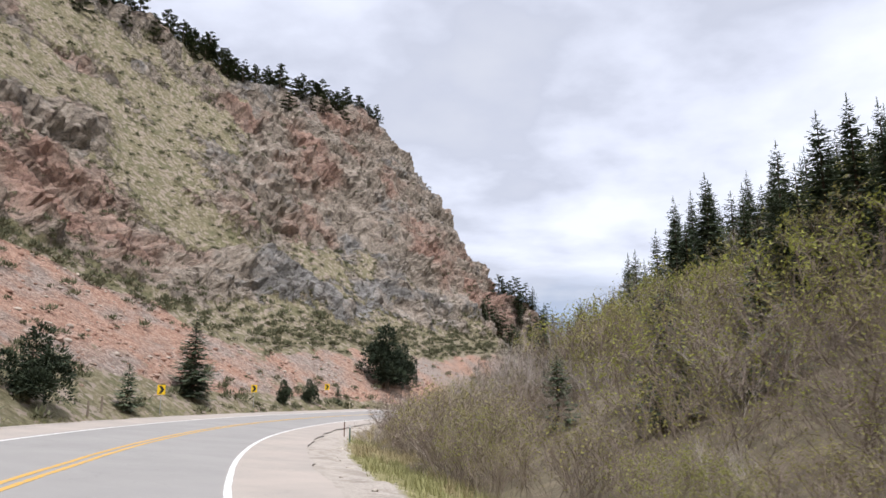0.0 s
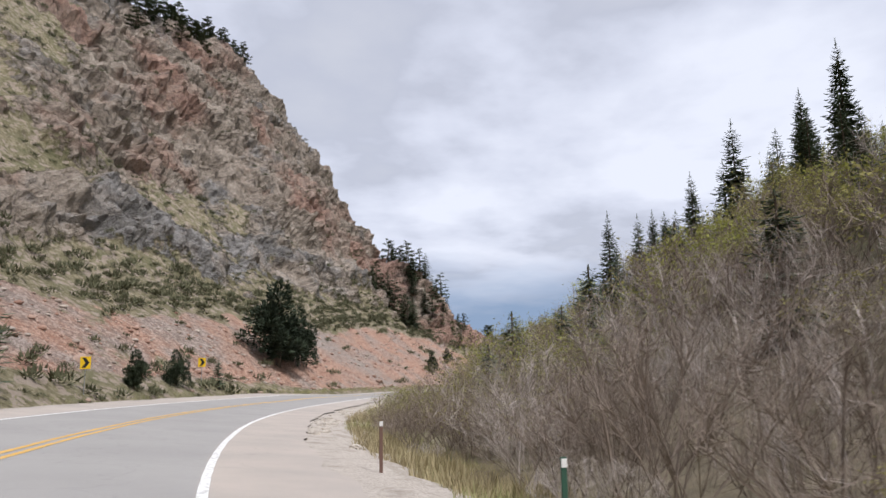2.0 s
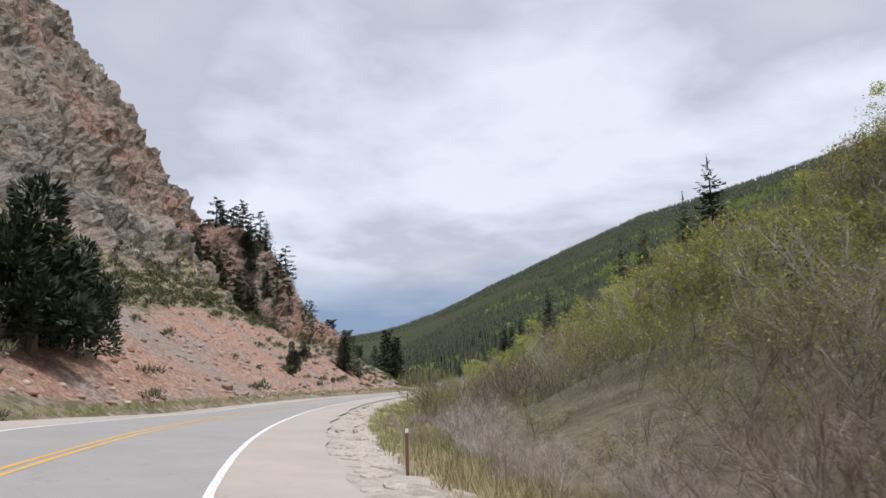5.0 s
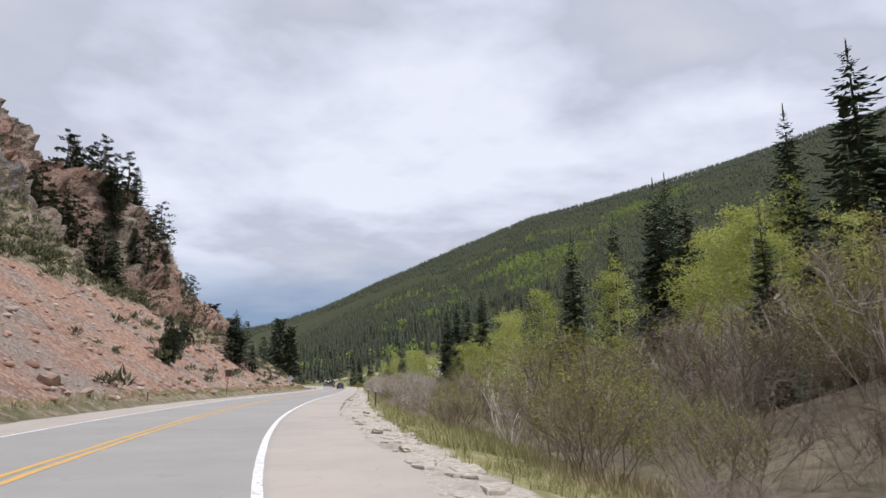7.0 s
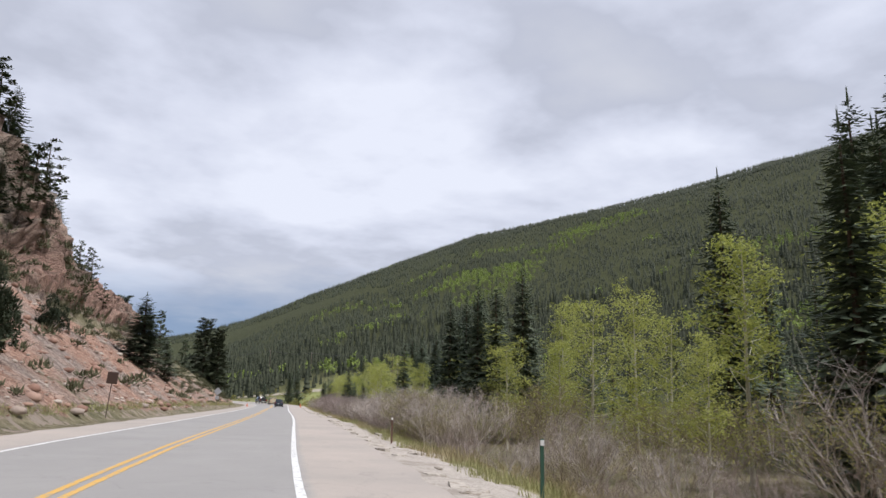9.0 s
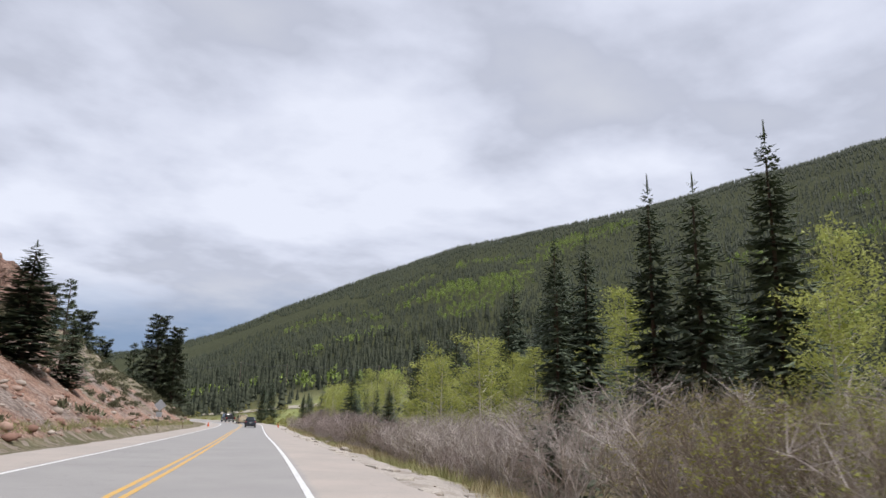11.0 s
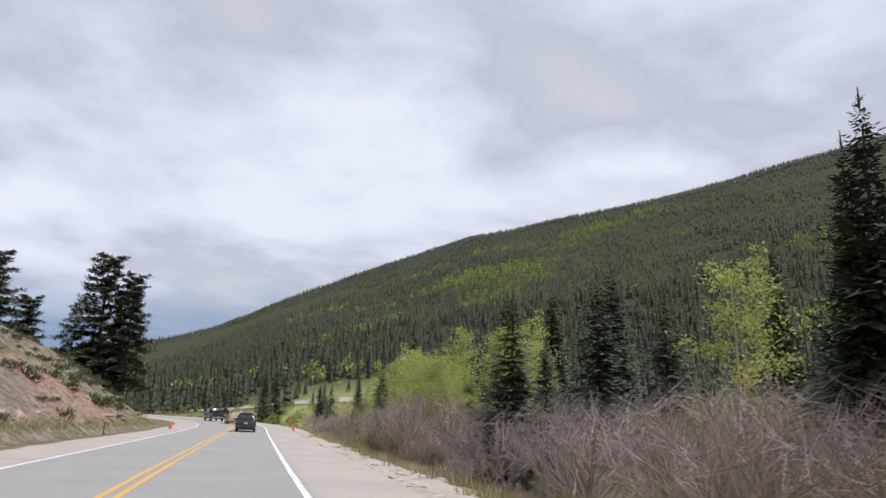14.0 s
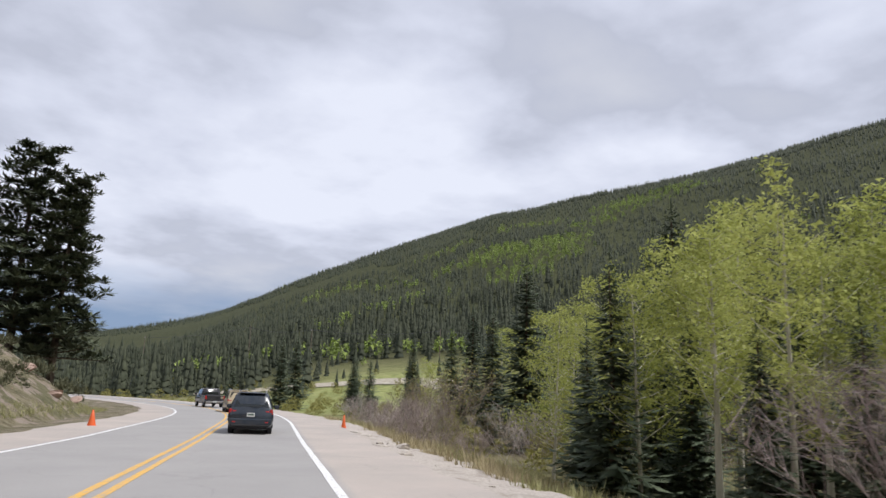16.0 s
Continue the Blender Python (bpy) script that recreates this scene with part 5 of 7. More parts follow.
# rows of domes: from, to, spacing, share of the height
for row, (d0, d1, step, tall) in enumerate(((9.2, 11.0, 2.6, 0.42), (10.8, 13.4, 3.0, 0.85), (13.4, 17.5, 3.0, 1.05), (17.5, 23.0, 3.2, 1.1), (23, 33, 3.6, 1.1))):
    s = -6.0 + row * 1.3
    while s < 345:
        s += step * r4.uniform(0.55, 1.5)
        d = r4.uniform(d0, d1)
        if row > 1 and 20 < s < 160:
            continue
        edge = float(np.interp(s, SHRUBS_S, SHRUBS_EDGE))
        if 288 < s < 318 and 9.0 < d < 18 and r4.random() < 0.9:
            continue
        if 143 < s < 153.5 and d < 13.2:
            continue
        low = d < edge + 0.4 * r4.random()
        if d < edge - 1.2 or (low and r4.random() < (0.85 if 118 < s < 165 else 0.4)):
            continue
        n = 0.5 + 0.62 * float(fractal(np.array([s / 9.0]), np.array([d / 6.0]), np.array([2.0]), 2, 8)[0]) + r4.uniform(-0.2, 0.2)
        g, m, w = (float(np.interp(s, SHRUBS_S, q)) for q in (SHRUBS_GREEN, SHRUBS_BUDDING, SHRUBS_BROWN))
        g += 0.10 * (row - 1) * (s > 120)
        w -= 0.06 * (row - 1) * (s > 120)
        kind = "green_willow" if n > 1 - g else "willow" if n > 1 - g - m else "red_willow" if n > 1 - g - m - w else "grey_willow"
        if kind == "red_willow" and s < 112 + 20 * n:
            kind = "brown_willow"
        hump = float(fractal(np.array([s / 7.0]), np.array([d / 5.0]), np.array([5.0]), 2, 18)[0])
        h = float(np.interp(s, SHRUBS_S, SHRUBS_TALL)) * tall * r4.uniform(0.6, 1.12) * (1.0 + 0.45 * hump)
        if low:
            h, kind = r4.uniform(0.7, 1.5), ("red_willow", "grey_willow", "willow", "red_willow")[r4.randrange(4)]
        if row < 2:
            plant(kind, count % 3, s, d, h, "willow_shrub", WILLOW[kind], "shrub", "willows beside the creek", r4, r4.uniform(1.0, 1.4) if not low else 1.6)
        else:
            x, y, z = foot(s, d)
            thicket.append((("willow", "red_willow", "grey_willow", "green_willow", "brown_willow").index(kind), x, y, z - 0.1, r4.uniform(0, 6.28), h / 3.6 * r4.uniform(1.0, 1.4), r4.uniform(0.75, 1.0), 0, 0))
        count += 1
# the broad bare willows that stand out from the rest: s, d, height, width
for k, (s, d, h, w) in enumerate(((222, 10.7, 3.3, 1.5), (224.5, 12.3, 3.7, 1.5), (227, 10.6, 3.2, 1.5), (229.5, 11.6, 3.4, 1.4), (223, 14.2, 4.0, 1.5), (227.5, 13.2, 3.7, 1.4), (232.5, 10.5, 3.0, 1.4), (235, 11.6, 3.1, 1.4), (220, 16, 4.2, 1.5), (206, 12.2, 4.4, 1.5), (210, 11.0, 4.0, 1.4), (203, 14.0, 4.6, 1.4), (215.5, 10.6, 3.4, 1.3), (199, 12.3, 4.2, 1.4), (219, 13.0, 3.8, 1.3), (195, 11.2, 3.4, 1.3), (253, 11.6, 3.9, 1.5), (256, 10.0, 3.6, 1.5), (259, 12.0, 4.3, 1.5), (262.5, 10.6, 3.8, 1.5), (266.5, 12.2, 4.0, 1.4), (261, 14.6, 4.6, 1.4), (256, 15.0, 4.6, 1.4), (269, 10.4, 3.2, 1.3), (277, 11.2, 3.4, 1.4), (283, 10.8, 4.6, 1.4), (287, 12.0, 4.8, 1.4), (280, 13.2, 4.6, 1.3), (290.5, 10.4, 3.8, 1.2), (247, 13.2, 3.6, 1.4), (240, 11.4, 3.2, 1.3), (326, 11.5, 3.2, 1.4), (334, 12.5, 3.4, 1.4), (341, 11.8, 3.2, 1.3))):
    plant("red_willow" if s > 231 else "grey_willow", k % 3, s, d, h, "willow_shrub", "broad bare purple-brown willow dome beside the road" if s > 231 else "broad bare grey willow dome beside the road", "shrub", "broad bare willows", r4, w)
# the brush that covers the low slope
while slope < 760:
    slope += 1
    s, d = r4.uniform(2, 164), 12.8 + 37 * r4.random() ** 1.2
    n = float(fractal(np.array([s / 11.0]), np.array([d / 8.0]), np.array([7.0]), 2, 8)[0]) + r4.uniform(-0.4, 0.4) + np.interp(d, [12, 18, 30, 45], [-0.35, 0.0, 0.2, 0.3])
    x, y, z = foot(s, d)
    size = r4.uniform(0.7, 1.5) * np.interp(d, [12, 17, 22], [0.8, 1.0, 1.12]) * (1 - 0.3 * (68 < s < 80) * (d < 17)) * (1 - 0.22 * (98 < s < 136) * (d < 18))
    n += float(np.interp(s, [0, 15, 40, 75, 95], [0.3, 0.3, 0.0, 0.0, 0.25]))
    thicket.append((3 if n > 0.24 else 0 if n > -0.1 else 2 if n > -0.4 else 4, x, y, z - 0.15, r4.uniform(0, 6.28), float(size), r4.uniform(0.8, 1.1), 0, 0))
bases = []
for far in (0, 1):
    for i, n in enumerate((610, 0, 0, 920, 0) if far else (1056, 0, 0, 1584, 0)):
        w, tw, c = willow_geo(470 + i, 3.6, 9 if far else 12, 2.0, n, 0.105 if far else 0.062, 0.2 if i == 3 else 0.45, 34 if far else 44, 2.2 if far else 1.35, 1.0 if far else 0.7)
        g = Geo()
        for p, k in ((w, (1, 2, 3, 1, 5)[i]), (tw, (1, 2, 3, 1, 5)[i]), (c, 4 if i == 3 else 0)):
            if p:
                v, f, m = p.arrays()
                g.add(v, f, k)
        bases.append(g)
thicket = [((p[0] + 5 * (road_sd([p[1]], [p[2]])[1][0] > 21)), *p[1:]) for p in thicket]
tagged(joined("willow_thicket", bases, thicket, [WILLOW_LEAF, STEM, RED_STEM, GREY_STEM, GREEN_WILLOW_LEAF, BROWN_STEM]), "dense thicket of budding and bare willows along the creek", "shrubs", kind="stuff")


# ---- what nobody could count ----
def cover():
    r = np.random.default_rng(4)
    # the wooded mountain
    n = 62000
    az = np.radians(r.uniform(-101, -12, n))
    q = r.random(n)
    rr = 215 + (1250 - 215) * q ** 0.75
    far = np.interp(np.degrees(az), [-40, -12], [1.0, 1.65])
    rr = np.where(q > 0.3, rr * far, rr)
    x, y = MIDDLE[0] - np.sin(az) * rr, MIDDLE[1] + np.cos(az) * rr
    z, s, d = ground_h(x, y)
    ok = (d > 75) | (s > 470)
    ok &= rr < np.interp(np.degrees(az), [c[0] for c in CREST], [c[1] for c in CREST]) * 1.03
    patch = fractal(az * rr / 170 + rr / 200, rr / 60, x * 0, 3, 77) + 0.4 * fractal(x / 18, y / 18, x * 0, 2, 78)
    meadow = (np.hypot(x - 175, y - 395) < 52) | (np.hypot(x - 215, y - 420) < 40)
    ok &= (rr > 430) | (r.random(n) < 0.88)
    ok &= ~(meadow & (r.random(n) < 0.93))
    deg = np.degrees(az)
    mid = np.interp(deg, [-66, -60, -56, -53, -50, -47, -44, -40], [700, 690, 655, 600, 545, 560, 600, 610])
    swath = np.exp(-((rr - mid) / 46) ** 2) * np.interp(deg, [-72, -60, -46, -38, -30], [0.2, 0.9, 1.0, 0.6, 0.15])
    swath += 0.8 * np.exp(-((rr - 490) / 26) ** 2) * np.exp(-((deg + 47.5) / 3.2) ** 2) + 0.7 * np.exp(-((rr - 445) / 30) ** 2) * np.exp(-((deg + 36) / 5) ** 2)
    asp = 0.8 * patch + 1.35 * swath > np.interp(rr, [200, 330, 620, 860, 1000], [0.02, 0.22, 0.72, 1.0, 1.5]) + 0.35 * (r.random(n) < 0.35)
    turn, size = r.uniform(0, 6.28, n), r.uniform(0.45, 0.85, n) * np.interp(rr, [300, 480, 700], [1.0, 0.82, 0.72])
    near = rr < 470
    rows = [(i % 4, x[i], y[i], z[i] - 0.4, turn[i], size[i] * (0.7 + 0.9 * r.random() ** 2), r.uniform(0.75, 1.3), 0, 0) for i in np.nonzero(ok & ~asp & near)[0]]
    ob = joined("hillside_conifers", [middle_conifer(k) for k in range(4)], rows, [FAR_NEEDLES])
    tagged(ob, "dark conifers on the lower mountainside", "forest", kind="stuff")
    conifers = [(i % 4, x[i], y[i], z[i] - 0.5, turn[i], size[i] * 1.15, r.uniform(0.65, 1.0), 0, 0) for i in np.nonzero(ok & ~asp & ~near)[0]]
    conifers = [(q[0] + 4 * (math.hypot(q[1] - MIDDLE[0], q[2] - MIDDLE[1]) > 640), *q[1:]) for q in conifers]
    ob = joined("distant_conifers", [far_conifer(k) for k in range(4)] + [far_conifer(k + 4, tiers=((0.03, 1.0, 0.85),)) for k in range(4)], conifers, [FAR_NEEDLES])
    tagged(ob, "dark conifer forest covering the mountainside", "forest", kind="stuff")
    asps = [(i % 3, x[i], y[i], z[i] - 0.5, turn[i], size[i] * 1.25, r.uniform(0.9, 1.3), 0, 0) for i in np.nonzero(ok & asp)[0]]
    ob = joined("distant_aspens", [far_aspen(k) for k in range(3)], asps, [FAR_ASPEN])
    tagged(ob, "patches of light green aspens in the mountain forest", "forest", kind="stuff")

    # light bushes over the meadow and the creek's far bank
    m = 900
    s, d = r.uniform(300, 520, m), r.uniform(14, 95, m)
    x, y = world_xy(s, d)
    z = ground_h(x, y)[0]
    keep = fractal(s / 30, d / 15, s * 0, 3, 31) > -0.25
    rows = [(i % 3, x[i], y[i], z[i] - 0.3, r.uniform(0, 6.28), r.uniform(0.18, 0.5), r.uniform(0.7, 1.0), 0, 0) for i in np.nonzero(keep)[0]]
    tagged(joined("meadow_bushes", [far_aspen(k + 30, 7.0, 2.8, 150, 0.33) for k in range(3)], rows, [WILLOW_LEAF]), "olive and light green bushes about the meadow", "bushes", kind="stuff")

    # bushes on the rocky hillside
    n = 7400
    s, d = r.uniform(0, 345, n), -r.uniform(9, 112, n)
    m = 1500
    s[:m] = r.uniform(20, 258, m)
    d[:m] = np.interp(s[:m], *zip(*TOE)) - np.interp(s[:m], *zip(*SCREE_TOP)) - r.uniform(-1, 1.0, m) - r.random(m) * np.interp(s[:m], *zip(*STRIP))
    P, rock, scree, red, e = hill_surface(s[:, None], d[:, None])
    over = e - np.interp(s, *zip(*SCREE_TOP))
    in_strip = (over > -1) & (over < np.interp(s, *zip(*STRIP)))
    keep = (e > 0.5) & (r.random(n) < np.where((s > 298) | ((s > 266) & (e < 14) & (e > 3)), 1.0, np.where(scree > 0.5, np.where(s < 125, 0.34, 0.16), np.where(in_strip, 0.55, np.where(rock > 0.6, 0.25, 0.85))))) & (hill_h(s, d) < np.interp(s, *zip(*CAP)) + 1)
    k = np.nonzero(keep)[0]
    rows = [(i % 4 + 4 * (s[i] > 262 and e[i] < 16), P[i, 0], P[i, 1], P[i, 2] - 0.1, r.uniform(0, 6.28), r.uniform(0.5, 1.7) * (1.0 if s[i] > 265 and e[i] < 14 else 0.85 if s[i] > 285 else 1.15 if e[i] < 26 or in_strip[i] else 1.0), r.uniform(0.7, 1.0), 0, 0) for i in k]
    ob = joined("hillside_bushes", [bush_geo(k, 0.8, 62, 0.34) for k in range(4)] + [bush_geo(k + 9, 0.8, 190, 0.2) for k in range(4)], rows, [SAGE])
    tagged(ob, "low grey-green bushes scattered over the rocky hillside", "bushes", kind="stuff")

    # stones on the scree
    n = 12000
    s, d = np.concatenate([r.uniform(10, 125, n // 2), r.uniform(120, 330, n - n // 2)]), -(7.5 + r.random(n) ** 1.3 * 32)
    P, rock, scree, red, e = hill_surface(s[:, None], d[:, None])
    k = np.nonzero((scree > 0.4) & (e > 0.3))[0]
    sizes = (0.08 + 0.42 * r.random(n) ** 6) * np.interp(s, [270, 300], [1, 0.6])
    rr = random.Random(3)
    bases = []
    for _ in range(6):
        g = Geo()
        lump(g, (0, 0, 0), 1.0, rr, 0.6, 0, 5, 2)
        bases.append(g)
    rows = [(i % 6, P[i, 0], P[i, 1], P[i, 2] + sizes[i] * 0.15, r.uniform(0, 6.28), sizes[i], r.uniform(0.6, 1.1), r.uniform(-0.3, 0.3), r.uniform(-0.3, 0.3)) for i in k]
    ob = joined("scree_stones", bases, rows, [STONE])
    tagged(ob, "loose reddish and grey stones on the scree slope", "stones", kind="stuff")

    # grass along both verges
    n = 23000
    s = r.uniform(-6, 345, n)
    d = 7.9 + 6.7 * r.random(n) ** 0.8
    green = fractal(s / 9, d / 3, s * 0, 3, 55)
    x, y = world_xy(s, d)
    z = verge_z(s, d)
    rows = [(i % 5, x[i], y[i], z[i], r.uniform(0, 6.28), r.uniform(0.6, 1.5), r.uniform(0.7, 1.2), 0, 0) for i in range(n)]
    lush = green > np.interp(s, [0, 12, 24, 32, 80, 95, 125, 215, 230], [0.2, -0.6, -0.3, 0.3, 0.3, -0.1, -0.35, -0.3, 0.1])
    g, dr = [q for i, q in enumerate(rows) if lush[i]], [q for i, q in enumerate(rows) if not lush[i]]
    tagged(joined("green_grass", [tuft_geo(k) for k in range(5)], g, [GREEN_GRASS]), "fresh green grass on the verge", "grass", kind="stuff")
    tagged(joined("dry_grass", [tuft_geo(k + 9, 9, 0.42) for k in range(5)], dr, [DRY_GRASS]), "dry straw-coloured grass on the verge", "grass", kind="stuff")
    n = 15000
    s = r.uniform(0, 345, n)
    d = -(6.9 + r.random(n) * np.interp(s, [0, 90, 130, 345], [8.0, 6.0, 2.2, 2.6]))
    P, rock, scree, red, e = hill_surface(s[:, None], d[:, None])
    rows = [(i % 5, P[i, 0], P[i, 1], P[i, 2] - 0.05, r.uniform(0, 6.28), r.uniform(0.5, 1.2), r.uniform(0.6, 1.1), 0, 0) for i in range(n) if d[i] < -8.6]
    tagged(joined("bank_grass", [tuft_geo(k + 20) for k in range(5)], rows, [GREEN_GRASS]), "green and yellow grass along the foot of the slope", "grass", kind="stuff")


STONE_SHADER = Shader("loose_stone", 0.95, spec=0.15)
_r = STONE_SHADER.random(True)
STONE = STONE_SHADER.done(STONE_SHADER.ramp(_r, (0.0, (0.26, 0.155, 0.12)), (0.45, (0.42, 0.27, 0.21)), (0.75, (0.36, 0.31, 0.27)), (1.0, (0.55, 0.47, 0.41))), STONE_SHADER.noise(6, 4), 0.05, 0.6)
cover()

# ---- vehicles ----
def paint(name, col, rough=0.25):
    k = Shader(name, rough, 0.0, 0.5)
    k.b.inputs["Coat Weight"].default_value = 0.15
    k.b.inputs["Coat Roughness"].default_value = 0.08
    dust = k.ramp(k.noise(3.0, 5, 0.65), (0.4, 0.07), (0.7, 0.0))
    return k.done(k.mix(dust, col, (0.30, 0.27, 0.24)))


def mat_glass():
    k = Shader("tinted_glass", 0.03, 0.0, 0.6)
    k.b.inputs["Transmission Weight"].default_value = 0.55
    k.b.inputs["IOR"].default_value = 1.45
    return k.done((0.045, 0.055, 0.06))


GLASS = mat_glass()
RUBBER = mat_plain("tyre_rubber", (0.025, 0.025, 0.026), 0.9)
TRIM = mat_plain("black_plastic_trim", (0.03, 0.03, 0.032), 0.65)
ALLOY = mat_plain("alloy", (0.55, 0.56, 0.57), 0.35, 0.9)
CHROME = mat_plain("chrome", (0.7, 0.7, 0.7), 0.15, 1.0, 0.05)
TAIL_RED = mat_plain("red_lamp_lens", (0.42, 0.02, 0.02), 0.15)
HEAD_CLEAR = mat_plain("clear_lamp_lens", (0.72, 0.74, 0.75), 0.1)
PLATE = mat_plain("plate_white", (0.72, 0.73, 0.70), 0.5)
PLATE_BAR = mat_plain("plate_dark", (0.07, 0.12, 0.10), 0.5)
SEAT = mat_plain("dark_seat_cloth", (0.05, 0.05, 0.055), 0.9)


def box_geo(x0, x1, y0, y1, z0, z1, bevel=0.02):
    """A box with bevelled edges."""
    bm = bmesh.new()
    bmesh.ops.create_cube(bm, size=1.0)
    for v in bm.verts:
        v.co = ((x0 + x1) / 2 + v.co.x * (x1 - x0), (y0 + y1) / 2 + v.co.y * (y1 - y0), (z0 + z1) / 2 + v.co.z * (z1 - z0))
    if bevel:
        bmesh.ops.bevel(bm, geom=bm.edges[:], offset=min(bevel, 0.45 * min(x1 - x0, y1 - y0, z1 - z0)), segments=2, profile=0.5, affect="EDGES")
    g = Geo().add([v.co[:] for v in bm.verts], [[v.index for v in f.verts] for f in bm.faces])
    bm.free()
    return g


def loft(stations, closed_ends=True):
    """A shell through rings (lists of points with one length)."""
    g, n = Geo(), len(stations[0])
    f = []
    for k in range(len(stations) - 1):
        for i in range(n):
            j = (i + 1) % n
            f.append((k * n + i, k * n + j, (k + 1) * n + j, (k + 1) * n + i))
    if closed_ends:
        f.append(tuple(range(n - 1, -1, -1)))
        f.append(tuple(range((len(stations) - 1) * n, len(stations) * n)))
    return g.add(np.vstack([np.array(s, float) for s in stations]), f)


def ring(y, w, zb, belt, roofw, roof, tuck=0.90):
    """One cross-section of a car's shell."""
    half = [(w * tuck, zb), (w * 0.985, zb + 0.12), (w, (zb + belt) * 0.5), (w * 0.985, belt - 0.06), (w * 0.955, belt), (roofw + (w * 0.955 - roofw) * 0.12, roof - 0.10), (roofw * 0.93, roof - 0.025), (roofw * 0.6, roof)]
    pts = [(x, y, z) for x, z in half] + [(-x, y, z) for x, z in reversed(half)]
    return pts


def panel(corners, thick=0.006, outward=(0, -1, 0)):
    """A thin pane from four or more corners, with a little thickness."""
    c = np.array(corners, float)
    o = np.array(outward, float) * thick
    n = len(c)
    f = [tuple(range(n)), tuple(range(2 * n - 1, n - 1, -1))] + [(i, i + n, (i + 1) % n + n, (i + 1) % n) for i in range(n)]
    return Geo().add(np.vstack([c + o, c]), f)


def wheel(parent, x, y, r, side):
    hub = new("wheel")
    hub.parent = parent
    hub.matrix_basis = pose(x, y, r, 0, 0, 0)
    g = Geo()
    n, prof = 28, [(0.60, -0.10), (0.93, -0.11), (1.0, -0.07), (1.0, 0.07), (0.93, 0.11), (0.60, 0.10)]
    v = [(b * 1.0, math.cos(6.2832 * i / n) * a * r, math.sin(6.2832 * i / n) * a * r) for i in range(n) for a, b in prof]
    m = len(prof)
    g.add(v, [(i * m + k, i * m + (k + 1) % m, ((i + 1) % n) * m + (k + 1) % m, ((i + 1) % n) * m + k) for i in range(n) for k in range(m)])
    part("tyre", g.mesh("tyre", [RUBBER], True), hub)
    g = Geo()
    q = r * 0.62
    n = 20
    g.add([(side * 0.09, math.cos(6.2832 * i / n) * q, math.sin(6.2832 * i / n) * q) for i in range(n)] + [(side * 0.02, math.cos(6.2832 * i / n) * q * 0.86, math.sin(6.2832 * i / n) * q * 0.86) for i in range(n)],
          [(i, (i + 1) % n, n + (i + 1) % n, n + i) for i in range(n)])
    for k in range(5):
        a = 6.2832 * k / 5
        c, s = math.cos(a), math.sin(a)
        g.add([(side * 0.075, c * u * q - s * w, s * u * q + c * w) for u, w in ((0.1, -0.05), (0.95, -0.035), (0.95, 0.035), (0.1, 0.05))] + [(side * 0.02, c * u * q - s * w, s * u * q + c * w) for u, w in ((0.1, -0.05), (0.95, -0.035), (0.95, 0.035), (0.1, 0.05))],
              [(0, 1, 2, 3), (0, 4, 5, 1), (1, 5, 6, 2), (2, 6, 7, 3)])
    part("rim", g.mesh("rim", [ALLOY]), hub)


def place_on_road(s, d):
    x, y = world_xy(np.array([s]), np.array([d]))
    h = float(np.interp(s, [k[0] for k in ROAD_HEADINGS], [k[1] for k in ROAD_HEADINGS]))
    z = float(deck_z(np.array([s]), np.array([d]))[0])
    tip = math.degrees(math.atan(float(bank(s))))
    return pose(float(x[0]), float(y[0]), z, 0, tip, h)


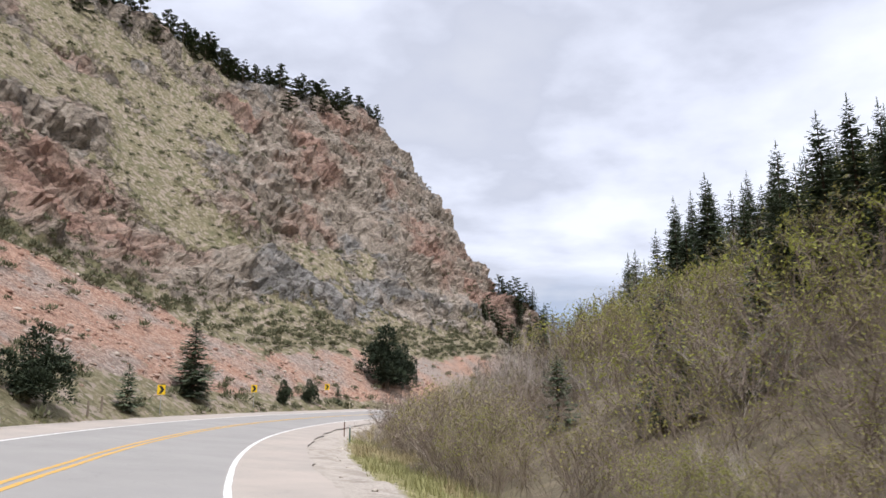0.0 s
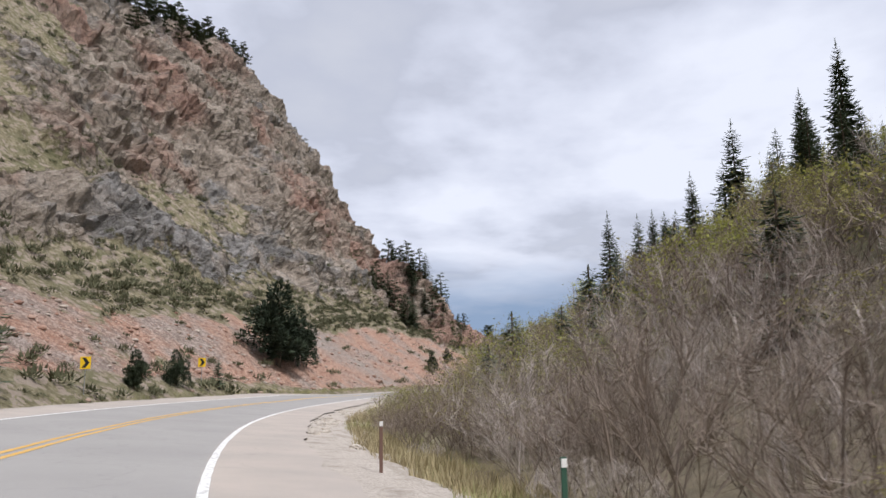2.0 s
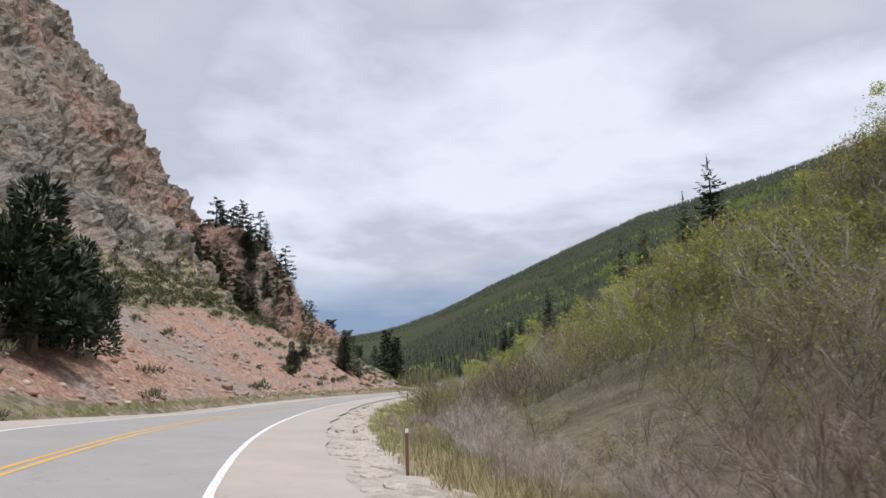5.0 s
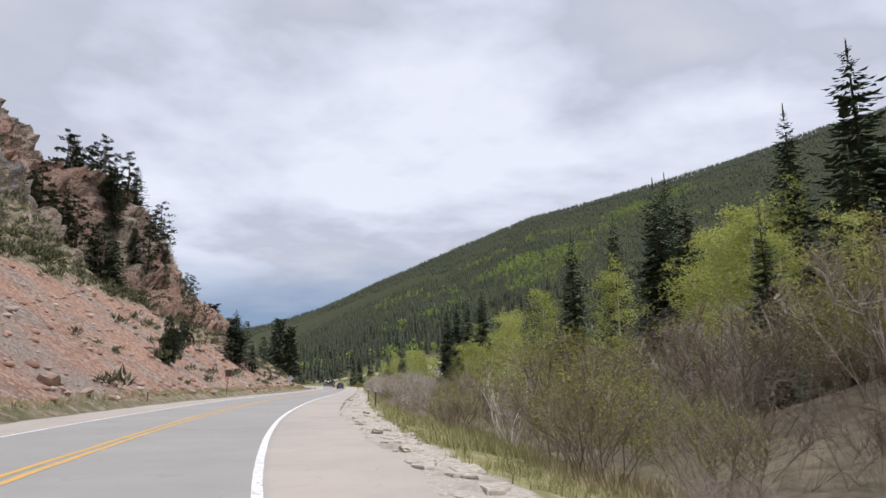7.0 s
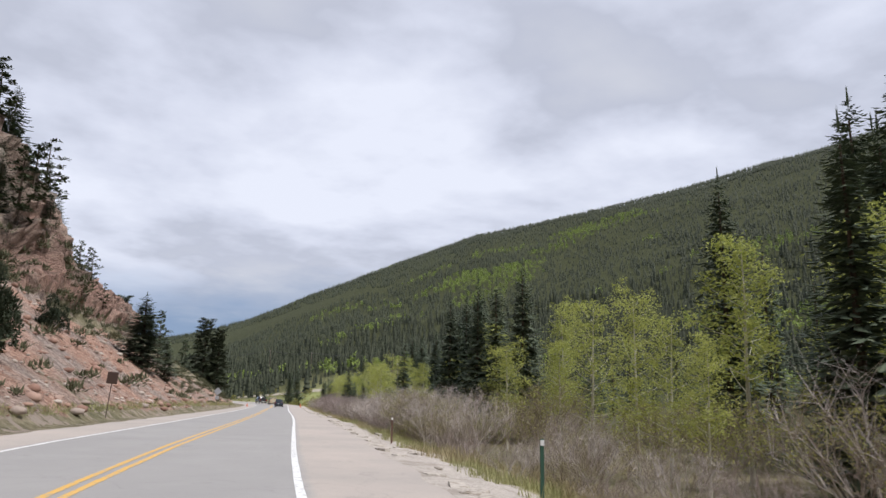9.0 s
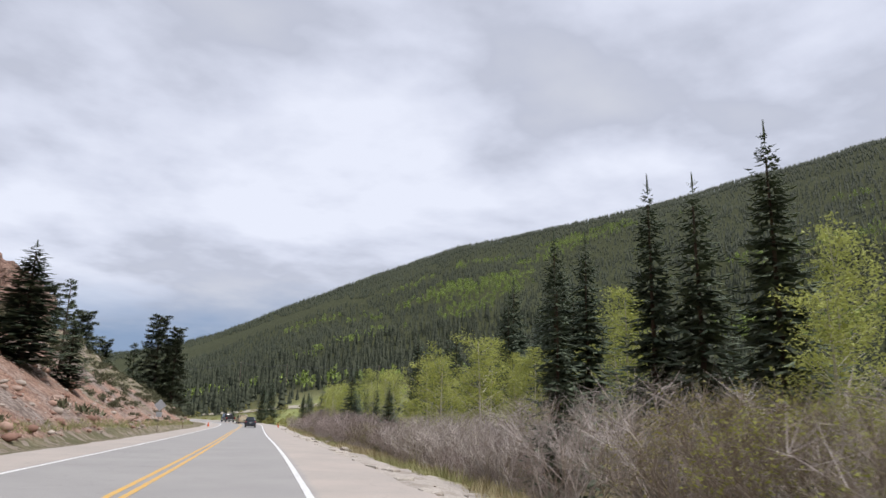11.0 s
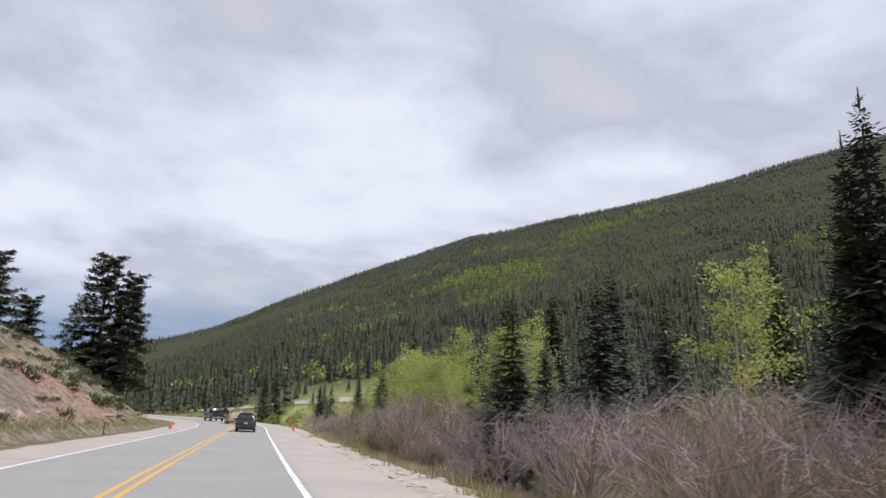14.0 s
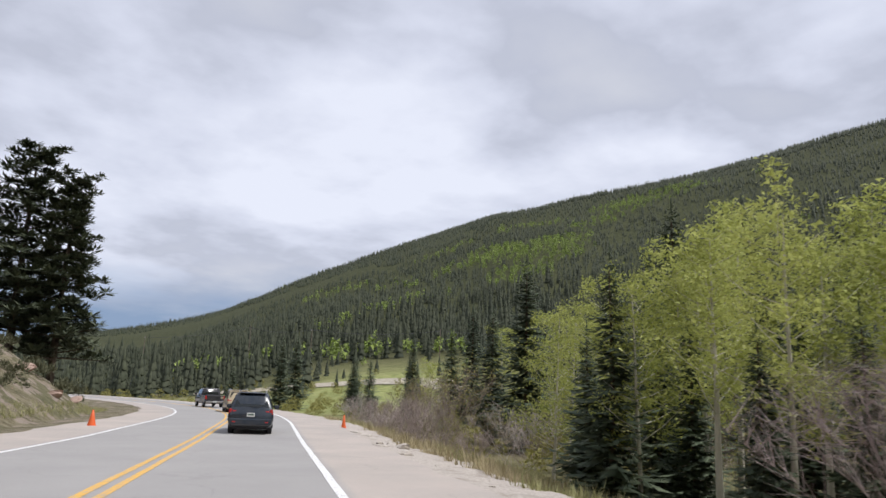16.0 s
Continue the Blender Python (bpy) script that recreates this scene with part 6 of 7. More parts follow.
def suv(label, col, s, d, length=4.55, width=1.80, height=1.68, rails=True, boxy=0.0):
    """A five-door estate, its tail towards -y."""
    car = thing("suv", label, "car", "cars on the road", place_on_road(s, d))
    w, h, L = width / 2, height, length
    body = paint("car_paint", col)
    y0, y1 = -L / 2, L / 2
    rw = w * (0.70 + 0.12 * boxy)
    belt = 0.98 + 0.03 * boxy
    st = [ring(y0 + 0.00, w * 0.90, 0.42, 0.80, w * 0.82, 0.86), ring(y0 + 0.10, w * 0.985, 0.36, belt, w * 0.90, belt + 0.05), ring(y0 + 0.26 - 0.08 * boxy, w * 0.985, 0.28, belt, rw * 1.02, h - 0.16),
          ring(y0 + 0.48 - 0.2 * boxy, w, 0.27, belt, rw, h - 0.02), ring(y0 + 1.2, w, 0.25, belt - 0.01, rw, h), ring(0.15, w, 0.25, belt - 0.03, rw, h - 0.02), ring(0.55, w, 0.25, belt - 0.04, rw, h - 0.09),
          ring(1.25, w * 0.99, 0.25, belt - 0.04, w * 0.82, belt + 0.06), ring(1.75, w * 0.97, 0.26, belt - 0.09, w * 0.80, belt), ring(y1 - 0.15, w * 0.92, 0.30, 0.78, w * 0.75, 0.84), ring(y1, w * 0.80, 0.38, 0.66, w * 0.68, 0.72)]
    shell = loft(st).mesh("car_shell", [body], True)
    part("body", shell, car)
    # panes stand just proud of the shell
    hw = rw * 0.90
    yb, yt = y0 + 0.115 + 0.01, y0 + 0.30 - 0.09 * boxy
    part("rear_window", panel([(-w * 0.80, yb, belt + 0.10), (w * 0.80, yb, belt + 0.10), (hw * 0.96, yt - 0.025, h - 0.19), (-hw * 0.96, yt - 0.025, h - 0.19)], 0.012, (0, -1, 0.3)).mesh("rear_window", [GLASS]), car)
    part("windscreen", panel([(-w * 0.78, 1.235, belt + 0.07), (w * 0.78, 1.235, belt + 0.07), (hw, 0.60, h - 0.11), (-hw, 0.60, h - 0.11)], 0.02, (0, 0.7, 0.7)).mesh("windscreen", [GLASS]), car)
    for side in (-1, 1):
        xl, xh = side * w * 0.962, side * (rw + 0.035)
        for ya, yb2 in ((y0 + 0.50, y0 + 1.10), (y0 + 1.16, -0.05), (0.01, 0.85)):
            top_b = min(yb2, 0.48)
            part("side_window", panel([(xl, ya + 0.02, belt + 0.03), (xl, yb2, belt + 0.0), (xh, top_b, h - 0.14), (xh, ya + 0.10, h - 0.13)], 0.014, (side, 0, 0.2)).mesh("side_window", [GLASS]), car)
        part("tail_light", box_geo(side * w * 0.72 - 0.08, side * w * 0.72 + 0.08, y0 + 0.03, y0 + 0.14, belt - 0.19, belt - 0.04, 0.03).mesh("tail_light", [TAIL_RED]), car, "red tail light")
        part("side_lamp", box_geo(side * w * 0.90 - 0.06, side * w * 0.90 + 0.06, y0 + 0.05, y0 + 0.30, belt - 0.20, belt + 0.02, 0.03).mesh("side_lamp", [TAIL_RED]), car, "red tail light wrapping round the corner")
        part("headlight", box_geo(side * w * 0.72 - 0.16, side * w * 0.72 + 0.16, y1 - 0.22, y1 - 0.06, 0.66, 0.80, 0.04).mesh("headlight", [HEAD_CLEAR]), car)
        part("door_mirror", box_geo(side * (w + 0.13) - 0.11, side * (w + 0.13) + 0.11, 0.84, 0.97, belt - 0.02, belt + 0.15, 0.04).mesh("door_mirror", [body]), car)
        part("sill", box_geo(side * w * 0.97 - 0.04, side * w * 0.97 + 0.04, -0.95, 0.95, 0.22, 0.34, 0.02).mesh("sill", [TRIM]), car, "black plastic sill")
        part("reflector", box_geo(side * w * 0.72 - 0.07, side * w * 0.72 + 0.07, y0 - 0.055, y0 - 0.03, 0.47, 0.51, 0.005).mesh("reflector", [TAIL_RED]), car)
        if rails:
            g = Geo()
            tube(g, [(side * rw * 0.86, y0 + 0.55, h - 0.03), (side * rw * 0.86, y0 + 0.70, h + 0.045), (side * rw * 0.86, 0.1, h + 0.045), (side * rw * 0.86, 0.25, h - 0.05)], [0.018] * 4, 6)
            part("roof_rail", g.mesh("roof_rail", [ALLOY]), car)
        for yy in (y0 + 0.90, y1 - 0.88):
            part("wheel_arch", box_geo(side * w * 0.985 - 0.03, side * w * 0.985 + 0.03, yy - 0.42, yy + 0.42, 0.50, 0.74, 0.025).mesh("wheel_arch", [TRIM]), car, "black wheel arch trim")
            wheel(car, side * (w - 0.13), yy, 0.345, side)
    part("rear_bumper", box_geo(-w * 0.93, w * 0.93, y0 - 0.05, y0 + 0.22, 0.36, 0.64, 0.06).mesh("rear_bumper", [body]), car)
    part("bumper_skirt", box_geo(-w * 0.86, w * 0.86, y0 - 0.045, y0 + 0.25, 0.31, 0.42, 0.04).mesh("bumper_skirt", [TRIM]), car, "black plastic bumper skirt")
    part("front_bumper", box_geo(-w * 0.86, w * 0.86, y1 - 0.25, y1 + 0.04, 0.28, 0.58, 0.06).mesh("front_bumper", [body]), car)
    part("tailgate_trim", box_geo(-w * 0.36, w * 0.36, y0 + 0.035, y0 + 0.09, belt - 0.14, belt - 0.10, 0.008).mesh("tailgate_trim", [CHROME]), car, "chrome tailgate strip")
    plate = part("number_plate", box_geo(-0.155, 0.155, y0 - 0.012, y0 + 0.04, 0.70, 0.855, 0.006).mesh("number_plate", [PLATE]), car, "white number plate")
    part("plate_bar", box_geo(-0.12, 0.12, y0 - 0.017, y0 - 0.010, 0.755, 0.815, 0.0).mesh("plate_bar", [PLATE_BAR]), plate)
    part("rear_wiper", box_geo(-0.02, 0.38, y0 + 0.085, y0 + 0.10, belt + 0.10, belt + 0.12, 0.004).mesh("rear_wiper", [TRIM]), car)
    part("spoiler", box_geo(-rw * 0.85, rw * 0.85, y0 + 0.24 - 0.08 * boxy, y0 + 0.50, h - 0.06, h - 0.02, 0.02).mesh("spoiler", [body]), car)
    part("underbody", box_geo(-w * 0.8, w * 0.8, y0 + 0.3, y1 - 0.3, 0.20, 0.40, 0.03).mesh("underbody", [TRIM]), car)
    return car


def pickup(label, col, s, d):
    """A crew-cab truck with an open bed, its tail towards -y."""
    car = thing("pickup_truck", label, "truck", "cars on the road", place_on_road(s, d))
    body = paint("truck_paint", col)
    w = 0.98
    st = [ring(-0.75, w, 0.46, 1.18, w * 0.82, 1.80), ring(-0.55, w, 0.44, 1.18, w * 0.80, 1.88), ring(0.6, w, 0.44, 1.16, w * 0.80, 1.87), ring(0.95, w, 0.44, 1.16, w * 0.82, 1.78), ring(1.55, w, 0.44, 1.16, w * 0.86, 1.24),
          ring(2.55, w * 0.97, 0.46, 1.08, w * 0.85, 1.14), ring(2.75, w * 0.88, 0.52, 0.98, w * 0.78, 1.04)]
    part("cab", loft(st).mesh("truck_cab", [body], True), car)
    part("rear_window", panel([(-0.72, -0.757, 1.28), (0.72, -0.757, 1.28), (0.64, -0.72, 1.68), (-0.64, -0.72, 1.68)], 0.012).mesh("cab_rear_window", [GLASS]), car)
    part("windscreen", panel([(-0.80, 1.54, 1.22), (0.80, 1.54, 1.22), (0.70, 0.98, 1.74), (-0.70, 0.98, 1.74)], 0.02, (0, 0.7, 0.7)).mesh("truck_windscreen", [GLASS]), car)
    part("bed_floor", box_geo(-w * 0.88, w * 0.88, -2.72, -0.78, 0.72, 0.80, 0.01).mesh("bed_floor", [TRIM]), car)
    part("tailgate", box_geo(-w * 0.80, w * 0.80, -2.80, -2.72, 0.66, 1.18, 0.03).mesh("tailgate", [body]), car)
    part("rear_bumper", box_geo(-w * 0.90, w * 0.90, -2.96, -2.78, 0.46, 0.64, 0.03).mesh("truck_bumper", [CHROME]), car, "chrome rear bumper")
    plate = part("number_plate", box_geo(-0.155, 0.155, -2.975, -2.955, 0.50, 0.62, 0.004).mesh("truck_plate", [PLATE]), car, "white number plate")
    part("plate_bar", box_geo(-0.11, 0.11, -2.982, -2.974, 0.54, 0.58, 0.0).mesh("truck_plate_bar", [PLATE_BAR]), plate)
    for side in (-1, 1):
        part("bed_side", box_geo(side * w * 0.95 - 0.05, side * w * 0.95 + 0.05, -2.78, -0.77, 0.50, 1.18, 0.03).mesh("bed_side", [body]), car)
        part("tail_light", box_geo(side * w * 0.90 - 0.07, side * w * 0.90 + 0.07, -2.83, -2.74, 0.78, 1.12, 0.02).mesh("truck_tail_light", [TAIL_RED]), car, "red tail light")
        part("door_mirror", box_geo(side * (w + 0.16) - 0.12, side * (w + 0.16) + 0.12, 1.15, 1.27, 1.18, 1.40, 0.04).mesh("truck_mirror", [TRIM]), car)
        for ya, yb in ((-0.60, 0.10), (0.18, 1.20)):
            part("side_window", panel([(side * w * 0.96, ya, 1.22), (side * w * 0.96, yb, 1.22), (side * w * 0.835, min(yb, 0.85), 1.74), (side * w * 0.835, ya + 0.06, 1.74)], 0.014, (side, 0, 0.2)).mesh("truck_side_window", [GLASS]), car)
        part("headlight", box_geo(side * w * 0.72 - 0.13, side * w * 0.72 + 0.13, 2.62, 2.76, 0.84, 1.0, 0.03).mesh("truck_headlight", [HEAD_CLEAR]), car)
        for yy in (-1.75, 1.85):
            wheel(car, side * (w - 0.14), yy, 0.40, side)
    part("underbody", box_geo(-0.75, 0.75, -2.6, 2.4, 0.36, 0.56, 0.03).mesh("truck_underbody", [TRIM]), car)
    return car


suv("dark slate-blue estate car driving on the road", (0.015, 0.025, 0.039), 316.0, 1.65)
suv("pale gold estate car driving on the road", (0.46, 0.38, 0.25), 345.5, 1.05, 4.75, 1.86, 1.78, True, 0.8)
pickup("black pickup truck with an open bed", (0.02, 0.02, 0.024), 361.0, 0.95)

# ---- signs, posts, poles ----
STEEL = mat_plain("galvanised_steel", (0.42, 0.43, 0.44), 0.5, 0.7)
SIGN_BACK = mat_plain("bare_sign_back", (0.52, 0.55, 0.60), 0.5, 0.3)
SIGN_YELLOW = mat_plain("sign_yellow", (0.85, 0.55, 0.02), 0.5, 0.0, 0.08)
SIGN_BLACK = mat_plain("sign_black", (0.02, 0.02, 0.02), 0.5)
SIGN_BROWN = mat_plain("weathered_brown_board", (0.075, 0.045, 0.035), 0.8)
POST_GREEN = mat_plain("green_post_paint", (0.03, 0.09, 0.06), 0.6)
POST_WHITE = mat_plain("white_reflector", (0.8, 0.8, 0.8), 0.4)
POST_BROWN = mat_plain("brown_flexible_post", (0.16, 0.09, 0.07), 0.7)
ORANGE = mat_plain("cone_orange", (0.75, 0.13, 0.03), 0.5)
WOOD = mat_bark("weathered_wood", (0.12, 0.09, 0.07), (0.30, 0.25, 0.21))
WIRE = mat_plain("grey_wire", (0.10, 0.10, 0.11), 0.5, 0.5)


def heading(s):
    return float(np.interp(s, [k[0] for k in ROAD_HEADINGS], [k[1] for k in ROAD_HEADINGS]))


def at_side(s, d, turn=0.0, tip=0.0):
    x, y, z = foot(s, d)
    return Matrix.Translation((x, y, z)) @ pose(0, 0, 0, 0, tip, heading(s) + turn)


def chevron_sign(s, d, turn):
    sign = thing("chevron_sign", "yellow curve sign with a black chevron on a steel post", "road sign", "chevron signs", at_side(s, d, turn))
    g = Geo()
    tube(g, [(0, 0.03, -0.3), (0, 0.03, 2.75)], [0.035, 0.035], 6)
    part("post", g.mesh("sign_post", [STEEL]), sign)
    board = part("board", box_geo(-0.38, 0.38, -0.015, 0.0, 1.85, 2.77, 0.006).mesh("chevron_board", [SIGN_YELLOW]), sign, "yellow board")
    a = [(-0.26, 2.68), (0.02, 2.68), (0.29, 2.31), (0.02, 1.94), (-0.26, 1.94), (0.0, 2.31)]
    part("chevron", Geo().add([(x, -0.019, z) for x, z in a], [(0, 1, 2, 5), (5, 2, 3, 4)]).mesh("chevron", [SIGN_BLACK]), board, "black chevron pointing to the bend")


for s, d, turn in ((71.0, -13.0, 8), (91.5, -12.8, 8), (111.0, -11.9, 10)):
    chevron_sign(s, d, turn)


def diamond_sign(s, d):
    sign = thing("warning_sign", "diamond warning sign with a small plate, seen from its bare back", "road sign", "", at_side(s, d, -6, 2))
    g = Geo()
    tube(g, [(0, 0.05, -0.3), (0, 0.05, 3.3)], [0.04, 0.04], 6)
    part("post", g.mesh("diamond_post", [WOOD]), sign)
    q = 0.62
    g = Geo().add([(0, -0.01, 2.72 - q), (q, -0.01, 2.72), (0, -0.01, 2.72 + q), (-q, -0.01, 2.72), (0, 0.01, 2.72 - q), (q, 0.01, 2.72), (0, 0.01, 2.72 + q), (-q, 0.01, 2.72)],
                  [(0, 1, 2, 3), (7, 6, 5, 4), (0, 4, 5, 1), (1, 5, 6, 2), (2, 6, 7, 3), (3, 7, 4, 0)])
    part("board", g.mesh("diamond_board", [SIGN_BACK]), sign, "bare aluminium diamond")
    part("plate", box_geo(-0.28, 0.28, -0.01, 0.01, 1.50, 2.02, 0.01).mesh("advisory_plate", [SIGN_BACK]), sign, "bare aluminium plate")
    part("brace", box_geo(-0.4, 0.4, 0.012, 0.04, 2.68, 2.76, 0.005).mesh("sign_brace", [STEEL]), sign)


diamond_sign(273.2, -7.5)

sign = thing("brown_sign", "small dark brown sign board on a leaning thin post", "road sign", "", at_side(205.0, -8.2, 0, 4))
g = Geo()
tube(g, [(0, 0.03, -0.3), (0, 0.03, 2.9)], [0.03, 0.03], 6)
part("post", g.mesh("thin_post", [SIGN_BROWN]), sign)
part("board", box_geo(-0.33, 0.33, -0.02, 0.01, 2.25, 3.0, 0.02).mesh("brown_board", [SIGN_BROWN]), sign, "dark brown board")


def delineator(s, d, col, h=1.15, label="green steel marker post with a white reflector", tip=0):
    post = thing("marker_post", label, "post", "marker posts", at_side(s, d, 0, tip))
    part("post", box_geo(-0.04, 0.04, -0.015, 0.015, -0.2, h, 0.006).mesh("marker_post", [col]), post)
    part("reflector", box_geo(-0.04, 0.04, -0.024, -0.016, h - 0.13, h - 0.02, 0.003).mesh("marker_reflector", [POST_WHITE]), post, "white reflector")


delineator(43.4, 8.1, POST_GREEN)
for s, d in ((51.6, 7.4), (187.5, 7.9), (104, 7.9)):
    delineator(s, d, POST_BROWN, 1.15, "dark brown marker post with a white reflector")
delineator(168.8, 8.3, POST_GREEN, 1.3)
for s, d in ((176.0, -8.3), (299.5, -7.4)):
    delineator(s, d, POST_BROWN, 0.95, "dark brown marker post with a white reflector")
for s, d in ((59.7, -13.5), (62.5, -13.9)):
    post = thing("wooden_post", "short weathered wooden post in the grass", "post", "wooden posts", at_side(s, d))
    g = Geo()
    tube(g, [(0, 0, -0.3), (0, 0, 1.25)], [0.09, 0.08], 8)
    part("shaft", g.mesh("wooden_post", [WOOD]), post)


def cone(s, d, wide, label, bands):
    c = thing("traffic_cone", label, "traffic cone", "traffic cones", at_side(s, d))
    part("base", box_geo(-wide, wide, -wide, wide, 0, 0.05, 0.015).mesh("cone_base", [ORANGE]), c)
    g = Geo()
    tube(g, [(0, 0, 0.04), (0, 0, 0.35), (0, 0, 0.72)], [wide * 0.75, wide * 0.45, 0.035], 14)
    part("cone_body", g.mesh("cone_body", [ORANGE], True), c)
    if bands:
        g = Geo()
        tube(g, [(0, 0, 0.44), (0, 0, 0.60)], [wide * 0.375, wide * 0.24], 14, cap=False)
        part("band", g.mesh("cone_band", [POST_WHITE], True), c, "white band")


cone(317.6, -5.1, 0.24, "bright orange traffic cone on the shoulder", False)
cone(322.5, 6.3, 0.19, "orange traffic cone with a white band", True)


def pole(x, y, h=12.0):
    z = float(ground_h(np.array([x]), np.array([y]))[0][0])
    p = thing("utility_pole", "tall wooden utility pole with a crossarm", "pole", "utility poles", Matrix.Translation((x, y, z)) @ Matrix.Rotation(0.9, 4, "Z"))
    g = Geo()
    tube(g, [(0, 0, -0.5), (0, 0, h)], [0.17, 0.11], 8)
    part("shaft", g.mesh("pole_shaft", [WOOD]), p)
    part("crossarm", box_geo(-1.1, 1.1, -0.06, 0.06, h - 0.9, h - 0.75, 0.01).mesh("crossarm", [WOOD]), p)
    for k in (-0.95, 0.0, 0.95):
        g = Geo()
        tube(g, [(k, 0, h - 0.75), (k, 0, h - 0.55)], [0.05, 0.035], 6)
        part("insulator", g.mesh("insulator", [SIGN_BACK]), p)
    return Vector((x, y, z + h - 0.55))


tops = [pole(*q) for q in ((196, 560, 14), (216, 508, 14), (219, 470, 13), (232, 418, 13), (238, 356, 14), (205, 300, 15), (168, 250, 15))]
for a, b in zip(tops, tops[1:]):
    for k in (-0.9, 0.9):
        g = Geo()
        off = Vector((0.62 * k, 0.78 * k, 0))
        pts = [a.lerp(b, u / 12) + off - Vector((0, 0, 1.3 * (1 - (2 * u / 12 - 1) ** 2))) for u in range(13)]
        tube(g, [p[:] for p in pts], [0.028] * 13, 4, cap=False)
        tagged(new("overhead_wire", g.mesh("overhead_wire", [WIRE])), "thin grey overhead wire between utility poles", "wire", "overhead wires")

# ---- stones along the verge ----
PALE = Shader("pale_stone", 0.9, spec=0.2)
PALE_STONE = PALE.done(PALE.mix(PALE.ramp(PALE.noise(7, 6, 0.7), (0.35, 0.0), (0.65, 1.0)), (0.30, 0.26, 0.22), (0.60, 0.55, 0.49)), PALE.noise(12, 5), 0.05, 0.7)
r6 = random.Random(12)
stone_meshes = []
for k in range(6):
    g = Geo()
    lump(g, (0, 0, 0), 1.0, r6, 0.62, 0, 7, 4)
    stone_meshes.append(g.mesh("verge_stone", [PALE_STONE]))
for k in range(110):
    s = r6.uniform(235, 320) if k < 45 else r6.uniform(5, 240)
    d = r6.uniform(6.6, 8.3)
    r = 0.05 + 0.25 * r6.random() ** 3
    x, y, z = foot(s, d)
    ob = tagged(new("stone", stone_meshes[k % 6]), "pale loose stone on the crumbled road edge", "stone", "stones on the verge")
    ob.matrix_basis = Matrix.Translation((x, y, z + r * 0.2)) @ pose(0, 0, 0, r6.uniform(-20, 20), r6.uniform(-20, 20), r6.uniform(0, 360)) @ Matrix.Diagonal((r * r6.uniform(0.8, 1.5), r, r * r6.uniform(0.6, 1.0), 1))

# flat broken slabs of old pavement along the edge of the shoulder
slab_meshes = []
for k in range(8):
    n = r6.randrange(5, 8)
    rim = [(math.cos(6.2832 * i / n) * r6.uniform(0.75, 1.15), math.sin(6.2832 * i / n) * r6.uniform(0.75, 1.15)) for i in range(n)]
    v = [(x * 0.93, y * 0.93, 0.0) for x, y in rim] + [(x, y, -0.03) for x, y in rim] + [(x * 1.03, y * 1.03, -0.16) for x, y in rim]
    f = [tuple(range(n))] + [(a * n + i, (a + 1) * n + i, (a + 1) * n + (i + 1) % n, a * n + (i + 1) % n) for a in (0, 1) for i in range(n)]
    slab_meshes.append(Geo().add(v, f).mesh("slab", [PALE_STONE]))
for k in range(230):
    s = r6.uniform(64, 150) if k < 150 else r6.uniform(150, 320)
    d = 6.45 + 1.15 * r6.random() * float(np.interp(s, [64, 90, 150, 200], [0.6, 1, 1, 0.7]))
    x, y = world_xy(np.array([s]), np.array([d]))
    z = float(verge_z(np.array([s]), np.array([d]))[0])
    part("slab", slab_meshes[k % 8], verge_strip, at=Matrix.Translation((float(x[0]), float(y[0]), z + r6.uniform(0.025, 0.06))) @ pose(0, 0, 0, r6.uniform(-4, 4), r6.uniform(-4, 4), heading(s) + r6.uniform(-25, 25)) @ Matrix.Diagonal((r6.uniform(0.16, 0.38), r6.uniform(0.25, 0.7), 1, 1)))

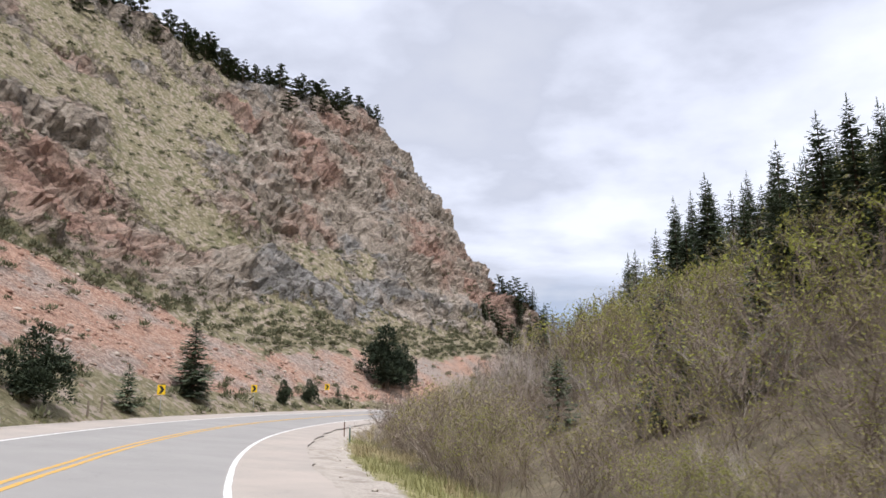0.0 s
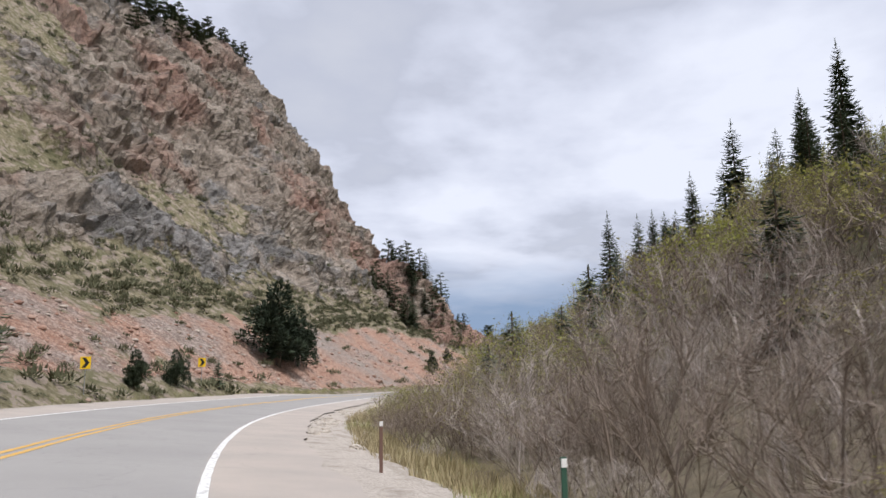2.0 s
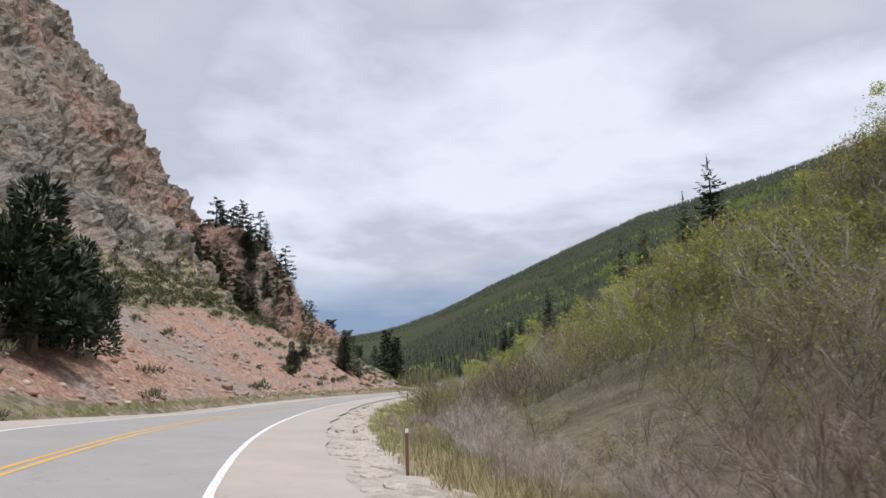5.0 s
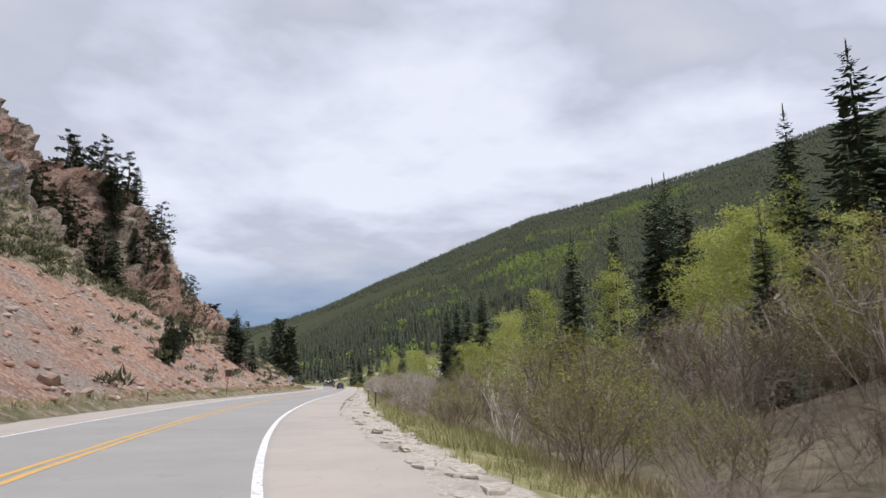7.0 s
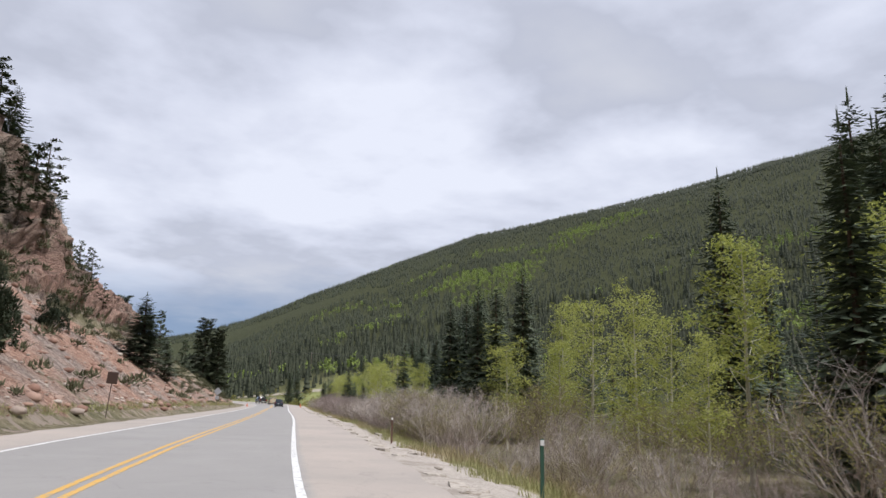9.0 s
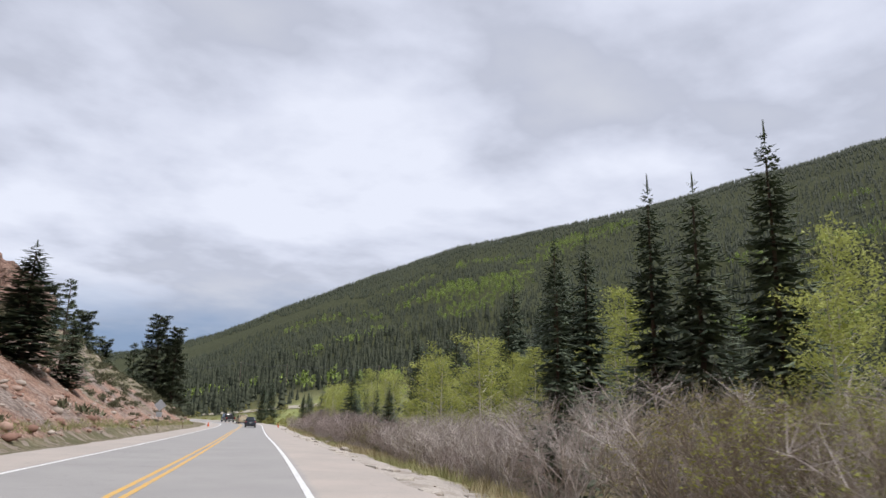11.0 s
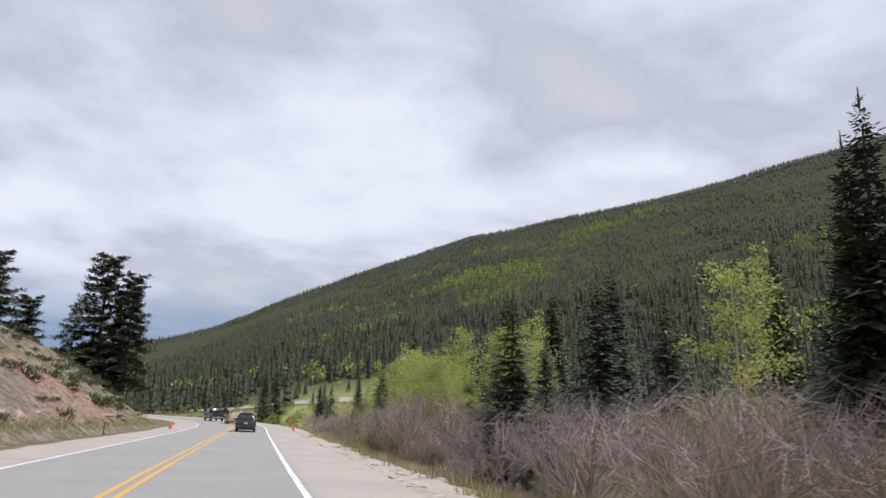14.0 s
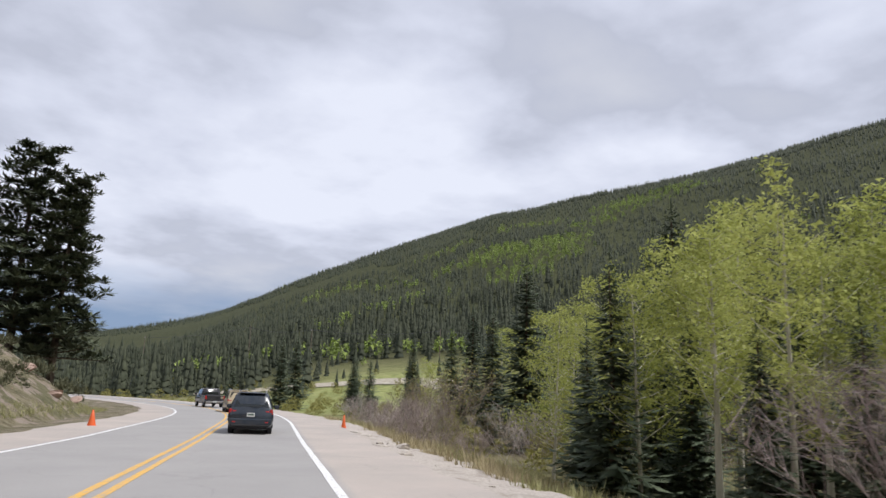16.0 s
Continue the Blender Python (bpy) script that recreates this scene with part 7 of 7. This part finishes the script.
# boulders lying at the foot of the slope
rock_meshes = []
for k in range(5):
    g = Geo()
    lump(g, (0, 0, 0), 1.0, r6, 0.75, 0, 8, 5)
    rock_meshes.append(g.mesh("boulder", [STONE]))
for k in range(70):
    s, d = r6.uniform(10, 335), 0
    toe = float(np.interp(s, *zip(*TOE)))
    d = toe - r6.random() ** 1.6 * 16 + 0.8
    r = 0.18 + 0.55 * r6.random() ** 2.5
    if d > -8.8:
        d = -8.8 - r6.random()
    x, y, z = foot(s, d)
    ob = tagged(new("boulder", rock_meshes[k % 5]), "angular reddish boulder lying on the slope", "boulder", "boulders on the slope")
    ob.matrix_basis = Matrix.Translation((x, y, z + r * 0.2)) @ pose(0, 0, 0, r6.uniform(-30, 30), r6.uniform(-30, 30), r6.uniform(0, 360)) @ Matrix.Diagonal((r * r6.uniform(0.9, 1.5), r, r * r6.uniform(0.6, 1.0), 1))

# ---- a pale track along the foot of the wooded mountain, and the far ridge in painted haze ----
TRACK = Shader("pale_soil", 0.95, spec=0.15)
SOIL = TRACK.done(TRACK.ramp(TRACK.noise(0.8, 6, 0.7), (0.3, (0.26, 0.235, 0.18)), (0.7, (0.50, 0.45, 0.37))), TRACK.noise(3, 5), 0.1, 0.6)
knots = np.array([(150, 470), (180, 450), (197, 436), (206, 420), (212, 400), (206, 384), (190, 368)], float)
u = np.linspace(0, 6, 90)
px, py = np.interp(u, range(7), knots[:, 0]), np.interp(u, range(7), knots[:, 1])
k9 = np.hanning(15) / np.hanning(15).sum()
px, py = np.convolve(np.pad(px, 7, "edge"), k9, "valid"), np.convolve(np.pad(py, 7, "edge"), k9, "valid")
t2 = np.stack([np.gradient(px), np.gradient(py)], 1)
t2 /= np.linalg.norm(t2, axis=1)[:, None]
rows = []
for off, up in ((-4.5, 0.25), (-1.6, 0.3), (1.6, 0.3), (4.5, 0.25)):
    X, Y = px + t2[:, 1] * off, py - t2[:, 0] * off
    rows.append(np.stack([X, Y, ground_h(X, Y)[0] + up], -1))
tagged(new("track", grid_mesh("track", np.stack(rows, 1), SOIL)), "pale soil track along the meadow's edge", "track", kind="structure")

# the blue-grey of this ridge is air haze put into the base colour
RIDGE = Shader("haze_tinted_forest", 1.0, spec=0.0)
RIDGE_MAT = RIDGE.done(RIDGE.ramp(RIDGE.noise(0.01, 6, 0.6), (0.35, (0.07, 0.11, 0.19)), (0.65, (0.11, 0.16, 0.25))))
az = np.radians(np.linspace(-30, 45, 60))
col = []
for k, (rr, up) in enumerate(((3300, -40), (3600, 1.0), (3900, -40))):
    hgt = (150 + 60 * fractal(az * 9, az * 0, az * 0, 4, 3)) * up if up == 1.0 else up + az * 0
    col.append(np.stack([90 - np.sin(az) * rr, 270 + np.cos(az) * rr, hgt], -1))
tagged(new("distant_ridge", grid_mesh("distant_ridge", np.stack(col, 1), RIDGE_MAT)), "far wooded ridge closing the valley, blue-grey with painted haze", "mountain", kind="structure")
